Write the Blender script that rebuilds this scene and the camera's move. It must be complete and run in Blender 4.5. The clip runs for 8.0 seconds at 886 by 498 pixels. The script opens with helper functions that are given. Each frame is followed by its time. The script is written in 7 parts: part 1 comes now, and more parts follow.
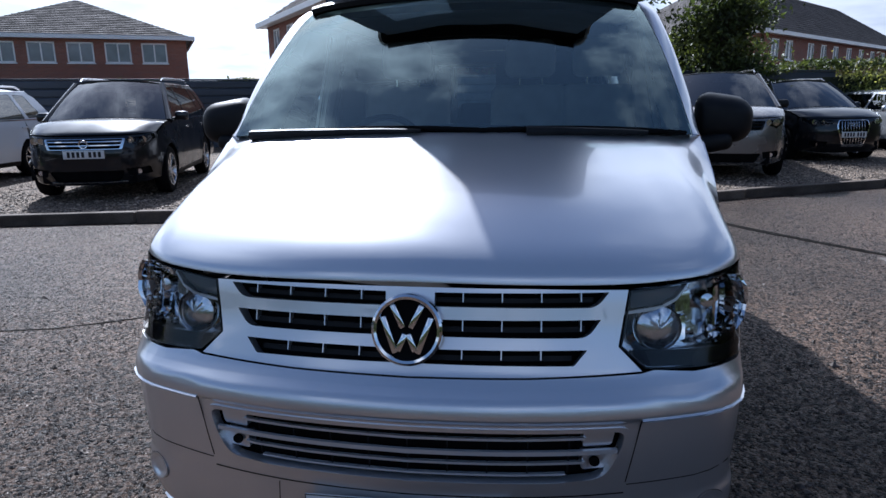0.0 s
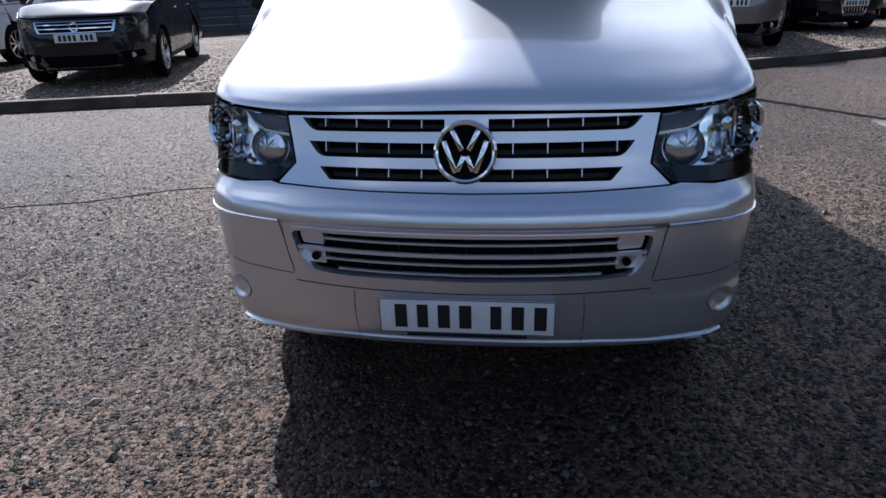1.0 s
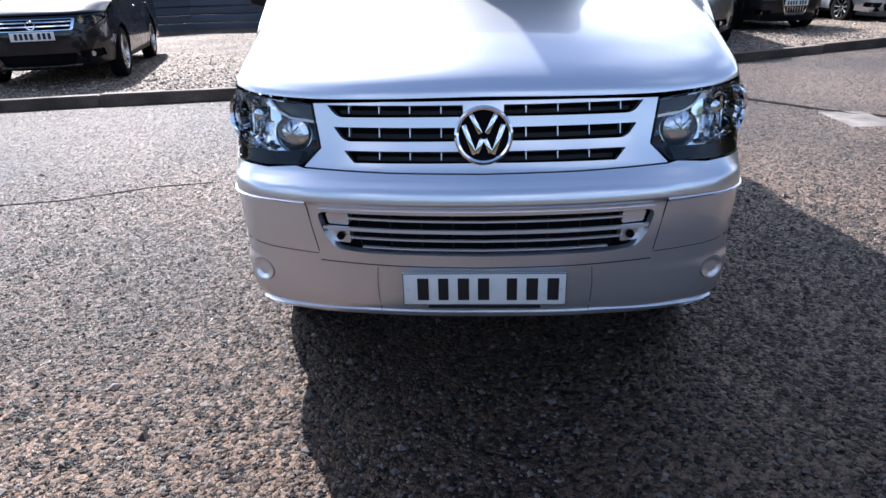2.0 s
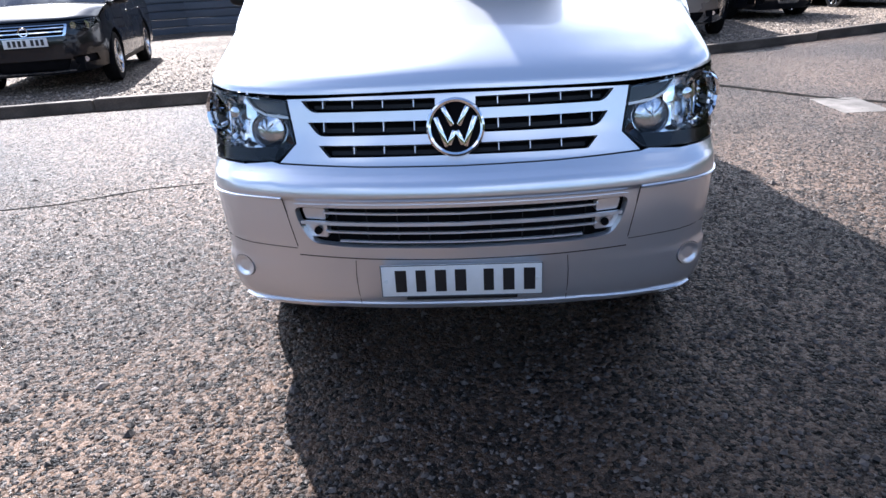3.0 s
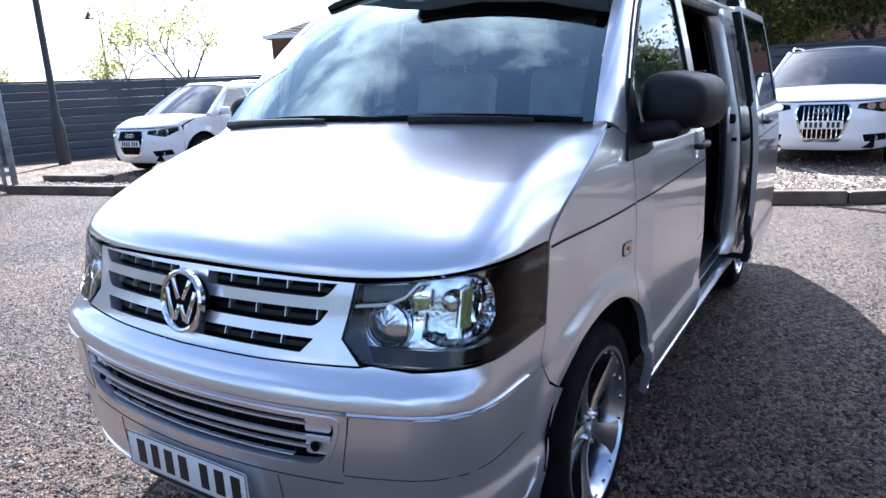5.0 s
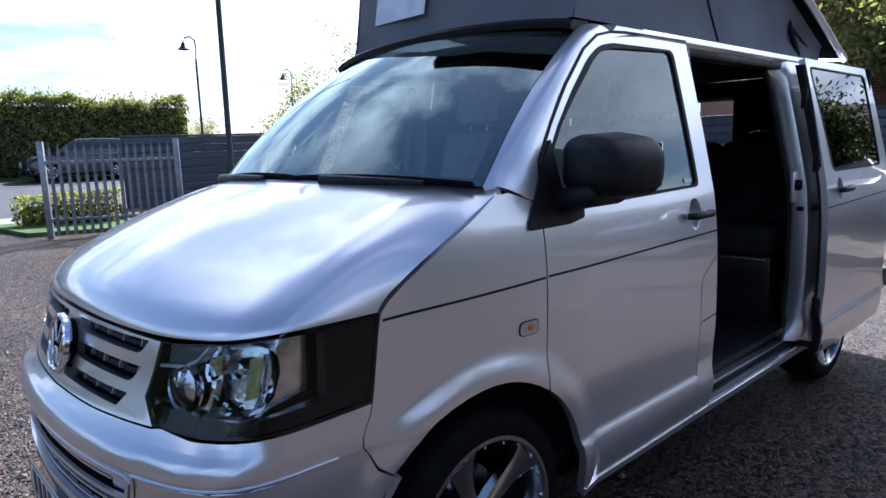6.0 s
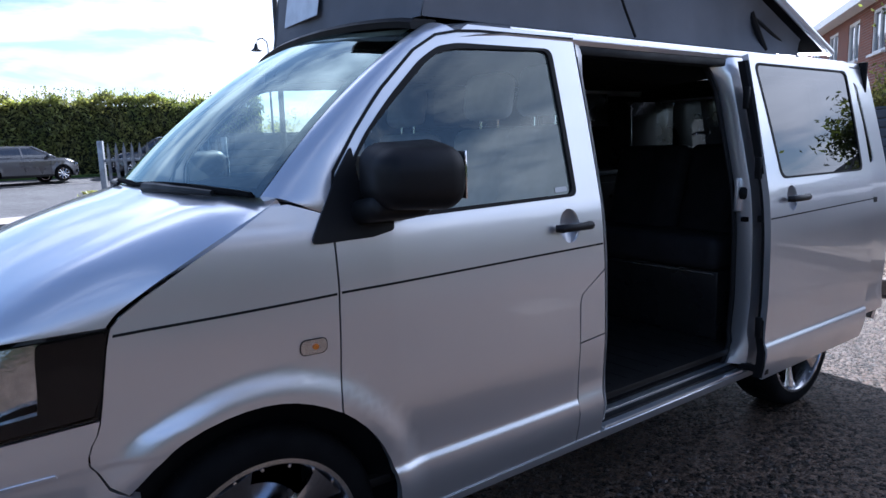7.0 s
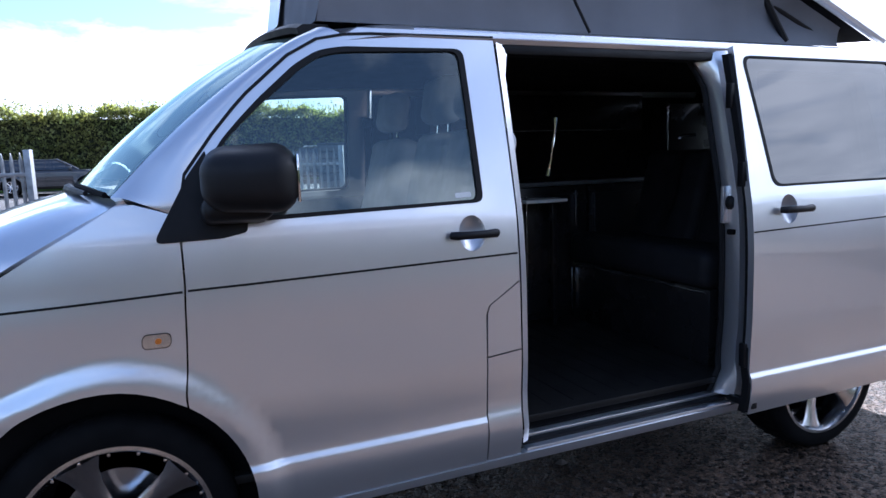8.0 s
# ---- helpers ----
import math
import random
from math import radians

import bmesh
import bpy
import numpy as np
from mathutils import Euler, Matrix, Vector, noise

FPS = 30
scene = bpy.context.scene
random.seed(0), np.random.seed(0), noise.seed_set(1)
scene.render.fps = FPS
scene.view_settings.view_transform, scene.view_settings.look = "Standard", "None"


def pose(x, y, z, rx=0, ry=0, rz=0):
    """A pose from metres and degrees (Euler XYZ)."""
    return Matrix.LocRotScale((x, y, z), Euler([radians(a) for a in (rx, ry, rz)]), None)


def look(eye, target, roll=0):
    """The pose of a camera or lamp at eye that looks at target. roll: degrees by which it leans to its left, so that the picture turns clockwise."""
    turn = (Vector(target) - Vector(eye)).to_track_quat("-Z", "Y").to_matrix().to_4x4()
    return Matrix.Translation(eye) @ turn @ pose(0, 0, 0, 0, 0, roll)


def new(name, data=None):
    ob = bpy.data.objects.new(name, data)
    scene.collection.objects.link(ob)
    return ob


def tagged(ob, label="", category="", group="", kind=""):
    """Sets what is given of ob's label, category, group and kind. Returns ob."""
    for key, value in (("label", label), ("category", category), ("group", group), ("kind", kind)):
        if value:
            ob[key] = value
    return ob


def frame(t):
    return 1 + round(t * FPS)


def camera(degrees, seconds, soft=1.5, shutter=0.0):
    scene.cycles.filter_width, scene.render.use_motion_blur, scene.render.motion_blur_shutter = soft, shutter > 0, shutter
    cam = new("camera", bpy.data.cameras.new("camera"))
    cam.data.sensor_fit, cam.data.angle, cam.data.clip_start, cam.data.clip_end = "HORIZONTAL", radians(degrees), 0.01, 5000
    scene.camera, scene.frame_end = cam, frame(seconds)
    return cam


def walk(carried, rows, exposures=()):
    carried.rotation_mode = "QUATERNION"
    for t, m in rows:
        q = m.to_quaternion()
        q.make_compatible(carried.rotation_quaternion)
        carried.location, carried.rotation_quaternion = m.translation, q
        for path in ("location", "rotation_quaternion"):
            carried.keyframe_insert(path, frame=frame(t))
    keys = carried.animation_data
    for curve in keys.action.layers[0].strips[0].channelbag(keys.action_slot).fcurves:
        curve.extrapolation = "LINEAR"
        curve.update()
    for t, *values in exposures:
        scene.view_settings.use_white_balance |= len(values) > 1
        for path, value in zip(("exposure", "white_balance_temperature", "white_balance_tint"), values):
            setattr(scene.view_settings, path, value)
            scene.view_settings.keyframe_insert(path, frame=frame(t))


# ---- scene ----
cam = camera(68.2, 8.0)
PATH = [
    (0, (0.305, -1.424, 1.506), (0.027, 0.503, 1.051), -0.7),
    (0.5, (0.258, -1.548, 1.436), (-0.038, 0.355, 0.899), -0.5),
    (1, (0.162, -1.713, 1.406), (-0.079, 0.116, 0.635), -1.9),
    (1.5, (0.034, -1.836, 1.404), (-0.125, 0.019, 0.673), -1.3),
    (1.7, (-0.02, -1.865, 1.404), (-0.143, -0.023, 0.634), -1.1),
    (3, (0.066, -1.909, 1.388), (-0.05, -0.072, 0.607), -3.1),
    (3.5, (0.435, -1.752, 1.398), (0.105, 0.046, 0.586), -4.0),
    (4, (0.774, -1.532, 1.406), (0.314, 0.276, 0.686), -2.8),
    (4.5, (1.147, -1.276, 1.455), (0.453, 0.489, 0.819), -2.9),
    (5, (1.54, -1.006, 1.494), (0.496, 0.63, 1.01), -2.7),
    (5.2, (1.657, -0.885, 1.466), (0.514, 0.695, 1.022), -3.1),
    (6.3, (2.286, -0.173, 1.484), (0.786, 1.119, 1.199), -2.0),
    (6.5, (2.371, -0.037, 1.46), (0.856, 1.236, 1.166), -2.7),
    (7, (2.578, 0.346, 1.485), (0.974, 1.5, 1.177), -1.9),
    (7.5, (2.805, 0.704, 1.464), (1.078, 1.67, 1.176), 0.0),
    (8, (2.97, 1.136, 1.442), (1.142, 1.902, 1.172), -2.0),
]
walk(cam, [(t, look(eye, target, roll)) for t, eye, target, roll in PATH],
     exposures=[(0, 0.8, 5350, 13), (0.5, 0.75, 5350, 13), (1.0, 1.05, 5600, 14), (1.5, 1.6, 5700, 14), (3.0, 2.2, 5700, 14), (4.0, 2.35, 5650, 14), (4.5, 2.42, 5550, 14), (5.2, 2.15, 5450, 15), (6.3, 1.45, 5350, 16), (7.0, 1.65, 5350, 16), (8.0, 2.1, 5350, 16)])

# ---- light ----
SUN_EL, SUN_AZ = radians(42), math.atan2(-0.51, 0.86)   # azimuth from +y towards +x
world = bpy.data.worlds.new("sky")
scene.world = world
world.use_nodes = True
wn, wl = world.node_tree.nodes, world.node_tree.links
wn.clear()
w_out = wn.new("ShaderNodeOutputWorld")
w_bg = wn.new("ShaderNodeBackground")
w_sky = wn.new("ShaderNodeTexSky")
w_sky.sky_type = "NISHITA"
w_sky.sun_disc = False
w_sky.sun_elevation = SUN_EL
w_sky.sun_rotation = SUN_AZ
w_sky.dust_density = 1.4
w_co = wn.new("ShaderNodeTexCoord")
w_sep = wn.new("ShaderNodeSeparateXYZ")
w_add = wn.new("ShaderNodeMath")
w_add.operation, w_add.inputs[1].default_value = "ADD", 0.16
w_max = wn.new("ShaderNodeMath")
w_max.operation, w_max.inputs[1].default_value = "MAXIMUM", 0.05
w_div = wn.new("ShaderNodeVectorMath")
w_div.operation = "DIVIDE"
w_cmb = wn.new("ShaderNodeCombineXYZ")
w_noise = wn.new("ShaderNodeTexNoise")
w_noise.inputs["Scale"].default_value = 1.15
w_noise.inputs["Detail"].default_value = 9
w_noise.inputs["Roughness"].default_value = 0.58
w_noise.inputs["Distortion"].default_value = 0.35
w_ramp = wn.new("ShaderNodeValToRGB")
w_ramp.color_ramp.elements[0].position, w_ramp.color_ramp.elements[1].position = 0.40, 0.54
w_shade = wn.new("ShaderNodeTexNoise")
w_shade.inputs["Scale"].default_value = 2.3
w_shade.inputs["Detail"].default_value = 6
w_sr = wn.new("ShaderNodeValToRGB")
w_sr.color_ramp.elements[0].position, w_sr.color_ramp.elements[1].position = 0.35, 0.62
w_sr.color_ramp.elements[0].color = (19.0, 20.0, 21.3, 1)
w_sr.color_ramp.elements[1].color = (28.0, 28.4, 29.0, 1)
w_off = wn.new("ShaderNodeVectorMath")
w_off.operation, w_off.inputs[1].default_value = "ADD", (3.7, 1.9, 0.4)
w_mix = wn.new("ShaderNodeMix")
w_mix.data_type = "RGBA"
wl.new(w_co.outputs["Generated"], w_sep.inputs[0])
wl.new(w_sep.outputs["Z"], w_add.inputs[0])
wl.new(w_add.outputs[0], w_max.inputs[0])
for k in "XYZ":
    wl.new(w_max.outputs[0], w_cmb.inputs[k])
wl.new(w_co.outputs["Generated"], w_div.inputs[0])
wl.new(w_cmb.outputs[0], w_div.inputs[1])

wl.new(w_div.outputs[0], w_off.inputs[0])
wl.new(w_off.outputs[0], w_noise.inputs["Vector"])
wl.new(w_off.outputs[0], w_shade.inputs["Vector"])
w_bias = wn.new("ShaderNodeMath")
w_bias.operation, w_bias.inputs[1].default_value = "MULTIPLY_ADD", 0.09   # more cloud on the sunny side
wl.new(w_sep.outputs["Y"], w_bias.inputs[0])
wl.new(w_noise.outputs["Fac"], w_bias.inputs[2])
w_high = wn.new("ShaderNodeMath")
w_high.operation, w_high.inputs[1].default_value = "MULTIPLY_ADD", -0.17   # clearer overhead
wl.new(w_sep.outputs["Z"], w_high.inputs[0])
wl.new(w_bias.outputs[0], w_high.inputs[2])
wl.new(w_high.outputs[0], w_ramp.inputs[0])
wl.new(w_shade.outputs["Fac"], w_sr.inputs[0])
wl.new(w_ramp.outputs[0], w_mix.inputs["Factor"])
w_gain = wn.new("ShaderNodeVectorMath")
w_gain.operation = "SCALE"
w_gain.inputs["Scale"].default_value = 3.0
wl.new(w_sky.outputs[0], w_gain.inputs[0])
wl.new(w_gain.outputs[0], w_mix.inputs["A"])
w_dot = wn.new("ShaderNodeVectorMath")
w_dot.operation = "DOT_PRODUCT"
w_dot.inputs[1].default_value = (math.sin(SUN_AZ) * math.cos(SUN_EL), math.cos(SUN_AZ) * math.cos(SUN_EL), math.sin(SUN_EL))
w_glow = wn.new("ShaderNodeMapRange")   # clouds shine towards the sun
w_glow.inputs["From Min"].default_value, w_glow.inputs["From Max"].default_value = 0.55, 1.0
w_glow.inputs["To Min"].default_value, w_glow.inputs["To Max"].default_value = 1.0, 2.0
w_lit = wn.new("ShaderNodeVectorMath")
w_lit.operation = "SCALE"
wl.new(w_co.outputs["Generated"], w_dot.inputs[0])
wl.new(w_dot.outputs["Value"], w_glow.inputs["Value"])
wl.new(w_sr.outputs[0], w_lit.inputs[0])
wl.new(w_glow.outputs[0], w_lit.inputs["Scale"])
wl.new(w_lit.outputs[0], w_mix.inputs["B"])
wl.new(w_mix.outputs["Result"], w_bg.inputs["Color"])
w_bg.inputs["Strength"].default_value = 0.0195
wl.new(w_bg.outputs[0], w_out.inputs["Surface"])

sun_data = bpy.data.lights.new("sun", "SUN")
sun_data.energy, sun_data.angle, sun_data.color = 5.0, radians(0.53), (1.0, 0.95, 0.87)
sun = new("sun", sun_data)
sun_from = Vector((math.sin(SUN_AZ) * math.cos(SUN_EL), math.cos(SUN_AZ) * math.cos(SUN_EL), math.sin(SUN_EL)))
sun.matrix_world = look(sun_from * 60, (0, 0, 0))


# ---- materials ----
def material(name, colour, rough=0.5, metal=0.0, coat=0.0, vary=0.12, scale=6.0, bump=0.0, bscale=60.0, fine=0.0, fscale=200.0,
             random_tone=0.0, spec=0.5, colour2=None, trans=0.0, ior=1.45, emit=0.0, rvary=0.08, alpha=1.0, cells=False):
    """A Principled surface with slow tone changes, fine grain, uneven gloss and relief, at real size."""
    m = bpy.data.materials.new(name)
    m.use_nodes = True
    n, l = m.node_tree.nodes, m.node_tree.links
    p = n["Principled BSDF"]
    p.inputs["Roughness"].default_value = rough
    p.inputs["Metallic"].default_value = metal
    p.inputs["Coat Weight"].default_value = coat
    p.inputs["Coat Roughness"].default_value = 0.03
    p.inputs["Specular IOR Level"].default_value = spec
    p.inputs["Transmission Weight"].default_value = trans
    p.inputs["IOR"].default_value = ior
    p.inputs["Base Color"].default_value = (*colour, 1)
    co = n.new("ShaderNodeTexCoord")
    if vary > 0 or fine > 0 or colour2:
        big = n.new("ShaderNodeTexNoise")
        big.inputs["Scale"].default_value = scale
        big.inputs["Detail"].default_value = 5
        l.new(co.outputs["Object"], big.inputs["Vector"])
        mix = n.new("ShaderNodeMix")
        mix.data_type = "RGBA"
        c2 = colour2 or tuple(c * (1 - vary) for c in colour)
        c1 = colour if colour2 else tuple(min(1, c * (1 + vary)) for c in colour)
        mix.inputs["A"].default_value, mix.inputs["B"].default_value = (*c1, 1), (*c2, 1)
        ramp = n.new("ShaderNodeMapRange")
        ramp.inputs["From Min"].default_value, ramp.inputs["From Max"].default_value = 0.32, 0.68
        l.new(big.outputs["Fac"], ramp.inputs["Value"])
        l.new(ramp.outputs[0], mix.inputs["Factor"])
        last = mix.outputs["Result"]
        if fine > 0:
            f = n.new("ShaderNodeTexVoronoi" if cells else "ShaderNodeTexNoise")
            f.inputs["Scale"].default_value = fscale
            l.new(co.outputs["Object"], f.inputs["Vector"])
            g = n.new("ShaderNodeMapRange")
            g.inputs["From Min"].default_value, g.inputs["From Max"].default_value = (0.0, 1.0) if cells else (0.3, 0.7)
            g.inputs["To Min"].default_value, g.inputs["To Max"].default_value = 1 - fine, 1 + fine
            if cells:
                bw = n.new("ShaderNodeRGBToBW")
                l.new(f.outputs["Color"], bw.inputs[0])
                l.new(bw.outputs[0], g.inputs["Value"])
            else:
                l.new(f.outputs["Fac"], g.inputs["Value"])
            mul = n.new("ShaderNodeVectorMath")
            mul.operation = "SCALE"
            l.new(last, mul.inputs[0])
            l.new(g.outputs[0], mul.inputs["Scale"])
            last = mul.outputs[0]
        if random_tone > 0:
            info = n.new("ShaderNodeObjectInfo")
            g = n.new("ShaderNodeMapRange")
            g.inputs["To Min"].default_value, g.inputs["To Max"].default_value = 1 - random_tone, 1 + random_tone
            l.new(info.outputs["Random"], g.inputs["Value"])
            mul = n.new("ShaderNodeVectorMath")
            mul.operation = "SCALE"
            l.new(last, mul.inputs[0])
            l.new(g.outputs[0], mul.inputs["Scale"])
            last = mul.outputs[0]
        l.new(last, p.inputs["Base Color"])
        if rvary > 0:
            g = n.new("ShaderNodeMapRange")
            g.inputs["From Min"].default_value, g.inputs["From Max"].default_value = 0.3, 0.7
            g.inputs["To Min"].default_value, g.inputs["To Max"].default_value = max(0.01, rough - rvary), min(1, rough + rvary)
            l.new(big.outputs["Fac"], g.inputs["Value"])
            l.new(g.outputs[0], p.inputs["Roughness"])
    if bump > 0:
        b = n.new("ShaderNodeBump")
        b.inputs["Strength"].default_value = bump
        b.inputs["Distance"].default_value = 0.6 / bscale
        if cells:
            t = n.new("ShaderNodeTexVoronoi")
            t.inputs["Scale"].default_value = bscale
            l.new(co.outputs["Object"], t.inputs["Vector"])
            inv = n.new("ShaderNodeMath")
            inv.operation, inv.inputs[0].default_value = "SUBTRACT", 1.0
            l.new(t.outputs["Distance"], inv.inputs[1])
            l.new(inv.outputs[0], b.inputs["Height"])
        else:
            t = n.new("ShaderNodeTexNoise")
            t.inputs["Scale"].default_value = bscale
            t.inputs["Detail"].default_value = 4
            l.new(co.outputs["Object"], t.inputs["Vector"])
            l.new(t.outputs["Fac"], b.inputs["Height"])
        l.new(b.outputs[0], p.inputs["Normal"])
    if emit:
        p.inputs["Emission Color"].default_value = (*colour, 1)
        p.inputs["Emission Strength"].default_value = emit
    return m


def glass(name, tint, rough=0.0, ior=1.7, sheen=(1, 1, 1)):
    """Thin sheet glass: a clear tinted pane with mirror gloss by Fresnel."""
    m = bpy.data.materials.new(name)
    m.use_nodes = True
    n, l = m.node_tree.nodes, m.node_tree.links
    n.clear()
    out, mix = n.new("ShaderNodeOutputMaterial"), n.new("ShaderNodeMixShader")
    tr, gl, fr = n.new("ShaderNodeBsdfTransparent"), n.new("ShaderNodeBsdfGlossy"), n.new("ShaderNodeFresnel")
    tr.inputs["Color"].default_value = (*tint, 1)
    gl.inputs["Roughness"].default_value = rough
    gl.inputs["Color"].default_value = (*sheen, 1)
    fr.inputs["IOR"].default_value = ior
    l.new(fr.outputs[0], mix.inputs[0])
    l.new(tr.outputs[0], mix.inputs[1])
    l.new(gl.outputs[0], mix.inputs[2])
    l.new(mix.outputs[0], out.inputs["Surface"])
    return m


SILVER = material("silver_paint", (0.73, 0.735, 0.76), 0.30, 0.82, 1.0, 0.02, 2.0, rvary=0.02)
SILVER.node_tree.nodes["Principled BSDF"].inputs["Coat IOR"].default_value = 1.7
ROOF_SILVER = material("silver_roof_paint", (0.62, 0.63, 0.65), 0.36, 0.5, 0.6, 0.03, 2.0)
BLACK_PLASTIC = material("black_plastic", (0.007, 0.007, 0.008), 0.5, vary=0.2, scale=12, bump=0.1, bscale=900, spec=0.3)
GLOSS_BLACK = material("gloss_black", (0.005, 0.005, 0.006), 0.12, vary=0.1, spec=0.2)
RUBBER = material("tyre_rubber", (0.005, 0.005, 0.0055), 0.85, vary=0.25, scale=9, bump=0.2, bscale=300, spec=0.12)
SEAL = material("rubber_seal", (0.008, 0.008, 0.009), 0.6, vary=0.1, spec=0.25)
CHROME = material("chrome", (0.80, 0.81, 0.83), 0.06, 1.0, vary=0.03, rvary=0.03)
ALLOY = material("polished_alloy", (0.62, 0.63, 0.66), 0.22, 1.0, vary=0.06, scale=14, rvary=0.06)
# near-black and matt: puts the shade of hollows into the colour; also black parts
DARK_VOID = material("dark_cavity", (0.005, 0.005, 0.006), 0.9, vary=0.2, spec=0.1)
PLATE_WHITE = material("plate_white", (0.74, 0.74, 0.72), 0.35, vary=0.05, scale=20)
PLATE_BLACK = material("plate_black", (0.012, 0.012, 0.014), 0.45, vary=0.1)
AMBER = material("amber_plastic", (0.55, 0.16, 0.02), 0.2, vary=0.15, scale=30)
LAMP_RED = material("red_lamp_plastic", (0.35, 0.02, 0.02), 0.15, vary=0.15, scale=30)
FROST = material("frosted_reflector", (0.66, 0.68, 0.72), 0.16, 1.0, vary=0.12, scale=40, bump=0.12, bscale=90)
CANVAS = material("grey_canvas", (0.16, 0.165, 0.18), 0.85, vary=0.12, scale=3, bump=0.4, bscale=700, fine=0.08, fscale=900)
PVC = material("clear_pvc", (0.72, 0.75, 0.78), 0.15, vary=0.15, scale=9)
SEAT_CLOTH = material("grey_seat_cloth", (0.52, 0.53, 0.54), 0.9, vary=0.12, scale=10, bump=0.3, bscale=600)
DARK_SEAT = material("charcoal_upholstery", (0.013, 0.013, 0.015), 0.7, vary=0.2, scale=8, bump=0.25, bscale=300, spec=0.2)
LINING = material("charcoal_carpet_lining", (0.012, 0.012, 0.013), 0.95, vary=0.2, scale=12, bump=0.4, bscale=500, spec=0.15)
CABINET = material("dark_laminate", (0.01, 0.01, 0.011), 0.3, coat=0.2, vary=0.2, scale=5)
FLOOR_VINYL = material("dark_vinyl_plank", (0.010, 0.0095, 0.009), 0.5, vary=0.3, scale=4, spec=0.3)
DASH = material("grey_dashboard", (0.09, 0.10, 0.105), 0.65, vary=0.12, scale=8, bump=0.2, bscale=400)
STICKER = material("white_sticker", (0.7, 0.72, 0.7), 0.5, vary=0.05)
WINDSCREEN = glass("windscreen_glass", (0.76, 0.88, 0.86), ior=2.55, sheen=(0.82, 1.0, 0.98))
SIDE_GLASS = glass("side_glass", (0.78, 0.88, 0.87), ior=1.95, sheen=(0.9, 1.0, 1.0))
DARK_GLASS = glass("privacy_glass", (0.03, 0.034, 0.04), ior=2.2)
CLEAR_LENS = glass("clear_lens", (0.96, 0.98, 0.99), ior=1.34)


# ---- shaping helpers ----
def part(name, bm, mat, parent=None, label="", smooth=True):
    """Links a bmesh as one mesh object under a thing or a part."""
    me = bpy.data.meshes.new(name)
    bm.to_mesh(me)
    bm.free()
    me.materials.append(mat)
    if smooth:
        me.polygons.foreach_set("use_smooth", [True] * len(me.polygons))
        me.set_sharp_from_angle(angle=radians(38))
    ob = new(name, me)
    ob.parent = parent
    if label:
        ob["label"] = label
    return ob


def thing(name, label, category, m=None, group="", kind=""):
    ob = new(name)
    ob.empty_display_size = 0.2
    if m is not None:
        ob.matrix_basis = m
    return tagged(ob, label, category, group, kind)


def add_box(bm, size, at=(0, 0, 0), rot=(0, 0, 0), bevel=0.0, seg=2):
    r = bmesh.ops.create_cube(bm, size=1.0)
    vs = r["verts"]
    bmesh.ops.scale(bm, vec=size, verts=vs)
    if bevel:
        es = list({e for v in vs for e in v.link_edges})
        out = bmesh.ops.bevel(bm, geom=es, offset=bevel, segments=seg, profile=0.5, affect="EDGES")
        vs = list({v for f in out["faces"] for v in f.verts} | {v for v in vs if v.is_valid})
    bmesh.ops.transform(bm, matrix=pose(*at, *rot), verts=vs)
    return vs


def box(name, size, at, mat, parent=None, rot=(0, 0, 0), bevel=0.006, label=""):
    bm = bmesh.new()
    add_box(bm, size, at, rot, bevel)
    return part(name, bm, mat, parent, label)


def add_tube(bm, pts, r, seg=8, closed=False, cap=True):
    """A round bar along points; r is a number or one for each point."""
    pts = [Vector(p) for p in pts]
    rings = []
    n = len(pts)
    for i, p in enumerate(pts):
        a = pts[(i - 1) % n] if closed or i else p
        b = pts[(i + 1) % n] if closed or i < n - 1 else p
        d = (b - a).normalized()
        up = Vector((0, 0, 1)) if abs(d.z) < 0.9 else Vector((0, 1, 0))
        s = d.cross(up).normalized()
        t = s.cross(d)
        rr = r[i] if isinstance(r, (list, tuple)) else r
        rings.append([bm.verts.new(p + rr * (math.cos(k * math.tau / seg) * s + math.sin(k * math.tau / seg) * t)) for k in range(seg)])
    for i in range(n if closed else n - 1):
        a, b = rings[i], rings[(i + 1) % n]
        for k in range(seg):
            bm.faces.new((a[k], a[(k + 1) % seg], b[(k + 1) % seg], b[k]))
    if cap and not closed:
        bm.faces.new(rings[0][::-1])
        bm.faces.new(rings[-1])


def add_lathe(bm, profile, seg=40, axis="X", at=(0, 0, 0), close=False):
    """Turns (radius, offset) pairs round an axis."""
    rows = []
    for r, o in profile:
        row = []
        for k in range(seg):
            a = k * math.tau / seg
            u, v = r * math.cos(a), r * math.sin(a)
            p = {"X": (o, u, v), "Y": (u, o, v), "Z": (u, v, o)}[axis]
            row.append(bm.verts.new(Vector(p) + Vector(at)))
        rows.append(row)
    idx = range(len(rows) if close else len(rows) - 1)
    for i in idx:
        a, b = rows[i], rows[(i + 1) % len(rows)]
        for k in range(seg):
            bm.faces.new((a[k], a[(k + 1) % seg], b[(k + 1) % seg], b[k]))
    if not close:
        for row in (rows[0], rows[-1]):
            if (row[0].co - row[seg // 2].co).length > 1e-4:
                bm.faces.new(row)
    bmesh.ops.recalc_face_normals(bm, faces=bm.faces)


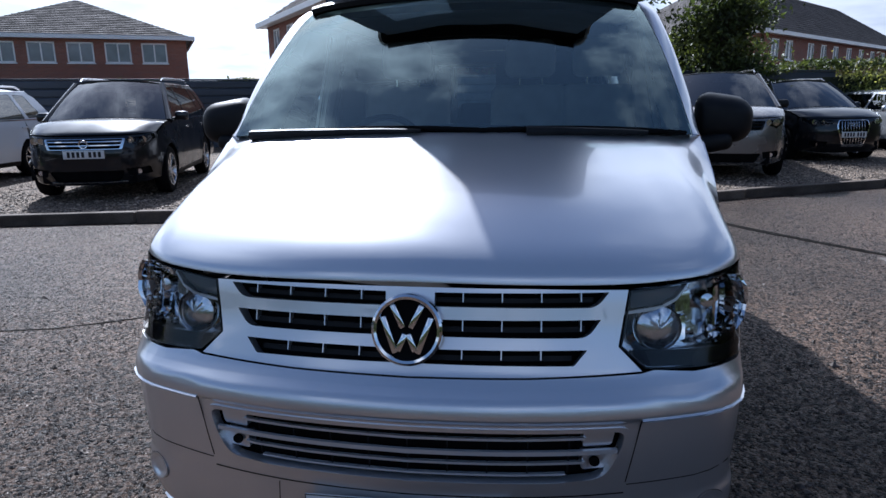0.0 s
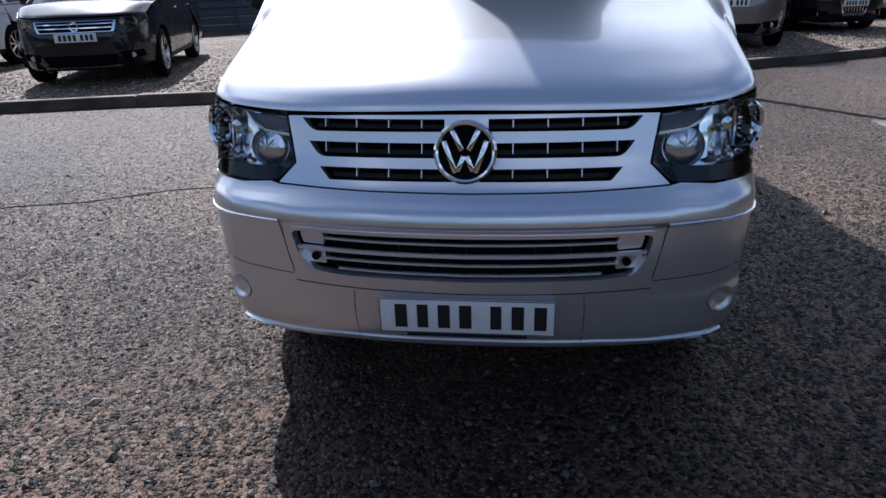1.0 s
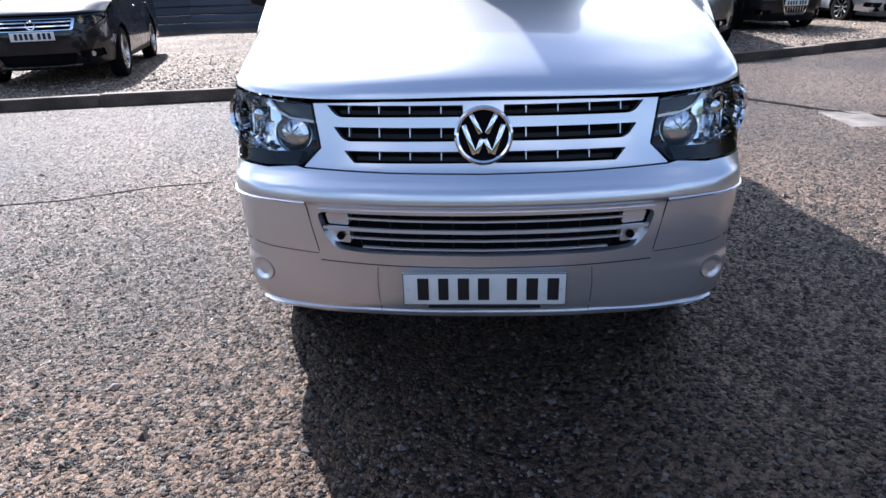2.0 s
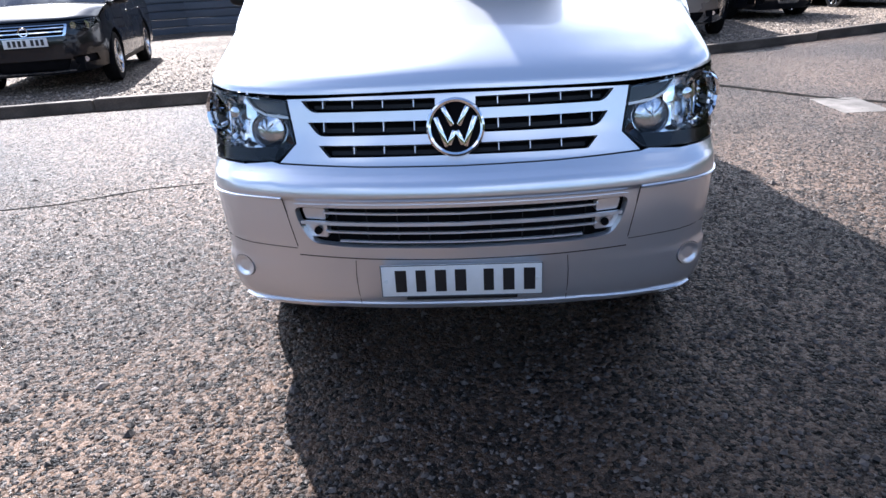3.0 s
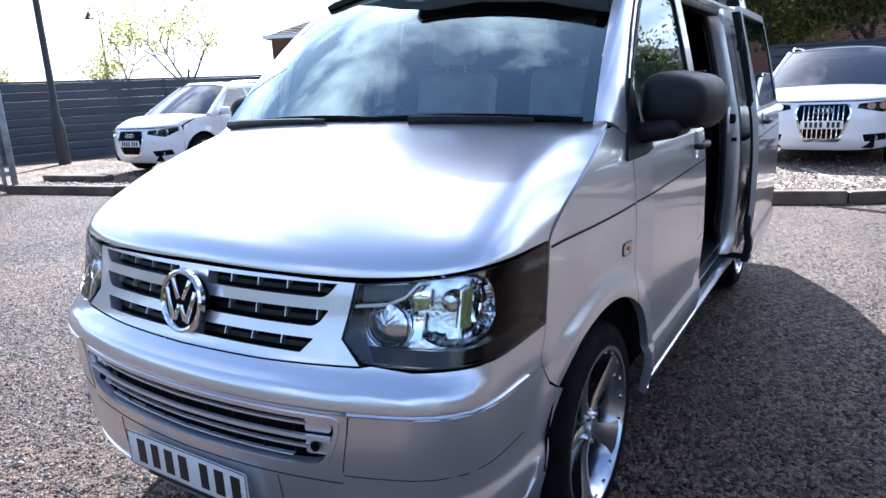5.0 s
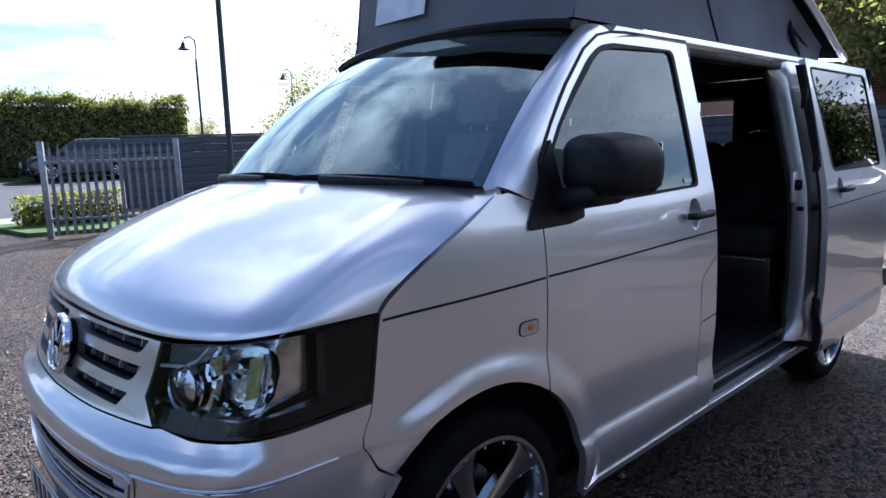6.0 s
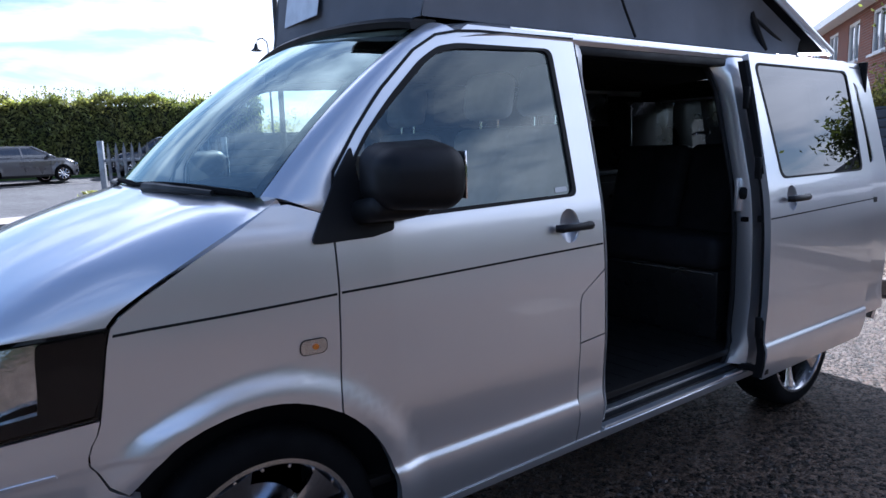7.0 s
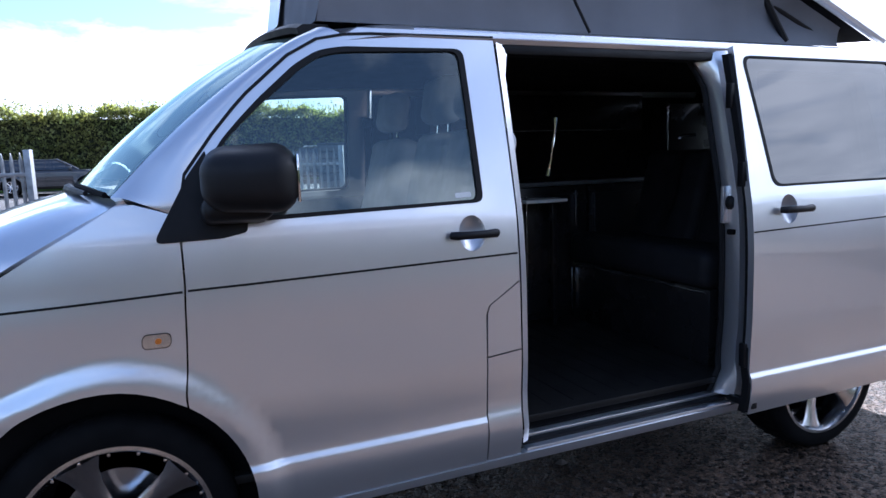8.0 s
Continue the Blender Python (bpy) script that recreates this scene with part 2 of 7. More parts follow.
def add_loft(bm, rows, closed=False, caps=False):
    rs = [[bm.verts.new(p) for p in row] for row in rows]
    n = len(rs[0])
    for a, b in zip(rs, rs[1:]):
        for k in range(n if closed else n - 1):
            bm.faces.new((a[k], a[(k + 1) % n], b[(k + 1) % n], b[k]))
    if caps:
        bm.faces.new(rs[0][::-1])
        bm.faces.new(rs[-1])
    bmesh.ops.recalc_face_normals(bm, faces=bm.faces)


def curve(pairs):
    """A smooth curve without overshoot through (x, y) pairs (monotone cubic)."""
    xs, ys = [p[0] for p in pairs], [p[1] for p in pairs]
    h = [b - a for a, b in zip(xs, xs[1:])]
    d = [(b - a) / k for a, b, k in zip(ys, ys[1:], h)]
    m = [d[0]] + [0 if d[i - 1] * d[i] <= 0 else 3 * (h[i - 1] + h[i]) / ((2 * h[i] + h[i - 1]) / d[i - 1] + (h[i] + 2 * h[i - 1]) / d[i])
                  for i in range(1, len(d))] + [d[-1]]

    def f(x):
        if x <= xs[0]:
            return ys[0]
        if x >= xs[-1]:
            return ys[-1]
        i = max(k for k in range(len(h)) if xs[k] <= x)
        t = (x - xs[i]) / h[i]
        return ((1 + 2 * t) * (1 - t) ** 2 * ys[i] + t * (1 - t) ** 2 * h[i] * m[i]
                + t * t * (3 - 2 * t) * ys[i + 1] + t * t * (t - 1) * h[i] * m[i + 1])
    return f


def step(a, b, x):
    t = min(1, max(0, (x - a) / (b - a)))
    return t * t * (3 - 2 * t)


def rounded(pts, r, seg=4):
    """A polygon with its corners rounded; r is a number or one for each corner."""
    out = []
    n = len(pts)
    for i in range(n):
        p, a, b = Vector(pts[i]).to_2d(), Vector(pts[i - 1]).to_2d(), Vector(pts[(i + 1) % n]).to_2d()
        rr = r[i] if isinstance(r, (list, tuple)) else r
        rr = min(rr, (a - p).length * 0.45, (b - p).length * 0.45)
        if rr < 1e-4:
            out.append(tuple(p))
            continue
        u, v = p + (a - p).normalized() * rr, p + (b - p).normalized() * rr
        for k in range(seg + 1):
            t = k / seg
            out.append(tuple((1 - t) ** 2 * u + 2 * t * (1 - t) * p + t * t * v))
    return out


from mathutils.geometry import tessellate_polygon


def panel(name, outline, surf, mat, parent, holes=(), grid=0.06, depth=0.014, lift=0.0, label="", flip=False, core=(0, 2.4, 0.9), cuts=()):
    """A pressed sheet: the outline, less its holes, laid on a curved surface, with true surface normals and a folded rim."""
    loops = [[Vector((a, b, 0)) for a, b in ring] for ring in (outline, *holes)]
    flat = [v for ring in loops for v in ring]
    bm = bmesh.new()
    vs = [bm.verts.new(v) for v in flat]
    for tri in tessellate_polygon(loops):
        try:
            bm.faces.new([vs[i] for i in tri])
        except ValueError:
            pass
    for axis in (0, 1):
        lo, hi = min(v[axis] for v in flat), max(v[axis] for v in flat)
        k = math.ceil((hi - lo) / grid)
        for i in range(1, k):
            co, no = Vector((0, 0, 0)), Vector((0, 0, 0))
            co[axis], no[axis] = lo + (hi - lo) * i / k, 1
            bmesh.ops.bisect_plane(bm, geom=bm.verts[:] + bm.edges[:] + bm.faces[:], dist=1e-6, plane_co=co, plane_no=no)
    for z in cuts:
        bmesh.ops.bisect_plane(bm, geom=bm.verts[:] + bm.edges[:] + bm.faces[:], dist=1e-6, plane_co=(0, z, 0), plane_no=(0, 1, 0))
    bmesh.ops.remove_doubles(bm, verts=bm.verts, dist=1e-5)
    norm = {}
    mid = Vector(core)
    e = 1e-3
    bm.verts.index_update()
    for v in bm.verts:
        a, b = v.co.x, v.co.y
        p = Vector(surf(a, b))
        n = (Vector(surf(a + e, b)) - Vector(surf(a - e, b))).cross(Vector(surf(a, b + e)) - Vector(surf(a, b - e)))
        n = n.normalized() if n.length > 1e-12 else Vector((0, -1, 0))
        out = p - Vector((mid.x, min(max(p.y, 1.3), 3.8) if core == (0, 2.4, 0.9) else mid.y, mid.z))
        if n.dot(out) < 0:
            n = -n
        if flip:
            p.x, n.x = -p.x, -n.x
        norm[v] = n
        v.co = p + n * lift
    for f in bm.faces:
        f.normal_update()
        if f.normal.dot(sum((norm[v] for v in f.verts), Vector())) < 0:
            f.normal_flip()
    outer = set(bm.faces)
    if depth:
        rim = [e for e in bm.edges if len(e.link_faces) == 1]
        inner = {}
        for ed in rim:
            for v in ed.verts:
                if v not in inner:
                    inner[v] = bm.verts.new(v.co - norm[v] * depth)
        for ed in rim:
            a, b = ed.verts
            lp = ed.link_loops[0]
            if lp.vert is a:
                a, b = b, a
            try:
                bm.faces.new((a, b, inner[b], inner[a]))
            except ValueError:
                pass
    me = bpy.data.meshes.new(name)
    bm.verts.index_update()
    bm.faces.index_update()
    vn = {v.index: n for v, n in norm.items()}
    is_outer = {f.index for f in outer}
    bm.to_mesh(me)
    bm.free()
    me.polygons.foreach_set("use_smooth", [pg.index in is_outer for pg in me.polygons])
    loop_n = [(0, 0, 0)] * len(me.loops)
    for pg in me.polygons:
        if pg.index in is_outer:
            for li in pg.loop_indices:
                loop_n[li] = tuple(vn[me.loops[li].vertex_index])
    me.normals_split_custom_set(loop_n)
    me.materials.append(mat)
    ob = new(name, me)
    ob.parent = parent
    if label:
        ob["label"] = label
    return ob


class Wrap:
    """The skin of a vehicle's nose and flanks: s runs round it from the middle of the nose (mirrored for s < 0), z up."""

    def __init__(self, half, front, n=3.5, d=1.35, flare=(), ymap=None, plan=None):
        self.ymap = curve(ymap) if ymap else (lambda y: y)
        self.half, self.front, self.d, self.flare = curve(half), curve(front), d, flare
        ref = self.half(0.7)
        pts = []
        wide = curve(plan) if plan else None     # half the width over the distance from the nose
        for i in range(801):
            a = i / 800 * math.pi / 2
            if plan:
                y = d * (i / 800) ** 2.4
                pts.append((wide(y) / ref, y / d))
            else:
                pts.append((math.sin(a) ** (2 / n), 1 - math.cos(a) ** (2 / n)))
        s = [0.0]
        for (x0, y0), (x1, y1) in zip(pts, pts[1:]):
            s.append(s[-1] + math.hypot((x1 - x0) * ref, (y1 - y0) * d))
        self.s, self.fx, self.fy = np.array(s), np.array([p[0] for p in pts]), np.array([p[1] for p in pts])
        self.end, self.ref = s[-1], ref

    def sx(self, x):
        return float(np.interp(abs(x) / self.ref, self.fx, self.s)) * (1 if x >= 0 else -1)

    def sy(self, y):
        y = self.ymap(y)
        return float(np.interp(y / self.d, self.fy, self.s)) if y < self.d else self.end + y - self.d

    def __call__(self, s, z):
        side, s = (1 if s >= 0 else -1), abs(s)
        if s < self.end:
            fx, fy = float(np.interp(s, self.s, self.fx)), float(np.interp(s, self.s, self.fy))
            y = fy * self.d
        else:
            fx, fy, y = 1.0, 1.0, self.d + s - self.end
        x = fx * self.half(z)
        for cy, cz, r, out in self.flare:
            q = math.hypot(y - cy, z - cz)
            x += out * (1 - step(r + 0.015, r + 0.10, q)) * step(0.2, 0.5, fy)
        return Vector((side * x, y + self.front(z) * (1 - fy), z))

    def flank(self, y, z):
        return self(self.sy(y), z)


def arch(cy, cz, r, z0, k=18, rev=False):
    """Points of a wheel arch from its rear foot over the top to its front foot, down to z0."""
    a0 = math.asin((z0 - cz) / r)
    pts = [(cy + r * math.cos(a0 + (math.pi - 2 * a0) * i / k), cz + r * math.sin(a0 + (math.pi - 2 * a0) * i / k)) for i in range(k + 1)]
    return pts[::-1] if rev else pts


def coons(c0, c1, l, r, crown):
    """A patch between a front, a rear and two side curves, each over 0..1."""
    p00, p10, p01, p11 = c0(0), c0(1), c1(0), c1(1)

    def f(u, v):
        u, v = min(1, max(0, u)), min(1, max(0, v))
        q = (1 - v) * c0(u) + v * c1(u) + (1 - u) * l(v) + u * r(v)
        q = q - ((1 - u) * (1 - v) * p00 + u * (1 - v) * p10 + (1 - u) * v * p01 + u * v * p11)
        return q + Vector((0, 0, crown(u, v)))
    return f


def along(pts):
    """A point at 0..1 of the length of a polyline, smoothed."""
    pts = [Vector(p) for p in pts]
    acc = [0.0]
    for a, b in zip(pts, pts[1:]):
        acc.append(acc[-1] + (b - a).length)
    fs = [curve([(t / acc[-1], p[k]) for t, p in zip(acc, pts)]) for k in range(len(pts[0]))]
    return lambda t: Vector([f(t) for f in fs])

# ---- the camper van ----
VAN = thing("camper_van", "silver camper van with raised pop-top roof and open side door", "van", pose(0, 0, 0.042))
ARCH_F, ARCH_R, ARCH_Z, ARCH_RAD = 0.93, 3.93, 0.35, 0.422
HALF = [(0.22, 0.90), (0.30, 0.925), (0.42, 0.946), (0.448, 0.945), (0.482, 0.934), (0.70, 0.946), (0.95, 0.945), (1.05, 0.940), (1.20, 0.925), (1.25, 0.915), (1.50, 0.862),
          (1.78, 0.797), (1.86, 0.778)]
NOSE = [(0.28, 0.06), (0.31, 0.026), (0.36, 0.012), (0.43, 0.006), (0.50, 0.0), (0.62, -0.005), (0.693, -0.004), (0.712, -0.018), (0.745, -0.010),
          (0.775, 0.022), (0.80, 0.043), (0.825, 0.055), (0.90, 0.085), (1.0, 0.112), (1.06, 0.14)]
PLAN = [(0.0, 0.0), (0.004, 0.13), (0.02, 0.32), (0.055, 0.515), (0.09, 0.635), (0.135, 0.746), (0.175, 0.800), (0.225, 0.837), (0.30, 0.857), (0.42, 0.866), (0.56, 0.876),
        (0.80, 0.907), (1.05, 0.930), (1.35, 0.946)]
YMAP = [(0.0, 0.0), (0.40, 0.39), (0.52, 0.503), (0.70, 0.69), (1.17, 1.147), (2.30, 2.278), (3.28, 3.320), (5.2, 5.24)]
W = Wrap(HALF, NOSE, ymap=YMAP, plan=PLAN,
         flare=((ARCH_F - 0.013, ARCH_Z, ARCH_RAD, 0.018), (ARCH_R + 0.04, ARCH_Z, ARCH_RAD, 0.018)))
SX, SY = W.sx, W.sy
CREASE = (0.425, 0.436, 0.448, 0.456, 0.465, 0.474, 0.482, 0.495)


def front_ring(pts):
    """Corners given by x (mirrored pairs stay as they are) and z, on the nose."""
    return [(SX(x), z) for x, z in pts]


def dense(pts, n=6):
    out = []
    for a, b in zip(pts, pts[1:]):
        out += [(a[0] + (b[0] - a[0]) * i / n, a[1] + (b[1] - a[1]) * i / n) for i in range(n)]
    return out + [pts[-1]]


def both(half):
    """A ring from its right half, listed from bottom middle outward and up to the top middle."""
    return half + [(-a, b) for a, b in half[::-1] if abs(a) > 1e-6]


def dish(s0, z0):
    """The nose's skin, hollowed round one middle with a raised lower lip."""
    def f(s, z):
        q = math.hypot((s - s0) / 0.055, (z - z0) / 0.040)
        out = (W(s + 0.002, z) - W(s - 0.002, z)).cross(Vector((0, 0, 1))).normalized()
        return W(s, z) + out * (0.005 - 0.010 * (1 - step(0.45, 0.95, q)) - 0.005 * (z - z0) / 0.040)
    return f


# bumper: lower edge, round to the wheel arch, up its joint with the wing, along the lamps to the grille
foot = [(SY(y), z) for y, z in [(0.50, 0.285), (0.515, 0.35), (0.53, 0.42), (0.555, 0.49), (0.585, 0.545), (0.622, 0.602)]]
bump_half = ([(0.0, 0.318), (SX(0.3), 0.316), (SX(0.55), 0.305), (SX(0.70), 0.292), (SX(0.80), 0.285)] + foot
             + [(SY(0.600), 0.612), (SY(0.560), 0.640), (SY(0.534), 0.70), (SY(0.524), 0.816)]
             + [(SX(0.82), 0.801), (SX(0.70), 0.796), (SX(0.60), 0.806), (SX(0.57), 0.800), (SX(0.3), 0.794), (0.0, 0.792)])
low_grille = rounded(front_ring([(-0.545, 0.686), (0.545, 0.686), (0.530, 0.61), (0.498, 0.543), (0.38, 0.531), (0, 0.528), (-0.38, 0.531), (-0.498, 0.543), (-0.530, 0.61)]),
                     [0.03, 0.03, 0.05, 0.05, 0.02, 0, 0.02, 0.05, 0.05])
fog = [(SX(0.765) + 0.055 * math.cos(a), 0.432 + 0.040 * math.sin(a)) for a in np.linspace(0, math.tau, 20, endpoint=False)]
fog_l = [(-a, b) for a, b in fog]
bumper = panel("front_bumper", both(bump_half), W, SILVER, VAN, [low_grille, fog, fog_l], grid=0.045, depth=0.03, cuts=(0.688, 0.693, 0.698, 0.703, 0.708, 0.713, 0.72, 0.735, 0.76, 0.775, 0.785), label="painted silver front bumper with air intake")
# fog lamp blanks, ledges and bumper joints
for side in (1, -1):
    ring = [(side * (abs(a) - SX(0.765)) * 0.94 + side * SX(0.765), 0.432 + (b - 0.432) * 0.94) for a, b in fog]
    panel("fog_lamp_cover", ring, dish(side * SX(0.765), 0.432), SILVER, bumper, grid=0.012, depth=0.01, label="dished blank fog lamp cover")
    strip = dense([(side * SX(0.568), 0.698), (side * SX(0.80), 0.700), (side * SY(0.46), 0.703)])
    panel("bumper_ledge", strip + [(a, b + 0.008) for a, b in strip[::-1]], W, SILVER, bumper, lift=0.005, depth=0.01, grid=0.08)
    seam = [(side * SX(0.566), 0.70), (side * SX(0.5682), 0.70), (side * SX(0.5432), 0.535), (side * SX(0.541), 0.535)]
    panel("bumper_joint", seam, W, SEAL, bumper, lift=0.0012, depth=0.002, grid=0.08)
    seam = dense([(side * SX(0.545), 0.527), (side * SX(0.72), 0.53), (side * SY(0.43), 0.55)])
    panel("bumper_joint", seam + [(a, b + 0.0018) for a, b in seam[::-1]], W, SEAL, bumper, lift=0.0012, depth=0.002, grid=0.08)
    seam = [(side * SX(0.345), 0.33), (side * SX(0.3468), 0.33), (side * SX(0.3468), 0.492), (side * SX(0.345), 0.492)]
    panel("bumper_joint", seam, W, SEAL, bumper, lift=0.0012, depth=0.002, grid=0.08)
    hook = [(side * SY(y), z) for y, z in [(0.37, 0.330), (0.43, 0.346), (0.47, 0.390), (0.488, 0.450), (0.483, 0.450), (0.464, 0.394), (0.426, 0.354), (0.37, 0.338)]]
    panel("corner_blade", hook, W, SILVER, bumper, lift=0.004, depth=0.01, grid=0.08)
lip = dense(front_ring([(-0.81, 0.286), (-0.72, 0.291), (-0.4, 0.312), (0, 0.318), (0.4, 0.312), (0.72, 0.291), (0.81, 0.286)]))
panel("bumper_lip", lip + [(a, b + 0.016) for a, b in lip[::-1]], W, SILVER, bumper, lift=0.005, depth=0.02, grid=0.08)
groove = dense(front_ring([(-0.54, 0.503), (-0.3, 0.498), (0, 0.496), (0.3, 0.498), (0.54, 0.503)]))
panel("bumper_groove", groove + [(a, b + 0.003) for a, b in groove[::-1]], W, SEAL, bumper, lift=0.001, depth=0.002, grid=0.08)

# lower air intake: rim, near-black sheet for the shade inside, bars and upright fins
inner_ring = [(a * 0.975, 0.608 + (b - 0.608) * 0.86) for a, b in low_grille]
panel("intake_rim", low_grille, W, SILVER, bumper, [inner_ring], lift=0.004, depth=0.03, grid=0.09)
panel("intake_shade_back", low_grille, W, DARK_VOID, bumper, lift=-0.045, depth=0, grid=0.09)
for z, h, lift in ((0.650, 0.006, -0.010), (0.616, 0.011, 0.0), (0.585, 0.006, -0.010), (0.553, 0.005, -0.012)):
    xw = 0.515 if z > 0.56 else 0.47
    if h < 0.01:
        xw -= 0.075
    bar = dense(front_ring([(-xw, z), (-0.25, z - 0.002), (0, z - 0.003), (0.25, z - 0.002), (xw, z)]), 4)
    panel("intake_bar", bar + [(a, b + h) for a, b in bar[::-1]], W, ROOF_SILVER, bumper, lift=lift, depth=0.010, grid=0.1)
for i in range(9):
    x = -0.40 + i * 0.10
    for z0, z1 in ((0.622, 0.668), (0.556, 0.612)):
        panel("intake_fin", front_ring([(x, z0), (x + 0.003, z0), (x + 0.003, z1), (x, z1)]), W, BLACK_PLASTIC, bumper, lift=-0.016, depth=0.008, grid=0.1)
for side in (1, -1):
    for z0, z1 in ((0.628, 0.666), (0.566, 0.610)):
        panel("intake_block", rounded(front_ring([(side * 0.435, z0), (side * 0.505, z0 + 0.002), (side * 0.512, z1), (side * 0.435, z1)]), 0.008), W, SILVER, bumper,
              lift=-0.018, depth=0.03, grid=0.1)
    p = W(side * SX(0.462), 0.592)
    bm = bmesh.new()
    add_lathe(bm, [(0.013, 0.0), (0.013, 0.006), (0.0005, 0.006)], 16, "Y", (p.x, p.y + 0.008, p.z))
    # a near-black plug draws the shade in the hole
    part("screw_hole", bm, DARK_VOID, bumper)

# number plate with a row of plain bars
plate = box("number_plate", (0.52, 0.006, 0.111), (0, -0.012, 0.431), PLATE_WHITE, VAN, bevel=0.002, label="white number plate with black bars")
for i, (x, w) in enumerate([(-0.195, 0.05), (-0.13, 0.045), (-0.066, 0.05), (-0.002, 0.05), (0.088, 0.045), (0.152, 0.05), (0.218, 0.05)]):
    box("plate_bar", (w * 0.72, 0.002, 0.076), (x, -0.0158, 0.431), PLATE_BLACK, plate, bevel=0)
for x in (-0.243, 0.243):
    bm = bmesh.new()
    add_lathe(bm, [(0.007, 0), (0.007, -0.002), (0.0003, -0.003)], 12, "Y", (x, -0.015, 0.431))
    part("plate_screw", bm, STICKER, plate)
for a, b, c, d in ((0.518, 0.0025, 0, 0.0545), (0.518, 0.0025, 0, -0.0545), (0.0025, 0.109, 0.2585, 0), (0.0025, 0.109, -0.2585, 0)):
    box("plate_border", (a, 0.0015, b), (c, -0.0155, 0.431 + d), DASH, plate, bevel=0)
box("plate_lip", (0.36, 0.02, 0.012), (0, -0.006, 0.369), BLACK_PLASTIC, plate, bevel=0.003)

# upper grille: one painted frame with six slots, near-black sheet as the shade behind, fins
g_half = front_ring([(0, 0.796), (0.3, 0.798), (0.570, 0.805), (0.512, 0.862), (0.536, 0.995), (0.3, 1.001), (0, 1.003)])
slots = []
for z0, z1, xo in ((0.957, 0.991, 0.478), (0.886, 0.926, 0.458), (0.824, 0.857, 0.425)):
    for side in (1, -1):
        xi = 0.062 if z0 > 0.94 else 0.035
        ring = [(xi, z0), (xo - 0.02, z0 - 0.002), (xo + 0.012, z1), (xi, z1)]
        ring = rounded(front_ring(ring), [0.002, 0.035 if z0 > 0.85 else 0.004, 0.004, 0.002])
        slots.append([(a, b) for a, b in ring] if side > 0 else [(-a, b) for a, b in ring[::-1]])
grille = panel("upper_grille", both(g_half), W, SILVER, VAN, slots, grid=0.05, depth=0.035, label="silver grille with three dark slots")
panel("grille_shade_back", both(front_ring([(0, 0.815), (0.46, 0.815), (0.50, 0.99), (0, 0.995)])), W, DARK_VOID, grille, lift=-0.05, depth=0, grid=0.09)
for z0, z1, xo in ((0.956, 0.993, 0.478), (0.887, 0.927, 0.458), (0.824, 0.858, 0.425)):
    for i in range(4):
        x = 0.13 + 0.098 * i
        if x < xo - 0.03:
            for side in (1, -1):
                panel("grille_fin", front_ring([(side * x, z0 + 0.012), (side * (x + 0.003), z0 + 0.012), (side * (x + 0.003), z1), (side * x, z1)]), W, SILVER, grille,
                      lift=-0.02, depth=0.02, grid=0.1)
    panel("grille_rib", front_ring([(-xo + 0.02, z0 + 0.010), (xo - 0.02, z0 + 0.010), (xo - 0.02, z0 + 0.022), (-xo + 0.02, z0 + 0.022)]), W, BLACK_PLASTIC, grille,
          lift=-0.03, depth=0.02, grid=0.1)

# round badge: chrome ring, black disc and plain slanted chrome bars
badge = thing("badge", "", "")
badge.parent = VAN
for k in ("label", "category"):
    if k in badge:
        del badge[k]
BC = Vector((0, 0.060, 0.909))
TILT = pose(0, 0, 0, -12, 0, 0) @ Matrix.Diagonal((1.15, 1.0, 1.15, 1))
bm = bmesh.new()
add_lathe(bm, [(0.060, 0.0), (0.0655, -0.010), (0.071, -0.012), (0.0765, -0.008), (0.078, 0.004), (0.072, 0.012), (0.060, 0.012)], 56, "Y", close=True)
bmesh.ops.transform(bm, matrix=Matrix.Translation(BC) @ TILT, verts=bm.verts)
part("badge_ring", bm, CHROME, badge, "chrome ring")
bm = bmesh.new()
add_lathe(bm, [(0.064, 0.0), (0.064, 0.03), (0.0005, 0.03)], 40, "Y")
add_lathe(bm, [(0.0005, -0.002), (0.040, -0.001), (0.064, 0.0)], 40, "Y")
bmesh.ops.transform(bm, matrix=Matrix.Translation(BC) @ TILT, verts=bm.verts)
part("badge_disc", bm, DARK_VOID, badge)
for (x0, z0), (x1, z1) in (((-0.032, 0.053), (-0.008, 0.004)), ((0.032, 0.053), (0.008, 0.004)), ((-0.052, 0.028), (-0.024, -0.050)), ((0.052, 0.028), (0.024, -0.050)),
                           ((-0.019, -0.046), (-0.003, -0.008)), ((0.019, -0.046), (0.003, -0.008))):
    bm = bmesh.new()
    ln = math.hypot(x1 - x0, z1 - z0)
    add_box(bm, (0.0135, 0.010, ln), bevel=0.003)
    ang = math.degrees(math.atan2(x1 - x0, z1 - z0))
    bmesh.ops.transform(bm, matrix=Matrix.Translation(BC) @ TILT @ pose((x0 + x1) / 2, -0.005, (z0 + z1) / 2, 0, ang, 0), verts=bm.verts)
    part("badge_bar", bm, CHROME, badge)

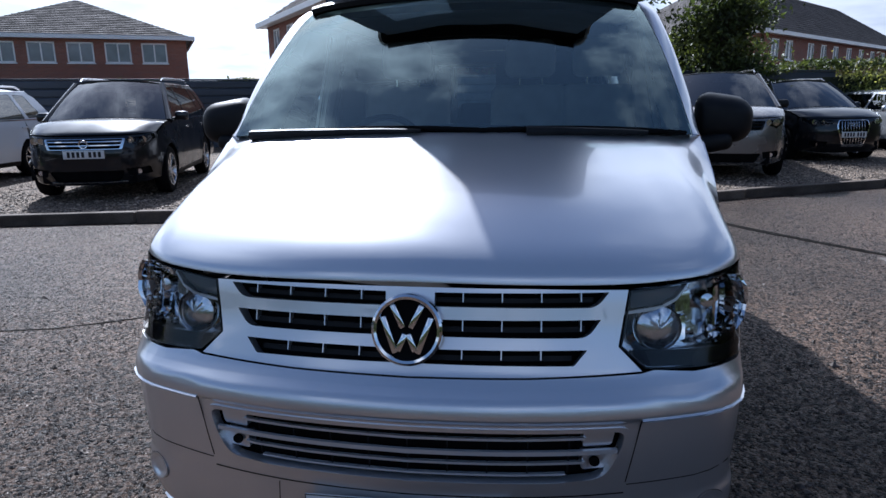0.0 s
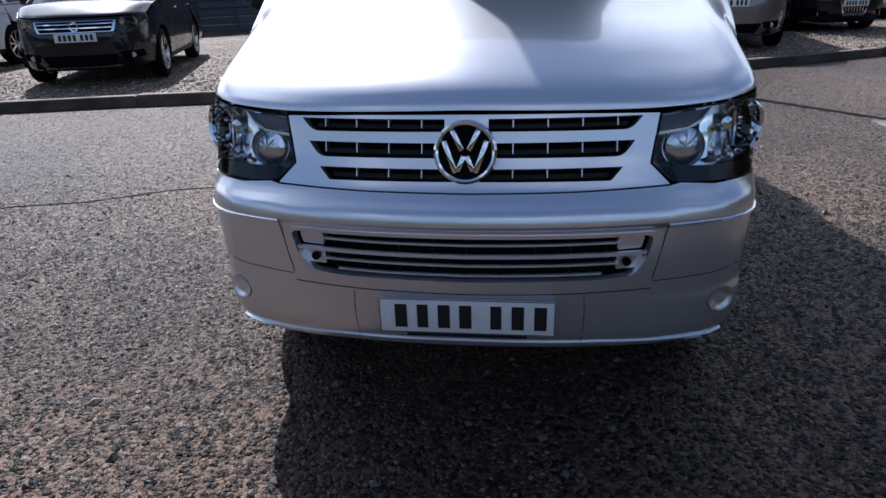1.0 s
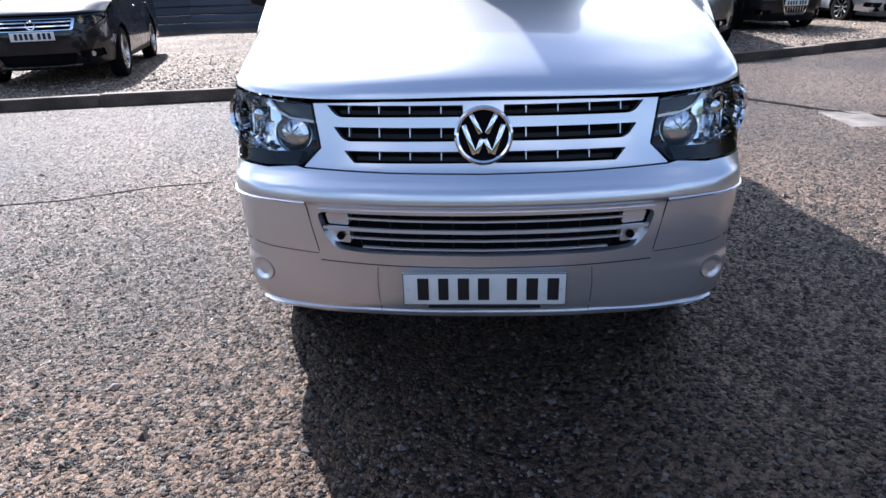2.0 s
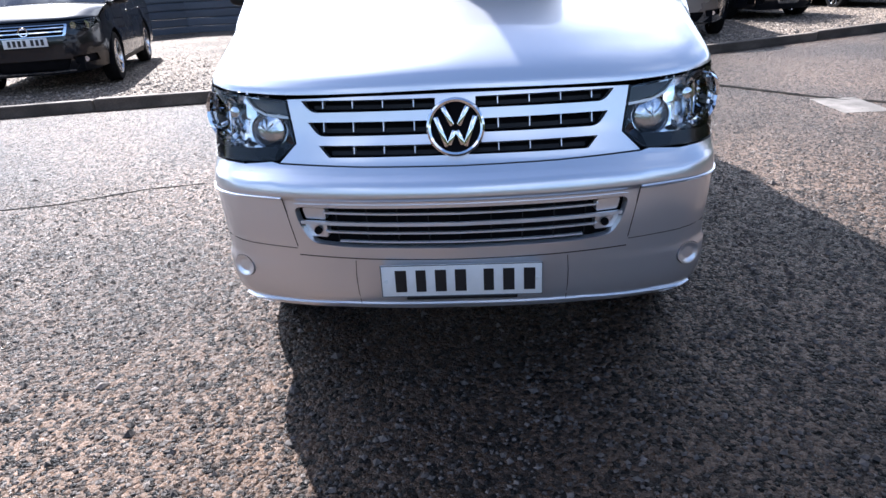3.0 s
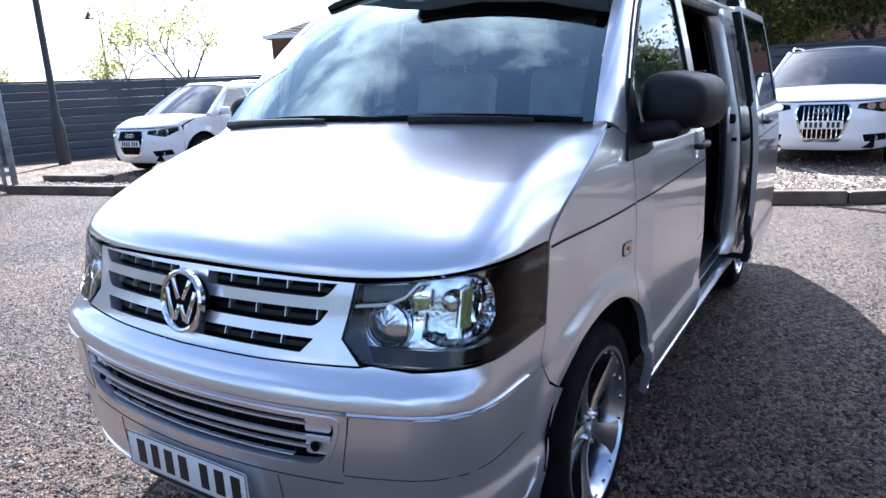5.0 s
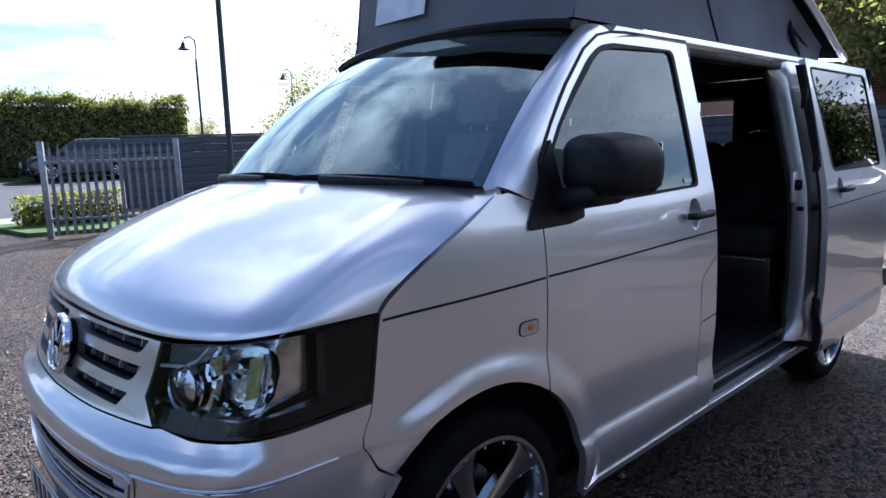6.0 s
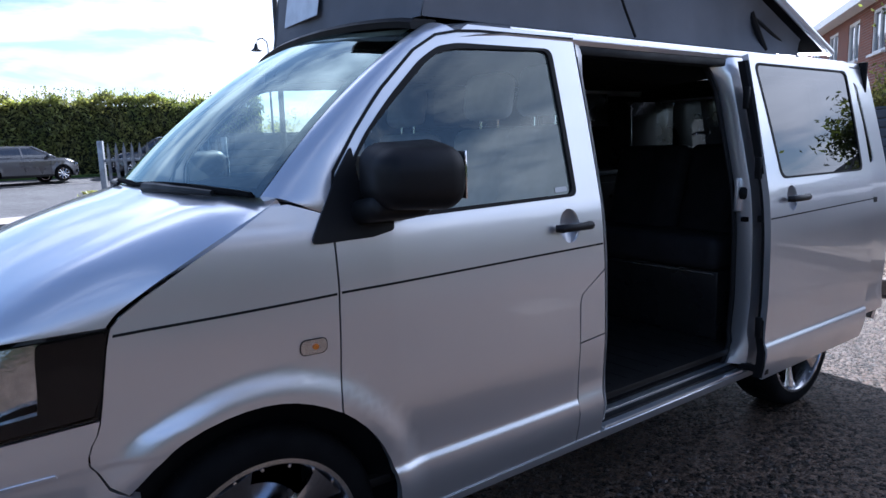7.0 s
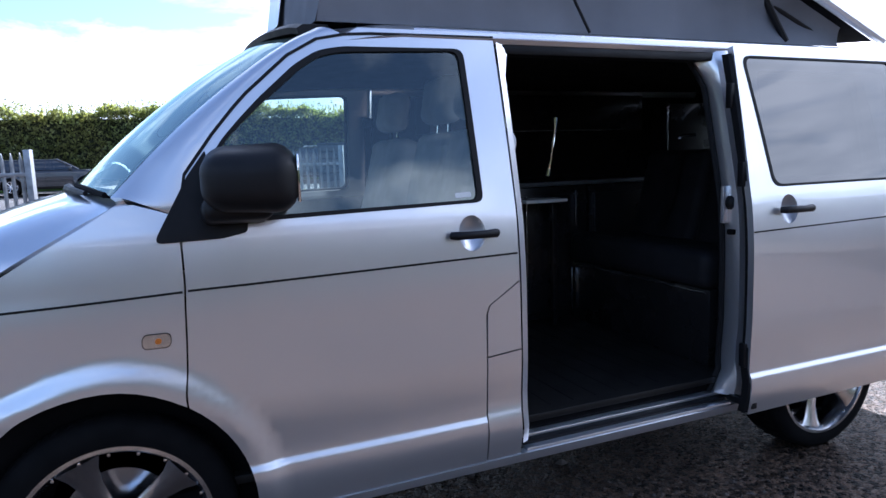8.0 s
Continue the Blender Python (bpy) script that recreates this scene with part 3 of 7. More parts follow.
# headlamps: dark tub, reflectors, bulbs and a clear lens
for side in (1, -1):
    lamp = thing("headlamp", "", "")
    for k in ("label", "category"):
        if k in lamp:
            del lamp[k]
    lamp.parent = VAN
    tub = [(SX(0.577), 0.812), (SX(0.518), 0.862), (SX(0.541), 0.993), (SX(0.66), 1.004), (SX(0.76), 1.014), (SX(0.83), 1.026), (SY(0.455), 1.034), (SY(0.515), 1.037),
           (SY(0.516), 0.90), (SY(0.522), 0.822), (SX(0.83), 0.808), (SX(0.72), 0.804), (SX(0.64), 0.806)]
    ring = [(side * a, b) for a, b in tub]
    lens = panel("lens", ring, W, CLEAR_LENS, lamp, grid=0.05, depth=0.0, lift=0.001, label="clear headlamp lens")
    lens.visible_shadow = False
    mids, midz = sum(a for a, b in tub) / len(tub), 0.91
    panel("tub", ring, W, FROST, lamp, grid=0.05, depth=0.0, lift=-0.075)
    panel("tub_rim", ring, W, GLOSS_BLACK, lamp, [[(side * (mids + (abs(a) - mids) * 0.985), midz + (b - midz) * 0.97) for a, b in ring]], grid=0.08, depth=0.075, lift=-0.002)
    low = [(side * a, b) for a, b in [(SX(0.60), 0.814), (SX(0.72), 0.809), (SX(0.83), 0.814), (SY(0.510), 0.828), (SY(0.510), 0.870), (SX(0.80), 0.842), (SX(0.66), 0.848), (SX(0.58), 0.852)]]
    panel("lower_mask", low, W, GLOSS_BLACK, lamp, grid=0.06, depth=0.03, lift=-0.012)
    outer = [(side * a, b) for a, b in [(SY(0.375), 0.846), (SY(0.513), 0.850), (SY(0.511), 1.03), (SY(0.345), 1.024)]]
    panel("side_mask", rounded(outer, 0.01), W, GLOSS_BLACK, lamp, grid=0.06, depth=0.04, lift=-0.006)
    blade = [(side * a, b) for a, b in dense([(SX(0.53), 0.935), (SX(0.62), 0.944), (SX(0.66), 0.962), (SX(0.69), 0.995)], 3)]
    panel("chrome_blade", blade + [(a, b + 0.008) for a, b in blade[::-1]], W, ROOF_SILVER, lamp, grid=0.06, depth=0.03, lift=-0.008)
    upper = [(side * a, b) for a, b in [(SX(0.55), 0.948), (SX(0.62), 0.955), (SX(0.655), 0.972), (SX(0.685), 1.0), (SX(0.55), 0.988)]]
    panel("upper_mask", upper, W, DASH, lamp, grid=0.06, depth=0.02, lift=-0.022)
    for x, z, r, deep, flutes in ((0.745, 0.945, 0.112, 0.070, 14), (0.612, 0.894, 0.056, 0.035, 0)):
        p = W(side * SX(x), z)
        m = Matrix.Translation(p) @ pose(0, 0.040 if flutes else 0.026, 0, -8, 0, side * (16 if flutes else 10))
        bm = bmesh.new()
        prof = [(r, -0.004), (r * 0.94, 0.004), (r * 0.85, deep * 0.45), (r * 0.6, deep * 0.8), (r * 0.22, deep)] if flutes else \
            [(r, 0.004), (r * 0.96, -0.008), (r * 0.7, -0.016), (r * 0.35, -0.020), (r * 0.05, -0.021)]
        add_lathe(bm, prof, 42, "Y")
        bmesh.ops.delete(bm, geom=[f for f in bm.faces if len(f.verts) > 4], context="FACES")
        for v in bm.verts:
            if flutes:
                a = math.atan2(v.co.z, v.co.x)
                k = int((a + math.pi) / math.tau * flutes)
                v.co.y += (0.006 if k % 2 else -0.006) * (1 if v.co.y > 0.005 else 0) + 0.004 * math.sin(k * 2.4)
            elif v.co.z > 0.012:
                v.co.y += 0.0025 * math.sin(v.co.x * 900)
        bmesh.ops.transform(bm, matrix=m, verts=bm.verts)
        for v in bm.verts:
            v.co.z = min(v.co.z, 1.008)
        part("reflector", bm, CHROME if flutes else FROST, lamp, smooth=not flutes)
        if flutes:
            bm = bmesh.new()
            add_lathe(bm, [(r * 0.24, deep), (r * 0.24, deep * 0.2), (r * 0.16, -0.002), (0.0005, -0.006)], 18, "Y")
            bmesh.ops.transform(bm, matrix=m, verts=bm.verts)
            part("bulb", bm, FROST, lamp)
        else:
            bm = bmesh.new()
            add_lathe(bm, [(r * 1.0, -0.004), (r * 1.05, -0.012), (r * 1.09, 0.0), (r * 1.04, 0.010)], 36, "Y", close=True)
            bmesh.ops.transform(bm, matrix=m, verts=bm.verts)
            part("reflector_ring", bm, CHROME, lamp)
    for x0, x1, z0, z1 in ((0.660, 0.700, 0.862, 0.925), (0.672, 0.712, 0.930, 0.985), (0.785, 0.812, 0.885, 0.990)):
        facet = rounded([(side * SX(x0), z0), (side * SX(x1), z0 + 0.006), (side * SX(x1), z1), (side * SX(x0), z1 - 0.012)], 0.004, 2)
        panel("reflector_facet", facet, W, CHROME, lamp, grid=0.05, depth=0.02, lift=-0.036)
    p = W(side * SX(0.575), 0.862)
    bm = bmesh.new()
    add_lathe(bm, [(0.0005, -0.018), (0.010, -0.012), (0.011, 0.01), (0.008, 0.02)], 14, "Y", (p.x, p.y + 0.055, p.z))
    part("indicator", bm, AMBER, lamp, "amber indicator")

# bonnet
edge_pts = [(0.517, 1.041), (0.535, 1.066), (0.600, 1.108), (0.728, 1.180), (0.872, 1.252), (0.97, 1.298), (1.005, 1.318)]
side_edge = along([W.flank(y, z) for y, z in edge_pts])
nose = curve([(0.0, 0.999), (0.5, 0.993), (0.70, 1.001), (0.83, 1.020), (0.93, 1.040)])
sc = SY(0.517)


def bonnet_front(u):
    s = (2 * u - 1) * sc
    x = W(s, 1.01).x
    return W(s, nose(abs(x) / 0.93 * 0.93))


def glass_base(x):
    q = (x / 0.85) ** 2
    return Vector((x, 0.815 + 0.175 * q, 1.345 - 0.022 * q))


rear_w = side_edge(1).x


def bonnet_rear(u):
    p = glass_base((2 * u - 1) * rear_w)
    k = abs(2 * u - 1) ** 6
    return p * (1 - k) + Vector(((2 * u - 1) * rear_w, side_edge(1).y, side_edge(1).z)) * k


def mirror_pt(p):
    return Vector((-p.x, p.y, p.z))


BON = coons(bonnet_front, bonnet_rear, lambda v: mirror_pt(side_edge(v)), side_edge,
            lambda u, v: 0.125 * math.sqrt(max(v, 0)) * (1 - v) * (1 - (2 * u - 1) ** 4) * (0.9 + 0.1 * math.cos(4 * (2 * u - 1)))
            + 0.010 * step(0.62, 0.80, abs(2 * u - 1)) * (1 - step(0.84, 0.98, abs(2 * u - 1))) * step(0.05, 0.4, v) * (1 - step(0.8, 1, v)))
e = 0.004
panel("bonnet", [(e, 0.0002), (1 - e, 0.0002), (1 - e, 1 - e), (e, 1 - e)], BON, SILVER, VAN, grid=0.022, depth=0.02, label="silver bonnet", core=(0, 1.0, 0.3))

# windscreen, its black border, scuttle
WT_Y, WT_Z, WT_X = 1.63, 1.845, 0.715


def wscreen(u, v):
    a = glass_base((2 * u - 1) * 0.84)
    q = (2 * u - 1) ** 2
    b = Vector(((2 * u - 1) * WT_X, WT_Y - 0.13 * (1 - q), WT_Z + 0.035 * (1 - q)))
    p = a.lerp(b, v)
    p.z += 0.035 * 4 * v * (1 - v)
    p.y -= 0.012 * 4 * v * (1 - v)
    return p


ws = panel("windscreen", [(0, 0), (1, 0), (1, 1), (0, 1)], wscreen, WINDSCREEN, VAN, grid=0.06, depth=0.0, core=(0, 2.4, 0.5), label="laminated windscreen with a dark tint")
ws.visible_shadow = False
frit = [[(0.022, 0.035), (0.978, 0.035), (0.975, 0.975), (0.025, 0.975)]]
panel("screen_border", [(0, 0), (1, 0), (1, 1), (0, 1)], wscreen, GLOSS_BLACK, VAN, frit, grid=0.06, depth=0.0, lift=-0.004, core=(0, 2.4, 0.5))
panel("scuttle", [(0.07, -0.05), (0.93, -0.05), (0.97, 0.012), (0.03, 0.012)], lambda u, v: wscreen(u, 0) + Vector((0, v * 1.0, -0.02 + v * 0.18)), BLACK_PLASTIC, VAN, grid=0.06, depth=0.02,
      core=(0, 2.4, 0.5))

# wipers
for pivot, tip in ((0.05, 0.58), (0.66, 0.985)):
    wiper = thing("wiper", "", "")
    for k in ("label", "category"):
        if k in wiper:
            del wiper[k]
    wiper.parent = VAN
    up = Vector((0, -0.016, -0.002))
    bm = bmesh.new()
    add_tube(bm, [wscreen(pivot + (tip - pivot) * t, 0.004 + 0.02 * t * (1 - t) * 4 * 0.5) + up * (1 + 0.8 * math.sin(math.pi * t)) for t in (0, 0.2, 0.4, 0.6, 0.75)], [0.020, 0.016, 0.012, 0.010, 0.007], 8)
    part("arm", bm, BLACK_PLASTIC, wiper)
    bm = bmesh.new()
    lo = max(0.03, tip - 0.42)
    add_tube(bm, [wscreen(lo + (tip - lo) * t, 0.010 + 0.014 * math.sin(math.pi * t)) + up * 0.6 for t in np.linspace(0, 1, 9)], 0.009, 6)
    part("blade", bm, RUBBER, wiper)


# flanks: wing, door, flaps, rear quarter, on both sides
FR_LINE = [(1.172, 1.262), (1.200, 1.380), (1.30, 1.498), (1.42, 1.622), (1.56, 1.744), (1.66, 1.800), (1.75, 1.818)]
WIN = [(1.245, 1.232), (1.258, 1.400), (1.33, 1.488), (1.45, 1.606), (1.575, 1.716), (1.655, 1.764), (1.74, 1.780), (2.172, 1.786), (2.180, 1.250)]
WIN_R = rounded(WIN, [0.01, 0.03, 0.02, 0.02, 0.03, 0.03, 0.03, 0.035, 0.03])


def ring_s(pts, side):
    return [(side * SY(y), z) for y, z in pts]


def bowl(skin, s0, z0, side):
    """A dished recess in a flank, round one middle."""
    def f(s, z):
        q = min(1, ((s - s0) / 0.050) ** 2 + ((z - z0) / 0.062) ** 2)
        return skin(s, z) - Vector((side * (0.003 + 0.026 * (1 - q)), 0, 0))
    return f


def shrink(pts, d):
    c = Vector((sum(p[0] for p in pts) / len(pts), sum(p[1] for p in pts) / len(pts)))
    out = []
    for p in pts:
        v = Vector(p) - c
        out.append(tuple(c + v * (1 - d / max(v.length, 0.01))))
    return out


afr = arch(ARCH_F, ARCH_Z, ARCH_RAD, 0.36, 26)           # rear foot -> front foot
on_arch = lambda y: (y, ARCH_Z + math.sqrt(ARCH_RAD ** 2 - (y - ARCH_F) ** 2))
a_wing = [on_arch(1.166)] + [p for p in afr if p[0] < 1.160 and p[1] > 0.598]
a_door = [p for p in afr if p[0] > 1.180] + [on_arch(1.172)]
for side in (1, -1):
    wing_pts = ([(1.164, 1.19), (1.164, 1.262), (1.10, 1.282), (1.03, 1.302)] + [(y, z - 0.0) for y, z in edge_pts[-2::-1]]
                + [(0.520, 0.90), (0.527, 0.816), (0.538, 0.70), (0.563, 0.648), (0.600, 0.618)] + a_wing[::-1])
    wing_pts = [(y + 0.004 if 0.51 < y < 0.97 and z > 1.04 else y, z - 0.005 if 0.51 < y < 0.97 and z > 1.04 else z) for y, z in wing_pts]
    panel("front_wing", ring_s(wing_pts, side), W, SILVER, VAN, grid=0.024, depth=0.02, label="silver front wing")
    door = thing("front_door", "", "")
    for k in ("label", "category"):
        if k in door:
            del door[k]
    door.parent = VAN
    if side > 0:
        rear_edge = [(2.300, 0.965), (2.178, 0.885), (2.166, 0.850), (2.162, 0.300)]
    else:
        rear_edge = [(2.300, 0.300)]
    door_pts = [(1.171, 0.80), (1.171, 1.262)] + FR_LINE[1:] + [(1.84, 1.824), (2.297, 1.828), (2.302, 1.25)] + rear_edge + [(1.36, 0.292)] + [p for p in a_door]
    cup = [(2.128 + 0.050 * math.cos(a), 1.145 + 0.062 * math.sin(a)) for a in np.linspace(0, math.tau, 24, endpoint=False)]
    panel("door_skin", ring_s(door_pts, side), W, SILVER, door, [ring_s(WIN_R, side), ring_s(cup, side)], grid=0.03, depth=0.03, cuts=CREASE)
    gap = FR_LINE + [(1.84, 1.824), (2.297, 1.828)]
    over_gap = [(y - 0.008, z + 0.006) if y < 1.72 else (y, z + 0.008) for y, z in gap]
    panel("door_gap", ring_s(dense(gap, 3) + dense(over_gap, 3)[::-1], side), W, SEAL, door, grid=0.1, depth=0.004, lift=0.004)
    g = panel("door_glass", ring_s(shrink(WIN_R, -0.004), side), W, SIDE_GLASS, door, grid=0.08, depth=0, lift=-0.006)
    g.visible_shadow = False
    panel("glass_seal", ring_s(shrink(WIN_R, -0.002), side), W, SEAL, door, [ring_s(shrink(WIN_R, 0.020), side)], grid=0.08, depth=0.012, lift=0.003)
    sail = rounded([(1.082, 1.186), (1.205, 1.378), (1.268, 1.452), (1.285, 1.30), (1.33, 1.246), (1.385, 1.240), (1.38, 1.204), (1.30, 1.190)], [0.03, 0.01, 0.01, 0.02, 0.01, 0.01, 0.01, 0.01])
    panel("mirror_sail", ring_s(sail, side), W, BLACK_PLASTIC, door, grid=0.06, depth=0.012, lift=0.010)
    for nm, y0, y1, par in (("rub_line", 1.176, 2.296, door), ("rub_line", 0.53, 1.160, VAN)):
        st = dense([(y0, 1.040 if y0 > 1 else 1.015), (y1, 1.058 if y1 > 2 else 1.038)], 8)
        panel(nm, ring_s(st + [(y, z + 0.007) for y, z in st[::-1]], side), W, SEAL, par, grid=0.1, depth=0.006, lift=0.002)
    panel("handle_cup", ring_s(cup, side), bowl(W, side * SY(2.128), 1.145, side), SILVER, door, grid=0.012, depth=0.0, label="silver handle recess")
    bm = bmesh.new()
    x0 = W.flank(2.12, 1.145).x
    add_tube(bm, [(x0 + dx, y - 0.022, 1.143) for y, dx in ((2.04, 0.012), (2.055, 0.03), (2.10, 0.040), (2.16, 0.040), (2.20, 0.032), (2.212, 0.014))], [0.013, 0.015, 0.014, 0.014, 0.016, 0.013], 10)
    if side < 0:
        bmesh.ops.scale(bm, vec=(-1, 1, 1), verts=bm.verts)
        bmesh.ops.reverse_faces(bm, faces=bm.faces)
    part("door_handle", bm, BLACK_PLASTIC, door, "black door handle")
    # inner lining of the door
    panel("door_lining", ring_s([(1.42, 0.36), (1.40, 0.80), (1.20, 0.85), (1.20, 1.20), (2.28, 1.22), (2.28, 0.36)], side), W, DASH, door, grid=0.1, depth=0, lift=-0.075)
    # mirror
    mirror = thing("door_mirror", "", "")
    for k in ("label", "category"):
        if k in mirror:
            del mirror[k]
    mirror.parent = VAN
    bm = bmesh.new()
    add_box(bm, (0.215, 0.265, 0.190), (0, 0, 0), bevel=0.064, seg=5)
    for v in bm.verts:
        if v.co.y < 0:
            v.co.x += 0.16 * v.co.y
            v.co.z *= 1.0 + 1.1 * v.co.y
        v.co.z += -0.02 * (v.co.x / 0.1175) * (1 if v.co.z > 0 else 0)
        v.co.x += 0.03 * v.co.z
    bmesh.ops.transform(bm, matrix=pose(1.038, 1.360, 1.364, 0, 0, -8), verts=bm.verts)
    if side < 0:
        bmesh.ops.scale(bm, vec=(-1, 1, 1), verts=bm.verts)
        bmesh.ops.reverse_faces(bm, faces=bm.faces)
    part("mirror_shell", bm, BLACK_PLASTIC, mirror, "black grained mirror shell")
    bm = bmesh.new()
    add_box(bm, (0.17, 0.20, 0.072), (side * 0.965, 1.325, 1.274), (0, side * -10, 0), bevel=0.03, seg=4)
    part("mirror_arm", bm, BLACK_PLASTIC, mirror)
    bm = bmesh.new()
    add_box(bm, (0.15, 0.006, 0.135), (0, 0, 0), bevel=0.002)
    bmesh.ops.transform(bm, matrix=pose(side * 1.050, 1.492, 1.364, 0, 0, -8 * side), verts=bm.verts)
    part("mirror_glass", bm, CHROME, mirror)
    # side repeater
    lampr = [(1.078 + dx, 0.905 + dz) for dx, dz in ((-0.042, -0.02), (0.042, -0.02), (0.042, 0.02), (-0.042, 0.02))]
    rep = panel("side_repeater", ring_s(rounded(lampr, 0.018, 5), side), W, FROST, VAN, grid=0.05, depth=0.004, lift=0.004)
    panel("repeater_bulb", ring_s([(1.083 + 0.010 * math.cos(a), 0.905 + 0.008 * math.sin(a)) for a in np.linspace(0, math.tau, 12, endpoint=False)], side), W, AMBER, rep, grid=0.05, depth=0.003, lift=0.008)
    panel("repeater_rim", ring_s(rounded([(y + math.copysign(0.0025, y - 1.078), z + math.copysign(0.0025, z - 0.905)) for y, z in lampr], 0.02, 5), side), W, SEAL, rep,
          [ring_s(rounded(lampr, 0.018, 5), side)], grid=0.05, depth=0.003, lift=0.003)
    # rear quarter with its arch and window
    arr = arch(ARCH_R, ARCH_Z, ARCH_RAD, 0.36, 26)
    q0 = 3.352 if side > 0 else 2.306
    quarter = [(q0, 0.300), (q0, 1.826), (4.80, 1.826), (4.84, 1.25), (4.85, 0.36)] + arr + [(arr[-1][0] - 0.02, 0.300)]
    hole = rounded([(3.50, 1.27), (3.50, 1.74), (4.62, 1.74), (4.68, 1.27)], 0.05)
    panel("side_panel", ring_s(quarter, side), W, SILVER, VAN, [ring_s(hole, side)], grid=0.09, depth=0.03, label="silver rear flank")
    panel("rear_side_glass", ring_s(shrink(hole, -0.004), side), W, DARK_GLASS, VAN, grid=0.15, depth=0, lift=-0.004)
    # sill
    sill = [(1.37, 0.262), (1.37, 0.290), (2.31, 0.298), (3.50, 0.298), (3.50, 0.262)]
    panel("sill", ring_s(sill, side), W, SILVER, VAN, grid=0.1, depth=0.03, lift=0.004)
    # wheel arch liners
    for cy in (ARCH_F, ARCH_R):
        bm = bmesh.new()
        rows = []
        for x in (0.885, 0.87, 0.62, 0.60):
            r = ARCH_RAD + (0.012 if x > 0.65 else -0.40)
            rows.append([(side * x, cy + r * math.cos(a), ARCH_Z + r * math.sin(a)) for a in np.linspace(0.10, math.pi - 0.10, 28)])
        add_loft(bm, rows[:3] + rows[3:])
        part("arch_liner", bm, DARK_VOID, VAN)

# fuel flaps on the open-door side
for ring in ([(2.174, 0.858), (2.184, 0.884), (2.300, 0.958), (2.302, 0.712), (2.170, 0.700)], [(2.170, 0.694), (2.302, 0.706), (2.302, 0.300), (2.168, 0.300)]):
    panel("fuel_flap", ring_s(ring, 1), W, SILVER, VAN, grid=0.06, depth=0.02, label="silver fuel filler flap")
panel("glass_sticker", ring_s(rounded([(2.08, 1.268), (2.14, 1.270), (2.14, 1.288), (2.08, 1.286)], 0.006), 1), W, STICKER, VAN, grid=0.05, depth=0.0, lift=-0.003)

# A-pillars, between the windscreen's edge and the door frame
for side in (1, -1):
    line = along([W.flank(y, z) for y, z in [(1.10, 1.285)] + FR_LINE])

    def pillar(u, v):
        a = wscreen(1, v)
        b = line(v)
        c = Vector((b.x * 0.995, a.y * 0.75 + b.y * 0.25, (a.z + b.z) / 2 + 0.028))
        return a * (1 - u) ** 2 + c * 2 * u * (1 - u) + b * u * u
    panel("a_pillar", [(0.02, 0.0), (0.985, 0.0), (0.985, 1), (0.02, 1)], pillar, SILVER, VAN, grid=0.06, depth=0.02, flip=side < 0, core=(0, 2.2, 1.2))

# roof: front brow, rails, skin
def roof(u, v):
    """u across -1..1, v the distance along y."""
    a = abs(u)
    x = 0.795 * a if a < 0.86 else 0.684 + (a - 0.86) / 0.14 * 0.108
    z = 1.910 - 0.030 * (a / 0.86) ** 2 if a < 0.86 else 1.880 - 0.052 * ((a - 0.86) / 0.14) ** 1.6
    return Vector((math.copysign(x, u), v - (0.13 * (1 - u * u) * (1 - step(1.6, 2.3, v))), z - 0.045 * (1 - step(1.55, 1.95, v))))


panel("roof_skin", [(-1, 1.66), (1, 1.66), (1, 4.78), (-1, 4.78)], roof, SILVER, VAN, grid=0.14, depth=0.02, core=(0, 2.4, 0.9), label="silver roof skin")
for side in (1, -1):
    bm = bmesh.new()
    add_tube(bm, [(side * 0.758, y, 1.852) for y in np.linspace(1.98, 4.6, 10)], 0.008, 6)
    part("roof_rail", bm, ALLOY, VAN)
    panel("header", ring_s([(1.76, 1.824), (2.30, 1.833), (4.80, 1.833), (4.80, 1.852), (1.80, 1.848)], side), W, SILVER, VAN, grid=0.2, depth=0.02)
bm = bmesh.new()
pts = [roof(u, 1.66) + Vector((0, 0.02 - 0.02 * abs(u), 0.028 - 0.012 * abs(u) ** 6)) for u in np.linspace(-0.9, 0.9, 25)]
rows = [[p + Vector((0, dy, dz)) for dy, dz in ((-0.050, -0.028), (-0.056, -0.008), (-0.035, 0.006), (0.05, 0.008), (0.05, -0.03))] for p in pts]
add_loft(bm, rows, closed=True, caps=True)
part("roof_brow", bm, BLACK_PLASTIC, VAN, "black deflector over the windscreen")

# pop-top: raised lid hinged at the rear, grey canvas with clear windows
pop = thing("pop_top", "", "")
for k in ("label", "category"):
    if k in pop:
        del pop[k]
pop.parent = VAN
HY, HZ, FY, FZ = 4.46, 1.935, 1.74, 3.02
def lid(u, v):
    p = Vector((0.74 * u * (1 + 0.10 * step(0.5, 0.95, v) - 0.06 * step(0.96, 1.0, v) ** 3), HY + (FY - HY) * v, HZ + (FZ - HZ) * v))
    return p + Vector((0, 0, 0.05 * (1 - u * u)))
lidm = bmesh.new()
rows = []
for v in [0, 0.1, 0.2, 0.3, 0.4, 0.5, 0.6, 0.7, 0.8, 0.9, 0.94, 0.96, 0.975, 0.99, 1.0]:
    row = [lid(u, v) for u in np.linspace(-1, 1, 11)]
    rows.append([p + Vector((0, 0, -0.0)) for p in row] + [p + Vector((math.copysign(0.012, p.x), 0, -0.045)) for p in row[::-1]])
add_loft(lidm, rows, closed=True, caps=True)
part("lid", lidm, ROOF_SILVER, pop, "silver lifting roof lid")
bm = bmesh.new()
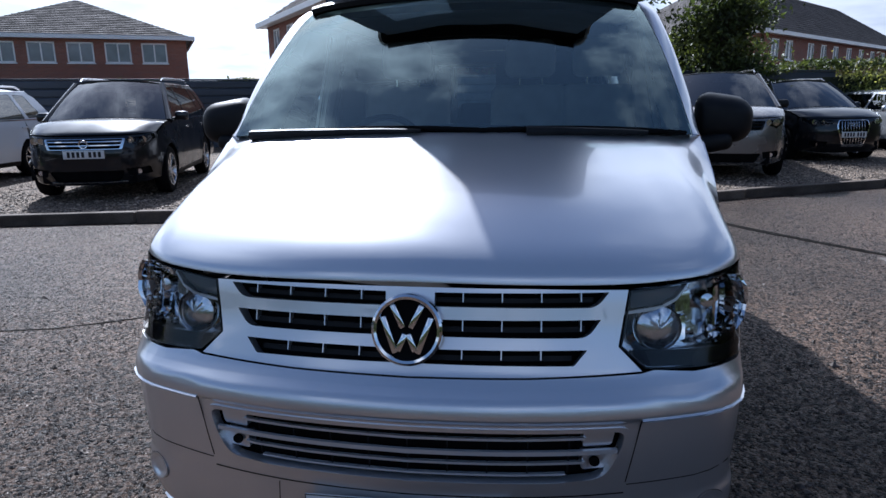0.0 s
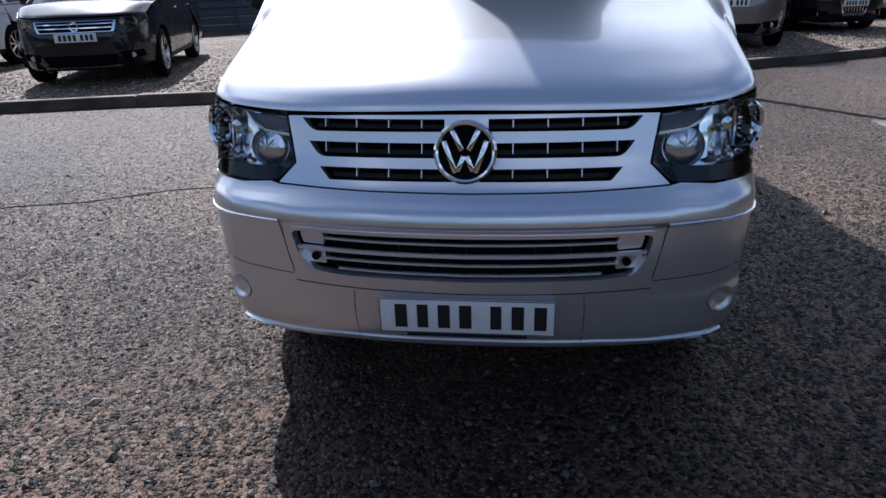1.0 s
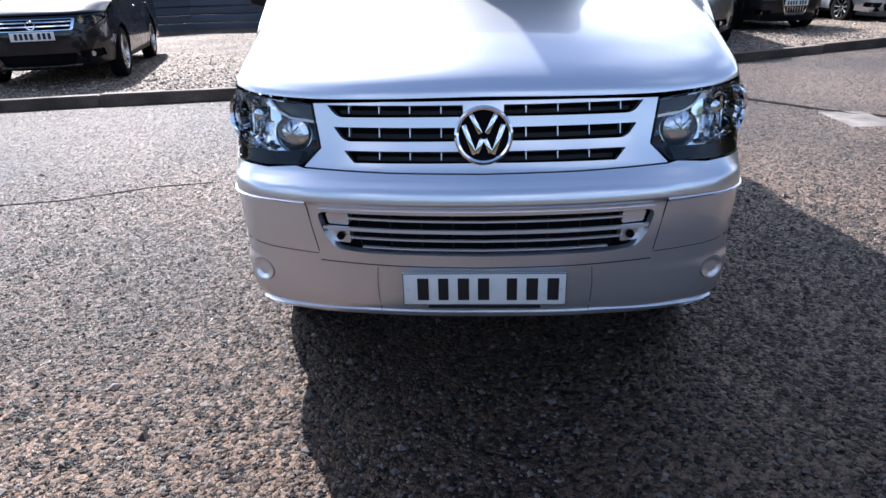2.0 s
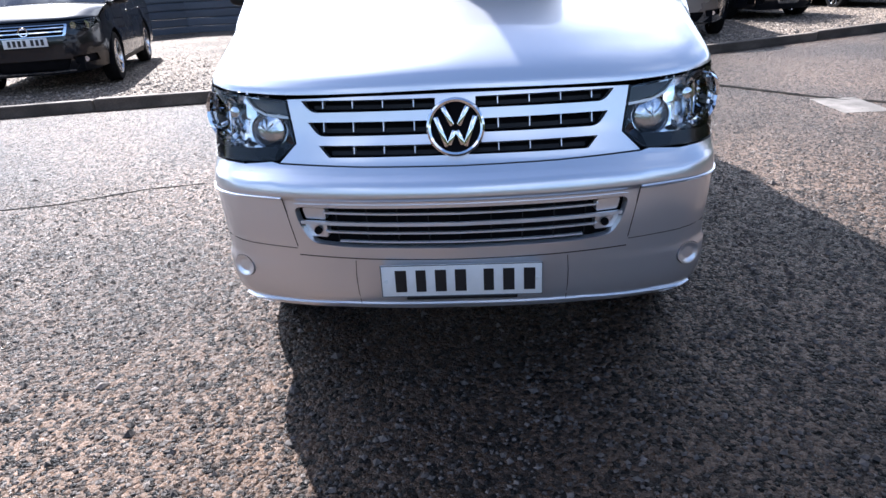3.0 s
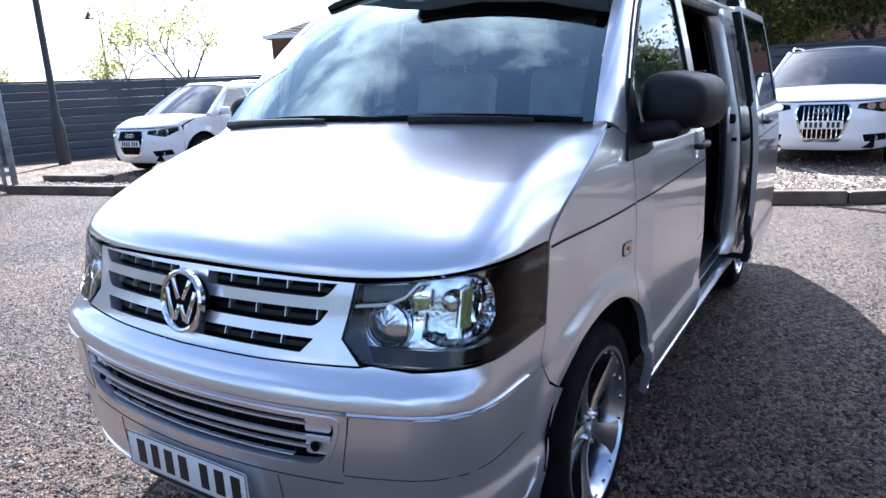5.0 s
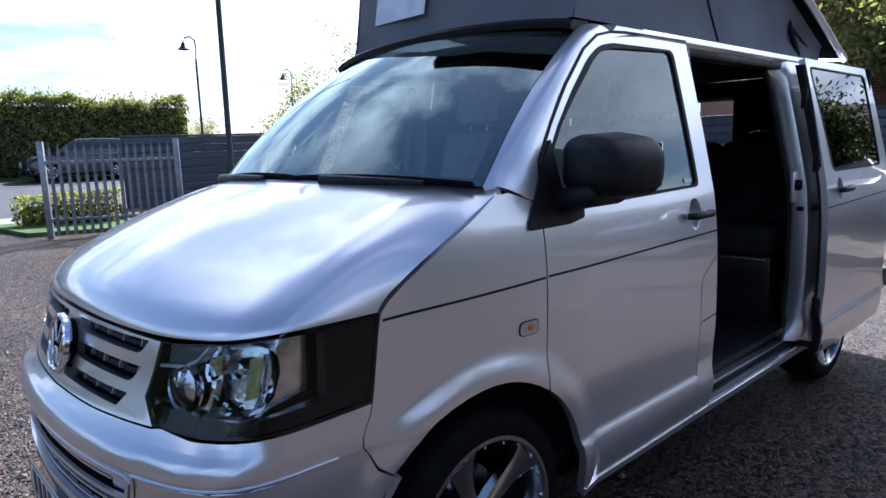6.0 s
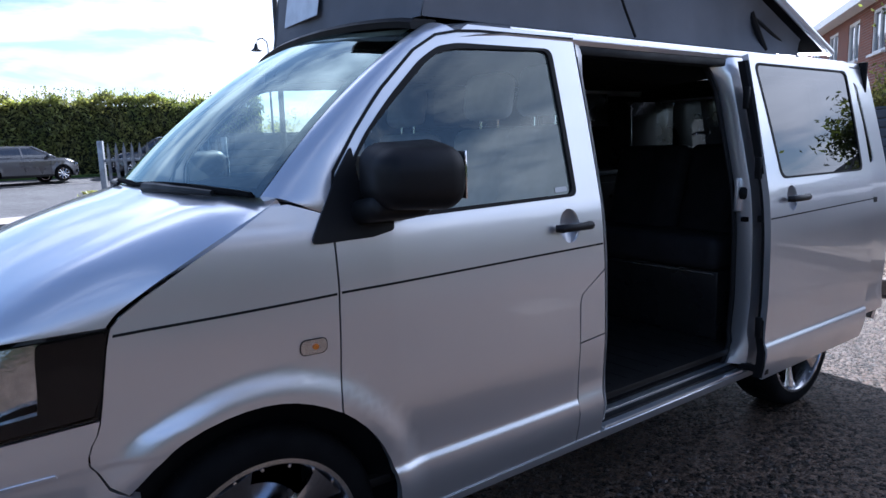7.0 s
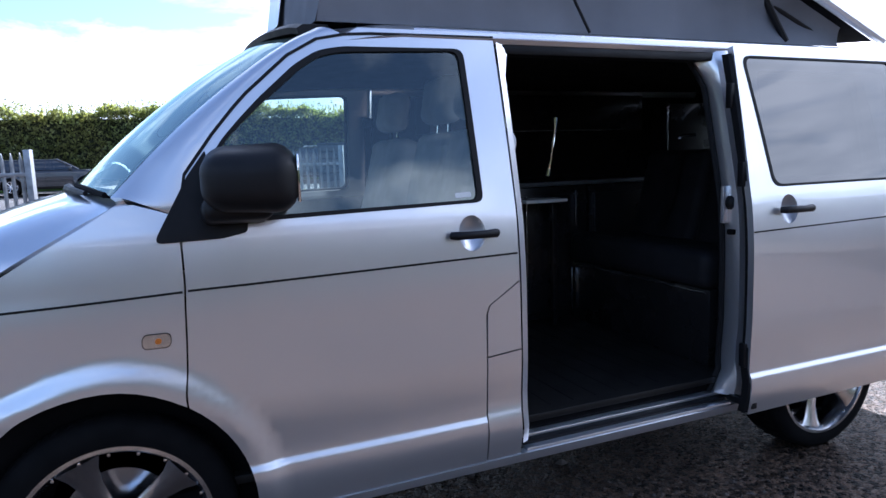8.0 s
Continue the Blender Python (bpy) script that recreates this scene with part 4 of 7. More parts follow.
add_loft(bm, [[lid(u * 0.995, v) + Vector((0, 0, -0.052)) for u in np.linspace(-1, 1, 9)] for v in [0.02, 0.2, 0.4, 0.6, 0.8, 0.92, 0.95, 0.97, 0.985, 1.0]])
part("lid_lining", bm, DARK_VOID, pop, "black lining under the lid")
# black trim added so the lid's lip mirrors dark in the windscreen
bm = bmesh.new()
add_tube(bm, [lid(u, 1.004) + Vector((0, -0.004, -0.024)) for u in np.linspace(-1, 1, 13)], 0.03, 8)
part("lid_front_trim", bm, SEAL, pop, "black rubber seal along the lid front")
for side in (1, -1):
    bm = bmesh.new()
    add_tube(bm, [lid(side * 1.0, v) + Vector((side * 0.006, 0, -0.03)) for v in [0, 0.2, 0.4, 0.6, 0.8, 0.93, 0.96, 0.98, 1.0]], 0.022, 8)
    part("lid_edge", bm, ROOF_SILVER, pop)
bm = bmesh.new()
rows = []
for t in np.linspace(0, 1, 30):
    y = 4.25 + (1.86 - 4.25) * t
    v = (HY - y) / (HY - FY)
    top = lid(1, v) + Vector((-0.06, 0.0, -0.04))
    foot_p = Vector((0.672, 4.25 + (1.66 - 4.25) * t, 1.885))
    rows.append([foot_p.lerp(top, k) + Vector((0.018 * math.sin(k * math.pi) * math.sin(t * 19 + k * 3) - 0.03 * math.sin(k * math.pi), 0, 0)) for k in np.linspace(0, 1, 9)])
side_rows = rows
add_loft(bm, rows)
part("canvas_side", bm, CANVAS, pop, "grey canvas side")
bm = bmesh.new()
add_loft(bm, [[Vector((-p.x, p.y, p.z)) for p in r] for r in side_rows])
part("canvas_side", bm, CANVAS, pop, "grey canvas side")
bm = bmesh.new()
fr = []
for k, p in enumerate(side_rows[-1]):
    fr.append([Vector((p.x * u, p.y - 0.012 * math.sin(u * 9 + k), p.z)) for u in np.linspace(-1, 1, 15)])
add_loft(bm, fr)
part("canvas_front", bm, CANVAS, pop, "grey canvas front")
for side in (1, -1):
    bm = bmesh.new()
    add_loft(bm, [[Vector((side * (0.655 + 0.012), y, z)) + Vector((side * (-(z - 1.88) * 0.035), 0, 0)) for z in (2.13, 2.5)] for y in (2.15, 2.3, 2.6)])
    part("canvas_window", bm, PVC, pop, "clear plastic window")
    bm = bmesh.new()
    add_tube(bm, [(side * 0.70, 2.76, 1.885), (side * 0.69, 2.70, 2.0), (side * 0.66, 2.58, 2.3)], 0.006, 6)
    part("tether_strap", bm, SEAL, pop)
    bm = bmesh.new()
    add_tube(bm, [(side * 0.66, 3.90, 1.90), (side * 0.64, 3.78, 2.09)], 0.016, 8)
    add_tube(bm, [(side * 0.65, 4.2, 1.91), (side * 0.63, 3.78, 2.09)], 0.010, 8)
    part("lid_strut", bm, BLACK_PLASTIC, pop)
for x0, x1 in ((-0.50, -0.14),):
    bm = bmesh.new()
    add_loft(bm, [[(x, 1.640 + 0.185 * (z - 1.885), z) for z in (2.03, 2.2, 2.4)] for x in (x0, (x0 + x1) / 2, x1)])
    part("canvas_window", bm, PVC, pop, "clear plastic window")

# tailgate
def tail_s(u, z):
    x = W.half(z) * u
    return Vector((x, 4.885 - 0.05 * abs(u) ** 4 - 0.06 * step(1.2, 1.85, z), z))
tw = rounded([(-0.76, 1.30), (0.76, 1.30), (0.74, 1.72), (-0.74, 1.72)], 0.06)
panel("tailgate", [(-1, 0.30), (1, 0.30), (1, 1.83), (-1, 1.83)], tail_s, SILVER, VAN, [tw], grid=0.12, depth=0.03, core=(0, 3.0, 0.9))
g = panel("tailgate_glass", shrink(tw, -0.01), tail_s, SIDE_GLASS, VAN, grid=0.2, depth=0, lift=-0.005, core=(0, 3.0, 0.9))
g.visible_shadow = False

# wheels: polished five-spoke rims
def van_wheel(cy, side):
    wh = thing("wheel", "", "")
    for k in ("label", "category"):
        if k in wh:
            del wh[k]
    wh.parent = VAN
    wh.matrix_basis = pose(side * 0.788, cy, 0.318) @ (Matrix.Identity(4) if side > 0 else pose(0, 0, 0, 0, 0, 180)) @ Matrix.Diagonal((1, 1.07, 1.07, 1))
    bm = bmesh.new()
    add_lathe(bm, [(0.258, 0.105), (0.262, 0.112), (0.285, 0.118), (0.312, 0.112), (0.328, 0.098), (0.335, 0.08), (0.336, 0.0), (0.335, -0.08), (0.328, -0.098), (0.30, -0.112), (0.258, -0.10)], 64, "X", close=True)
    part("tyre", bm, RUBBER, wh)
    bm = bmesh.new()
    for k in range(48):
        a = k * math.tau / 48
        for x in (-0.05, 0.0, 0.05):
            add_box(bm, (0.035, 0.018, 0.006), (x, 0.335 * math.cos(a), 0.335 * math.sin(a)), (math.degrees(a) - 90 + 12, 0, 0))
    tagged(part("tread", bm, RUBBER, wh), kind="stuff")
    bm = bmesh.new()
    add_lathe(bm, [(0.262, 0.108), (0.262, 0.114), (0.250, 0.114), (0.240, 0.098), (0.225, 0.035), (0.222, -0.10), (0.258, -0.104), (0.258, 0.098)], 64, "X", close=True)
    rim = part("rim", bm, ALLOY, wh, "polished alloy rim")
    bm = bmesh.new()
    add_lathe(bm, [(0.214, -0.06), (0.05, -0.06), (0.0005, -0.06)], 40, "X")
    part("brake_back", bm, DARK_VOID, wh)
    bm = bmesh.new()
    add_lathe(bm, [(0.15, -0.03), (0.15, -0.015), (0.06, -0.015)], 40, "X")
    part("brake_disc", bm, ALLOY, wh)
    for k in range(5):
        bm = bmesh.new()
        rows = []
        for r, w, x in ((0.045, 0.030, 0.070), (0.09, 0.026, 0.066), (0.15, 0.030, 0.075), (0.20, 0.042, 0.088), (0.235, 0.060, 0.098)):
            rows.append([(x, -w, r), (x + 0.008, -w * 0.5, r), (x + 0.008, w * 0.5, r), (x, w, r), (x - 0.035, w * 0.8, r), (x - 0.035, -w * 0.8, r)])
        add_loft(bm, rows, closed=True, caps=True)
        bmesh.ops.rotate(bm, cent=(0, 0, 0), matrix=Matrix.Rotation(k * math.tau / 5 + 0.35, 3, "X"), verts=bm.verts)
        part("spoke", bm, ALLOY, rim)
    bm = bmesh.new()
    add_lathe(bm, [(0.058, 0.04), (0.056, 0.075), (0.036, 0.082), (0.034, 0.092), (0.0005, 0.096)], 32, "X")
    part("hub_cap", bm, ALLOY, wh)
    for k in range(5):
        a = k * math.tau / 5 + 0.9
        bm = bmesh.new()
        add_lathe(bm, [(0.009, 0.06), (0.009, 0.09), (0.0005, 0.092)], 8, "X", (0, 0.046 * math.cos(a), 0.046 * math.sin(a)))
        part("wheel_bolt", bm, CHROME, wh)
    for k in range(20):
        a = k * math.tau / 20
        bm = bmesh.new()
        add_lathe(bm, [(0.005, 0.098), (0.005, 0.106), (0.0003, 0.107)], 6, "X", (0, 0.238 * math.cos(a), 0.238 * math.sin(a)))
        part("rim_rivet", bm, CHROME, rim)


for cy in (ARCH_F - 0.013, ARCH_R + 0.03):
    for side in (1, -1):
        van_wheel(cy, side)

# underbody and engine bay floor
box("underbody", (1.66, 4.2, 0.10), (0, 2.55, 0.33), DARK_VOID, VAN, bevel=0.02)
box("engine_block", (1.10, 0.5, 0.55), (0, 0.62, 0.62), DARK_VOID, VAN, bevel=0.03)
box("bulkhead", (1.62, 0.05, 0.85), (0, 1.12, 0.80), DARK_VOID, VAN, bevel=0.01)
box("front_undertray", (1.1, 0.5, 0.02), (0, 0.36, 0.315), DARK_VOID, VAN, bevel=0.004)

# the sliding door, open, hung outside the rear flank
slide = thing("sliding_door", "", "")
for k in ("label", "category"):
    if k in slide:
        del slide[k]
slide.parent = VAN
WS = Wrap(HALF, NOSE, ymap=YMAP, plan=PLAN)
def slid(y, z):
    return WS.flank(y, z) + Vector((0.105, 0, 0))
SW = rounded([(3.388, 1.245), (3.322, 1.782), (4.25, 1.778), (4.245, 1.245)], 0.045)
sd = [(3.285, 1.822), (4.30, 1.822), (4.345, 1.50), (4.352, 1.25), (4.352, 0.62), (4.335, 0.42), (4.315, 0.300), (3.275, 0.292), (3.262, 0.62), (3.262, 1.24)]
cup = [(3.462 + 0.048 * math.cos(a), 1.150 + 0.060 * math.sin(a)) for a in np.linspace(0, math.tau, 24, endpoint=False)]
panel("door_skin", sd, slid, SILVER, slide, [SW, cup], grid=0.06, depth=0.03, cuts=CREASE)
panel("door_glass", shrink(SW, -0.004), slid, DARK_GLASS, slide, grid=0.12, depth=0, lift=-0.003, label="dark privacy glass")
panel("glass_seal", shrink(SW, -0.003), slid, SEAL, slide, [shrink(SW, 0.014)], grid=0.1, depth=0.008, lift=0.002)
st = dense([(3.266, 1.064), (4.350, 1.080)], 6)
panel("rub_line", st + [(y, z + 0.006) for y, z in st[::-1]], slid, SEAL, slide, grid=0.1, depth=0.005, lift=0.002)
panel("door_back", [(3.29, 0.31), (3.29, 1.76), (4.28, 1.76), (4.33, 1.2), (4.30, 0.31)], slid, SILVER, slide, [shrink(SW, 0.02)], grid=0.15, depth=0, lift=-0.045)
bm = bmesh.new()
rows = []
for z in np.linspace(0.30, 1.79, 24):
    p = slid(3.275, z)
    rows.append([p + Vector((dx, dy, 0)) for dx, dy in ((-0.002, 0.0), (-0.012, -0.012), (-0.045, -0.012), (-0.05, 0.01))])
add_loft(bm, rows)
part("door_edge_seal", bm, SEAL, slide)
for z in (0.55, 1.30, 1.62):
    p = slid(3.27, z)
    box("door_latch", (0.03, 0.02, 0.10), (p.x - 0.03, p.y - 0.012, z), BLACK_PLASTIC, slide, bevel=0.004)
panel("handle_cup", cup, bowl(slid, 3.462, 1.150, 1), SILVER, slide, grid=0.012, depth=0.0)
bm = bmesh.new()
x0 = slid(3.46, 1.15).x
add_tube(bm, [(x0 + dx, y + 0.042, 1.150) for y, dx in ((3.40, 0.012), (3.412, 0.03), (3.45, 0.040), (3.52, 0.040), (3.555, 0.032), (3.565, 0.014))], [0.013, 0.015, 0.014, 0.014, 0.016, 0.013], 10)
part("door_handle", bm, BLACK_PLASTIC, slide, "black door handle")
box("roller_arm", (0.14, 0.03, 0.03), (0.97, 3.34, 0.33), BLACK_PLASTIC, slide, bevel=0.004)

# door opening: pillars, step, guide rail
bm = bmesh.new()
rows = []
for z in np.linspace(0.34, 1.825, 30):
    p = W.flank(3.30, z)
    c = step(1.66, 1.82, z) * 0.07 + (1 - step(0.34, 0.48, z)) * 0.05 - 0.035
    rows.append([p + Vector((dx, dy, 0)) for dx, dy in ((0.0, 0.055), (-0.004, 0.0), (-0.03, -0.02 - c * 0.4), (-0.07, -0.035 - c), (-0.11, -0.02 - c), (-0.13, 0.05))])
add_loft(bm, rows)
part("c_pillar", bm, SILVER, VAN, "silver pillar behind the door opening")
bm = bmesh.new()
rows = []
for z in np.linspace(0.34, 1.825, 30):
    p = W.flank(3.30, z)
    c = step(1.66, 1.82, z) * 0.07 + (1 - step(0.34, 0.48, z)) * 0.05 - 0.035
    q = p + Vector((-0.095, -0.04 - c, 0))
    rows.append([q + Vector((0.013 * math.cos(a), 0.013 * math.sin(a), 0)) for a in np.linspace(0, math.tau, 9)[:-1]])
add_loft(bm, rows, closed=True)
part("door_seal", bm, SEAL, VAN)
box("striker_plate", (0.02, 0.05, 0.16), (0.865, 3.338, 1.17), SILVER, VAN, bevel=0.004)
bm = bmesh.new()
add_lathe(bm, [(0.032, -0.02), (0.034, 0.012), (0.026, 0.022), (0.0005, 0.024)], 18, "X", (0.885, 3.352, 1.178))
part("door_buffer", bm, BLACK_PLASTIC, VAN, "black rubber door buffer")
# solid near-black block drawn for the shade in the slot
box("guide_slot", (0.03, 0.07, 0.022), (0.905, 3.352, 1.055), DARK_VOID, VAN, bevel=0.002)
bm = bmesh.new()
rows = []
for z in np.linspace(0.34, 1.825, 24):
    p = W.flank(2.31, z)
    c = step(1.72, 1.82, z) * 0.035
    rows.append([p + Vector((dx, dy, 0)) for dx, dy in ((-0.004, 0.0), (-0.02, 0.03 + c), (-0.07, 0.04 + c), (-0.12, 0.02))])
add_loft(bm, rows)
part("b_pillar", bm, SILVER, VAN)
bm = bmesh.new()
rows = []
for z in np.linspace(0.36, 1.78, 20):
    p = W.flank(2.31, z)
    c = step(1.72, 1.82, z) * 0.035
    q = p + Vector((-0.075, 0.048 + c, 0))
    rows.append([q + Vector((0.012 * math.cos(a), 0.012 * math.sin(a), 0)) for a in np.linspace(0, math.tau, 9)[:-1]])
add_loft(bm, rows, closed=True)
part("door_seal", bm, SEAL, VAN)
for z, x0, x1, mat in ((0.305, 0.80, 0.925, SILVER), (0.318, 0.78, 0.895, BLACK_PLASTIC), (0.332, 0.76, 0.865, SILVER), (0.346, 0.74, 0.83, BLACK_PLASTIC), (0.375, 0.60, 0.79, SILVER)):
    box("step_tread", (x1 - x0, 1.02, 0.014), ((x0 + x1) / 2, 2.82, z), mat, VAN, bevel=0.004)
box("top_track", (0.07, 1.06, 0.035), (0.745, 2.81, 1.795), BLACK_PLASTIC, VAN, bevel=0.006)
box("side_track", (0.02, 1.30, 0.03), (0.952, 4.02, 1.055), SEAL, VAN, bevel=0.004)

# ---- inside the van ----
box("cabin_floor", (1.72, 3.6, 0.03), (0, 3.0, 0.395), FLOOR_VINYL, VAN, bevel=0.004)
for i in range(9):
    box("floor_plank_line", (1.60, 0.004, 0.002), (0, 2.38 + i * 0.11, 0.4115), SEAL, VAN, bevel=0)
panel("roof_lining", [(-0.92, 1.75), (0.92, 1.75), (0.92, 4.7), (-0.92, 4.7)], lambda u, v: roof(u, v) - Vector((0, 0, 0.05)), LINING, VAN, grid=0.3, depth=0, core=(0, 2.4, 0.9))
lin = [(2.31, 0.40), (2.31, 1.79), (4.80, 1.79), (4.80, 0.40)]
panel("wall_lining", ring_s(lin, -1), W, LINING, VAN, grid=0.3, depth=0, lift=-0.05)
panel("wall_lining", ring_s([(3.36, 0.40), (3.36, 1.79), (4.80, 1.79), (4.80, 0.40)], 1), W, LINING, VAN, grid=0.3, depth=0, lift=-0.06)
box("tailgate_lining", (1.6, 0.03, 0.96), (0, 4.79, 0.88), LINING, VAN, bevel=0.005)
# dark panels added to narrow the bright gap seen through the rear glass
box("tailgate_blank", (0.90, 0.03, 0.52), (0.37, 4.77, 1.60), LINING, VAN, bevel=0.005)
box("tailgate_blank", (0.20, 0.03, 0.52), (-0.72, 4.77, 1.60), LINING, VAN, bevel=0.005)
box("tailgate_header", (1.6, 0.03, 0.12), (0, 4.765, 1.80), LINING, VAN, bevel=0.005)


def bare(name, parent):
    ob = new(name)
    ob.parent = parent
    return ob


# dashboard and steering wheel
bm = bmesh.new()
rows = []
for x in np.linspace(-0.83, 0.83, 15):
    k = 0.03 * math.cos(x * 3)
    rows.append([(x, 1.02 + 0.10 * (x / 0.85) ** 2, 1.30), (x, 1.20, 1.325 + k), (x, 1.36, 1.30 + k), (x, 1.43, 1.24), (x, 1.45, 1.12), (x, 1.40, 0.90), (x, 1.30, 0.75)])
add_loft(bm, rows)
part("dashboard", bm, DASH, VAN, "grey moulded dashboard")
sw = bare("steering_wheel", VAN)
SWM = Matrix.Translation((-0.40, 1.52, 1.22)) @ pose(0, 0, 0, -38, 0, 0)
bm = bmesh.new()
add_tube(bm, [(0.19 * math.cos(a), 0, 0.19 * math.sin(a)) for a in np.linspace(0, math.tau, 32, endpoint=False)], 0.016, 8, closed=True)
bmesh.ops.transform(bm, matrix=SWM, verts=bm.verts)
part("rim", bm, BLACK_PLASTIC, sw)
for a in (0.15, math.pi - 0.15, -math.pi / 2):
    bm = bmesh.new()
    add_tube(bm, [(0.03 * math.cos(a), -0.02, 0.03 * math.sin(a)), (0.185 * math.cos(a), 0, 0.185 * math.sin(a))], [0.03, 0.016], 8)
    bmesh.ops.transform(bm, matrix=SWM, verts=bm.verts)
    part("spoke", bm, BLACK_PLASTIC, sw)
bm = bmesh.new()
add_box(bm, (0.15, 0.06, 0.12), (0, -0.02, 0), bevel=0.025, seg=3)
bmesh.ops.transform(bm, matrix=SWM, verts=bm.verts)
part("hub", bm, BLACK_PLASTIC, sw)
bm = bmesh.new()
add_tube(bm, [(-0.40, 1.50, 1.21), (-0.40, 1.34, 1.08)], 0.05, 10)
part("column", bm, DASH, sw)


def cushion(bm, w, d, h, m, bev=0.05):
    n0 = set(bm.verts)
    add_box(bm, (w, d, h), bevel=bev, seg=4)
    vs = [v for v in bm.verts if v not in n0]
    for v in vs:
        v.co.z += 0.03 * (1 - (2 * v.co.x / w) ** 2) * (1 if v.co.z > 0 else 0)
    bmesh.ops.transform(bm, matrix=m, verts=vs)


for x in (-0.42, 0.26, 0.62):
    seat = bare("front_seat", VAN)
    w = 0.48 if x < 0 else 0.42 if x < 0.5 else 0.40
    bm = bmesh.new()
    cushion(bm, w, 0.50, 0.16, pose(x, 1.98, 0.86, -6, 0, 0))
    part("seat_cushion", bm, SEAT_CLOTH, seat, "pale grey cloth cushion")
    bm = bmesh.new()
    cushion(bm, w, 0.66, 0.13, pose(x, 2.235, 1.19, 76, 0, 0) @ pose(0, 0, 0, 0, 0, 0))
    part("backrest", bm, SEAT_CLOTH, seat, "pale grey cloth backrest")
    bm = bmesh.new()
    cushion(bm, 0.27, 0.20, 0.10, pose(x, 2.30, 1.655, 80, 0, 0), 0.045)
    part("headrest", bm, SEAT_CLOTH, seat)
    for dx in (-0.06, 0.06):
        bm = bmesh.new()
        add_tube(bm, [(x + dx, 2.29, 1.46), (x + dx, 2.30, 1.61)], 0.007, 6)
        part("headrest_post", bm, CHROME, seat)
    box("seat_base", (w * 0.9, 0.45, 0.38), (x, 2.0, 0.60), BLACK_PLASTIC, seat, bevel=0.02)
for side in (1, -1):
    belt = bare("seat_belt", VAN)
    bm = bmesh.new()
    add_loft(bm, [[(side * (x - 0.0), y - 0.02, z), (side * x, y + 0.025, z)] for x, y, z in ((0.79, 2.26, 1.62), (0.80, 2.25, 1.3), (0.82, 2.24, 0.9))])
    part("webbing", bm, SEAL, belt)
    box("guide", (0.02, 0.06, 0.05), (side * 0.785, 2.26, 1.63), BLACK_PLASTIC, belt, bevel=0.006)

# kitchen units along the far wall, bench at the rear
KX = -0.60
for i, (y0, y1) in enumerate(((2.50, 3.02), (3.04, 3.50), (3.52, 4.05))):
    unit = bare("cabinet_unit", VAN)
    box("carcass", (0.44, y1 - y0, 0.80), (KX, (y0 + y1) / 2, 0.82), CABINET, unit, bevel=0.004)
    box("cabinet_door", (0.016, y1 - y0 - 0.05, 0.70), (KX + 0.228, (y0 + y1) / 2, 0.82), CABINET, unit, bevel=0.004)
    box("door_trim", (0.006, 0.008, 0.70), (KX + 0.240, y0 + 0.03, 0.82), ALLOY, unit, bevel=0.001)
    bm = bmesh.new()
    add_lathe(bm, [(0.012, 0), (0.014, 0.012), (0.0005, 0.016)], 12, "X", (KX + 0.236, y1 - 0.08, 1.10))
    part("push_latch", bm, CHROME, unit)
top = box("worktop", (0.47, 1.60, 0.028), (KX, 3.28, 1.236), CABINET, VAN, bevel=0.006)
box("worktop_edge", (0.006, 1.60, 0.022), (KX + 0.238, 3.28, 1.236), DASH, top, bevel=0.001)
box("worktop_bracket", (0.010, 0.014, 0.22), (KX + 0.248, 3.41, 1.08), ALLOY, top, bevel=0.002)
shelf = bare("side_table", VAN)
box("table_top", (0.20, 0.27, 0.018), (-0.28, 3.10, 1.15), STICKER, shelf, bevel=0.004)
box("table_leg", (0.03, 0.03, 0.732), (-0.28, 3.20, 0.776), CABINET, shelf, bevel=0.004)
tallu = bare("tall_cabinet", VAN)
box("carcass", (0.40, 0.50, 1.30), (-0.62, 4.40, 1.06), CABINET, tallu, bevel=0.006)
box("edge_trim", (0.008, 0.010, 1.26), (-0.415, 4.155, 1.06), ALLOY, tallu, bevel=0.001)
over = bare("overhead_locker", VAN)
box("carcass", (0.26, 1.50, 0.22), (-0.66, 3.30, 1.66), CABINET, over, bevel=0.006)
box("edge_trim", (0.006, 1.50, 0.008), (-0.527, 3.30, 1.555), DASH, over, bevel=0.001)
tap = bare("belt_anchor", VAN)
bm = bmesh.new()
add_tube(bm, [(-0.50, 3.36, 1.63), (-0.495, 3.355, 1.56), (-0.49, 3.32, 1.37), (-0.50, 3.30, 1.28)], [0.016, 0.008, 0.007, 0.014], 8)
part("bracket", bm, CHROME, tap, "chrome belt anchor")
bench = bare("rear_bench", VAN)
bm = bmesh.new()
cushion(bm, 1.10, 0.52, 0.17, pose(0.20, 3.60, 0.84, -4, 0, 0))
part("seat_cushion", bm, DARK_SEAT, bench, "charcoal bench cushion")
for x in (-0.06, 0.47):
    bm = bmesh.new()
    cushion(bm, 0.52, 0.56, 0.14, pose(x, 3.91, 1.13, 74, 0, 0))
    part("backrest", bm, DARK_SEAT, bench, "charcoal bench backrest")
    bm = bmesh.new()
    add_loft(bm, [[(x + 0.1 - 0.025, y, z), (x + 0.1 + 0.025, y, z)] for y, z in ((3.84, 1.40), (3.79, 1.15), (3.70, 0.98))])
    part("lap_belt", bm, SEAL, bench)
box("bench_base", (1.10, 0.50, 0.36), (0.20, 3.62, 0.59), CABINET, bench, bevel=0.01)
box("bench_trim", (0.01, 0.01, 0.30), (-0.33, 3.36, 0.58), ALLOY, bench, bevel=0.001)
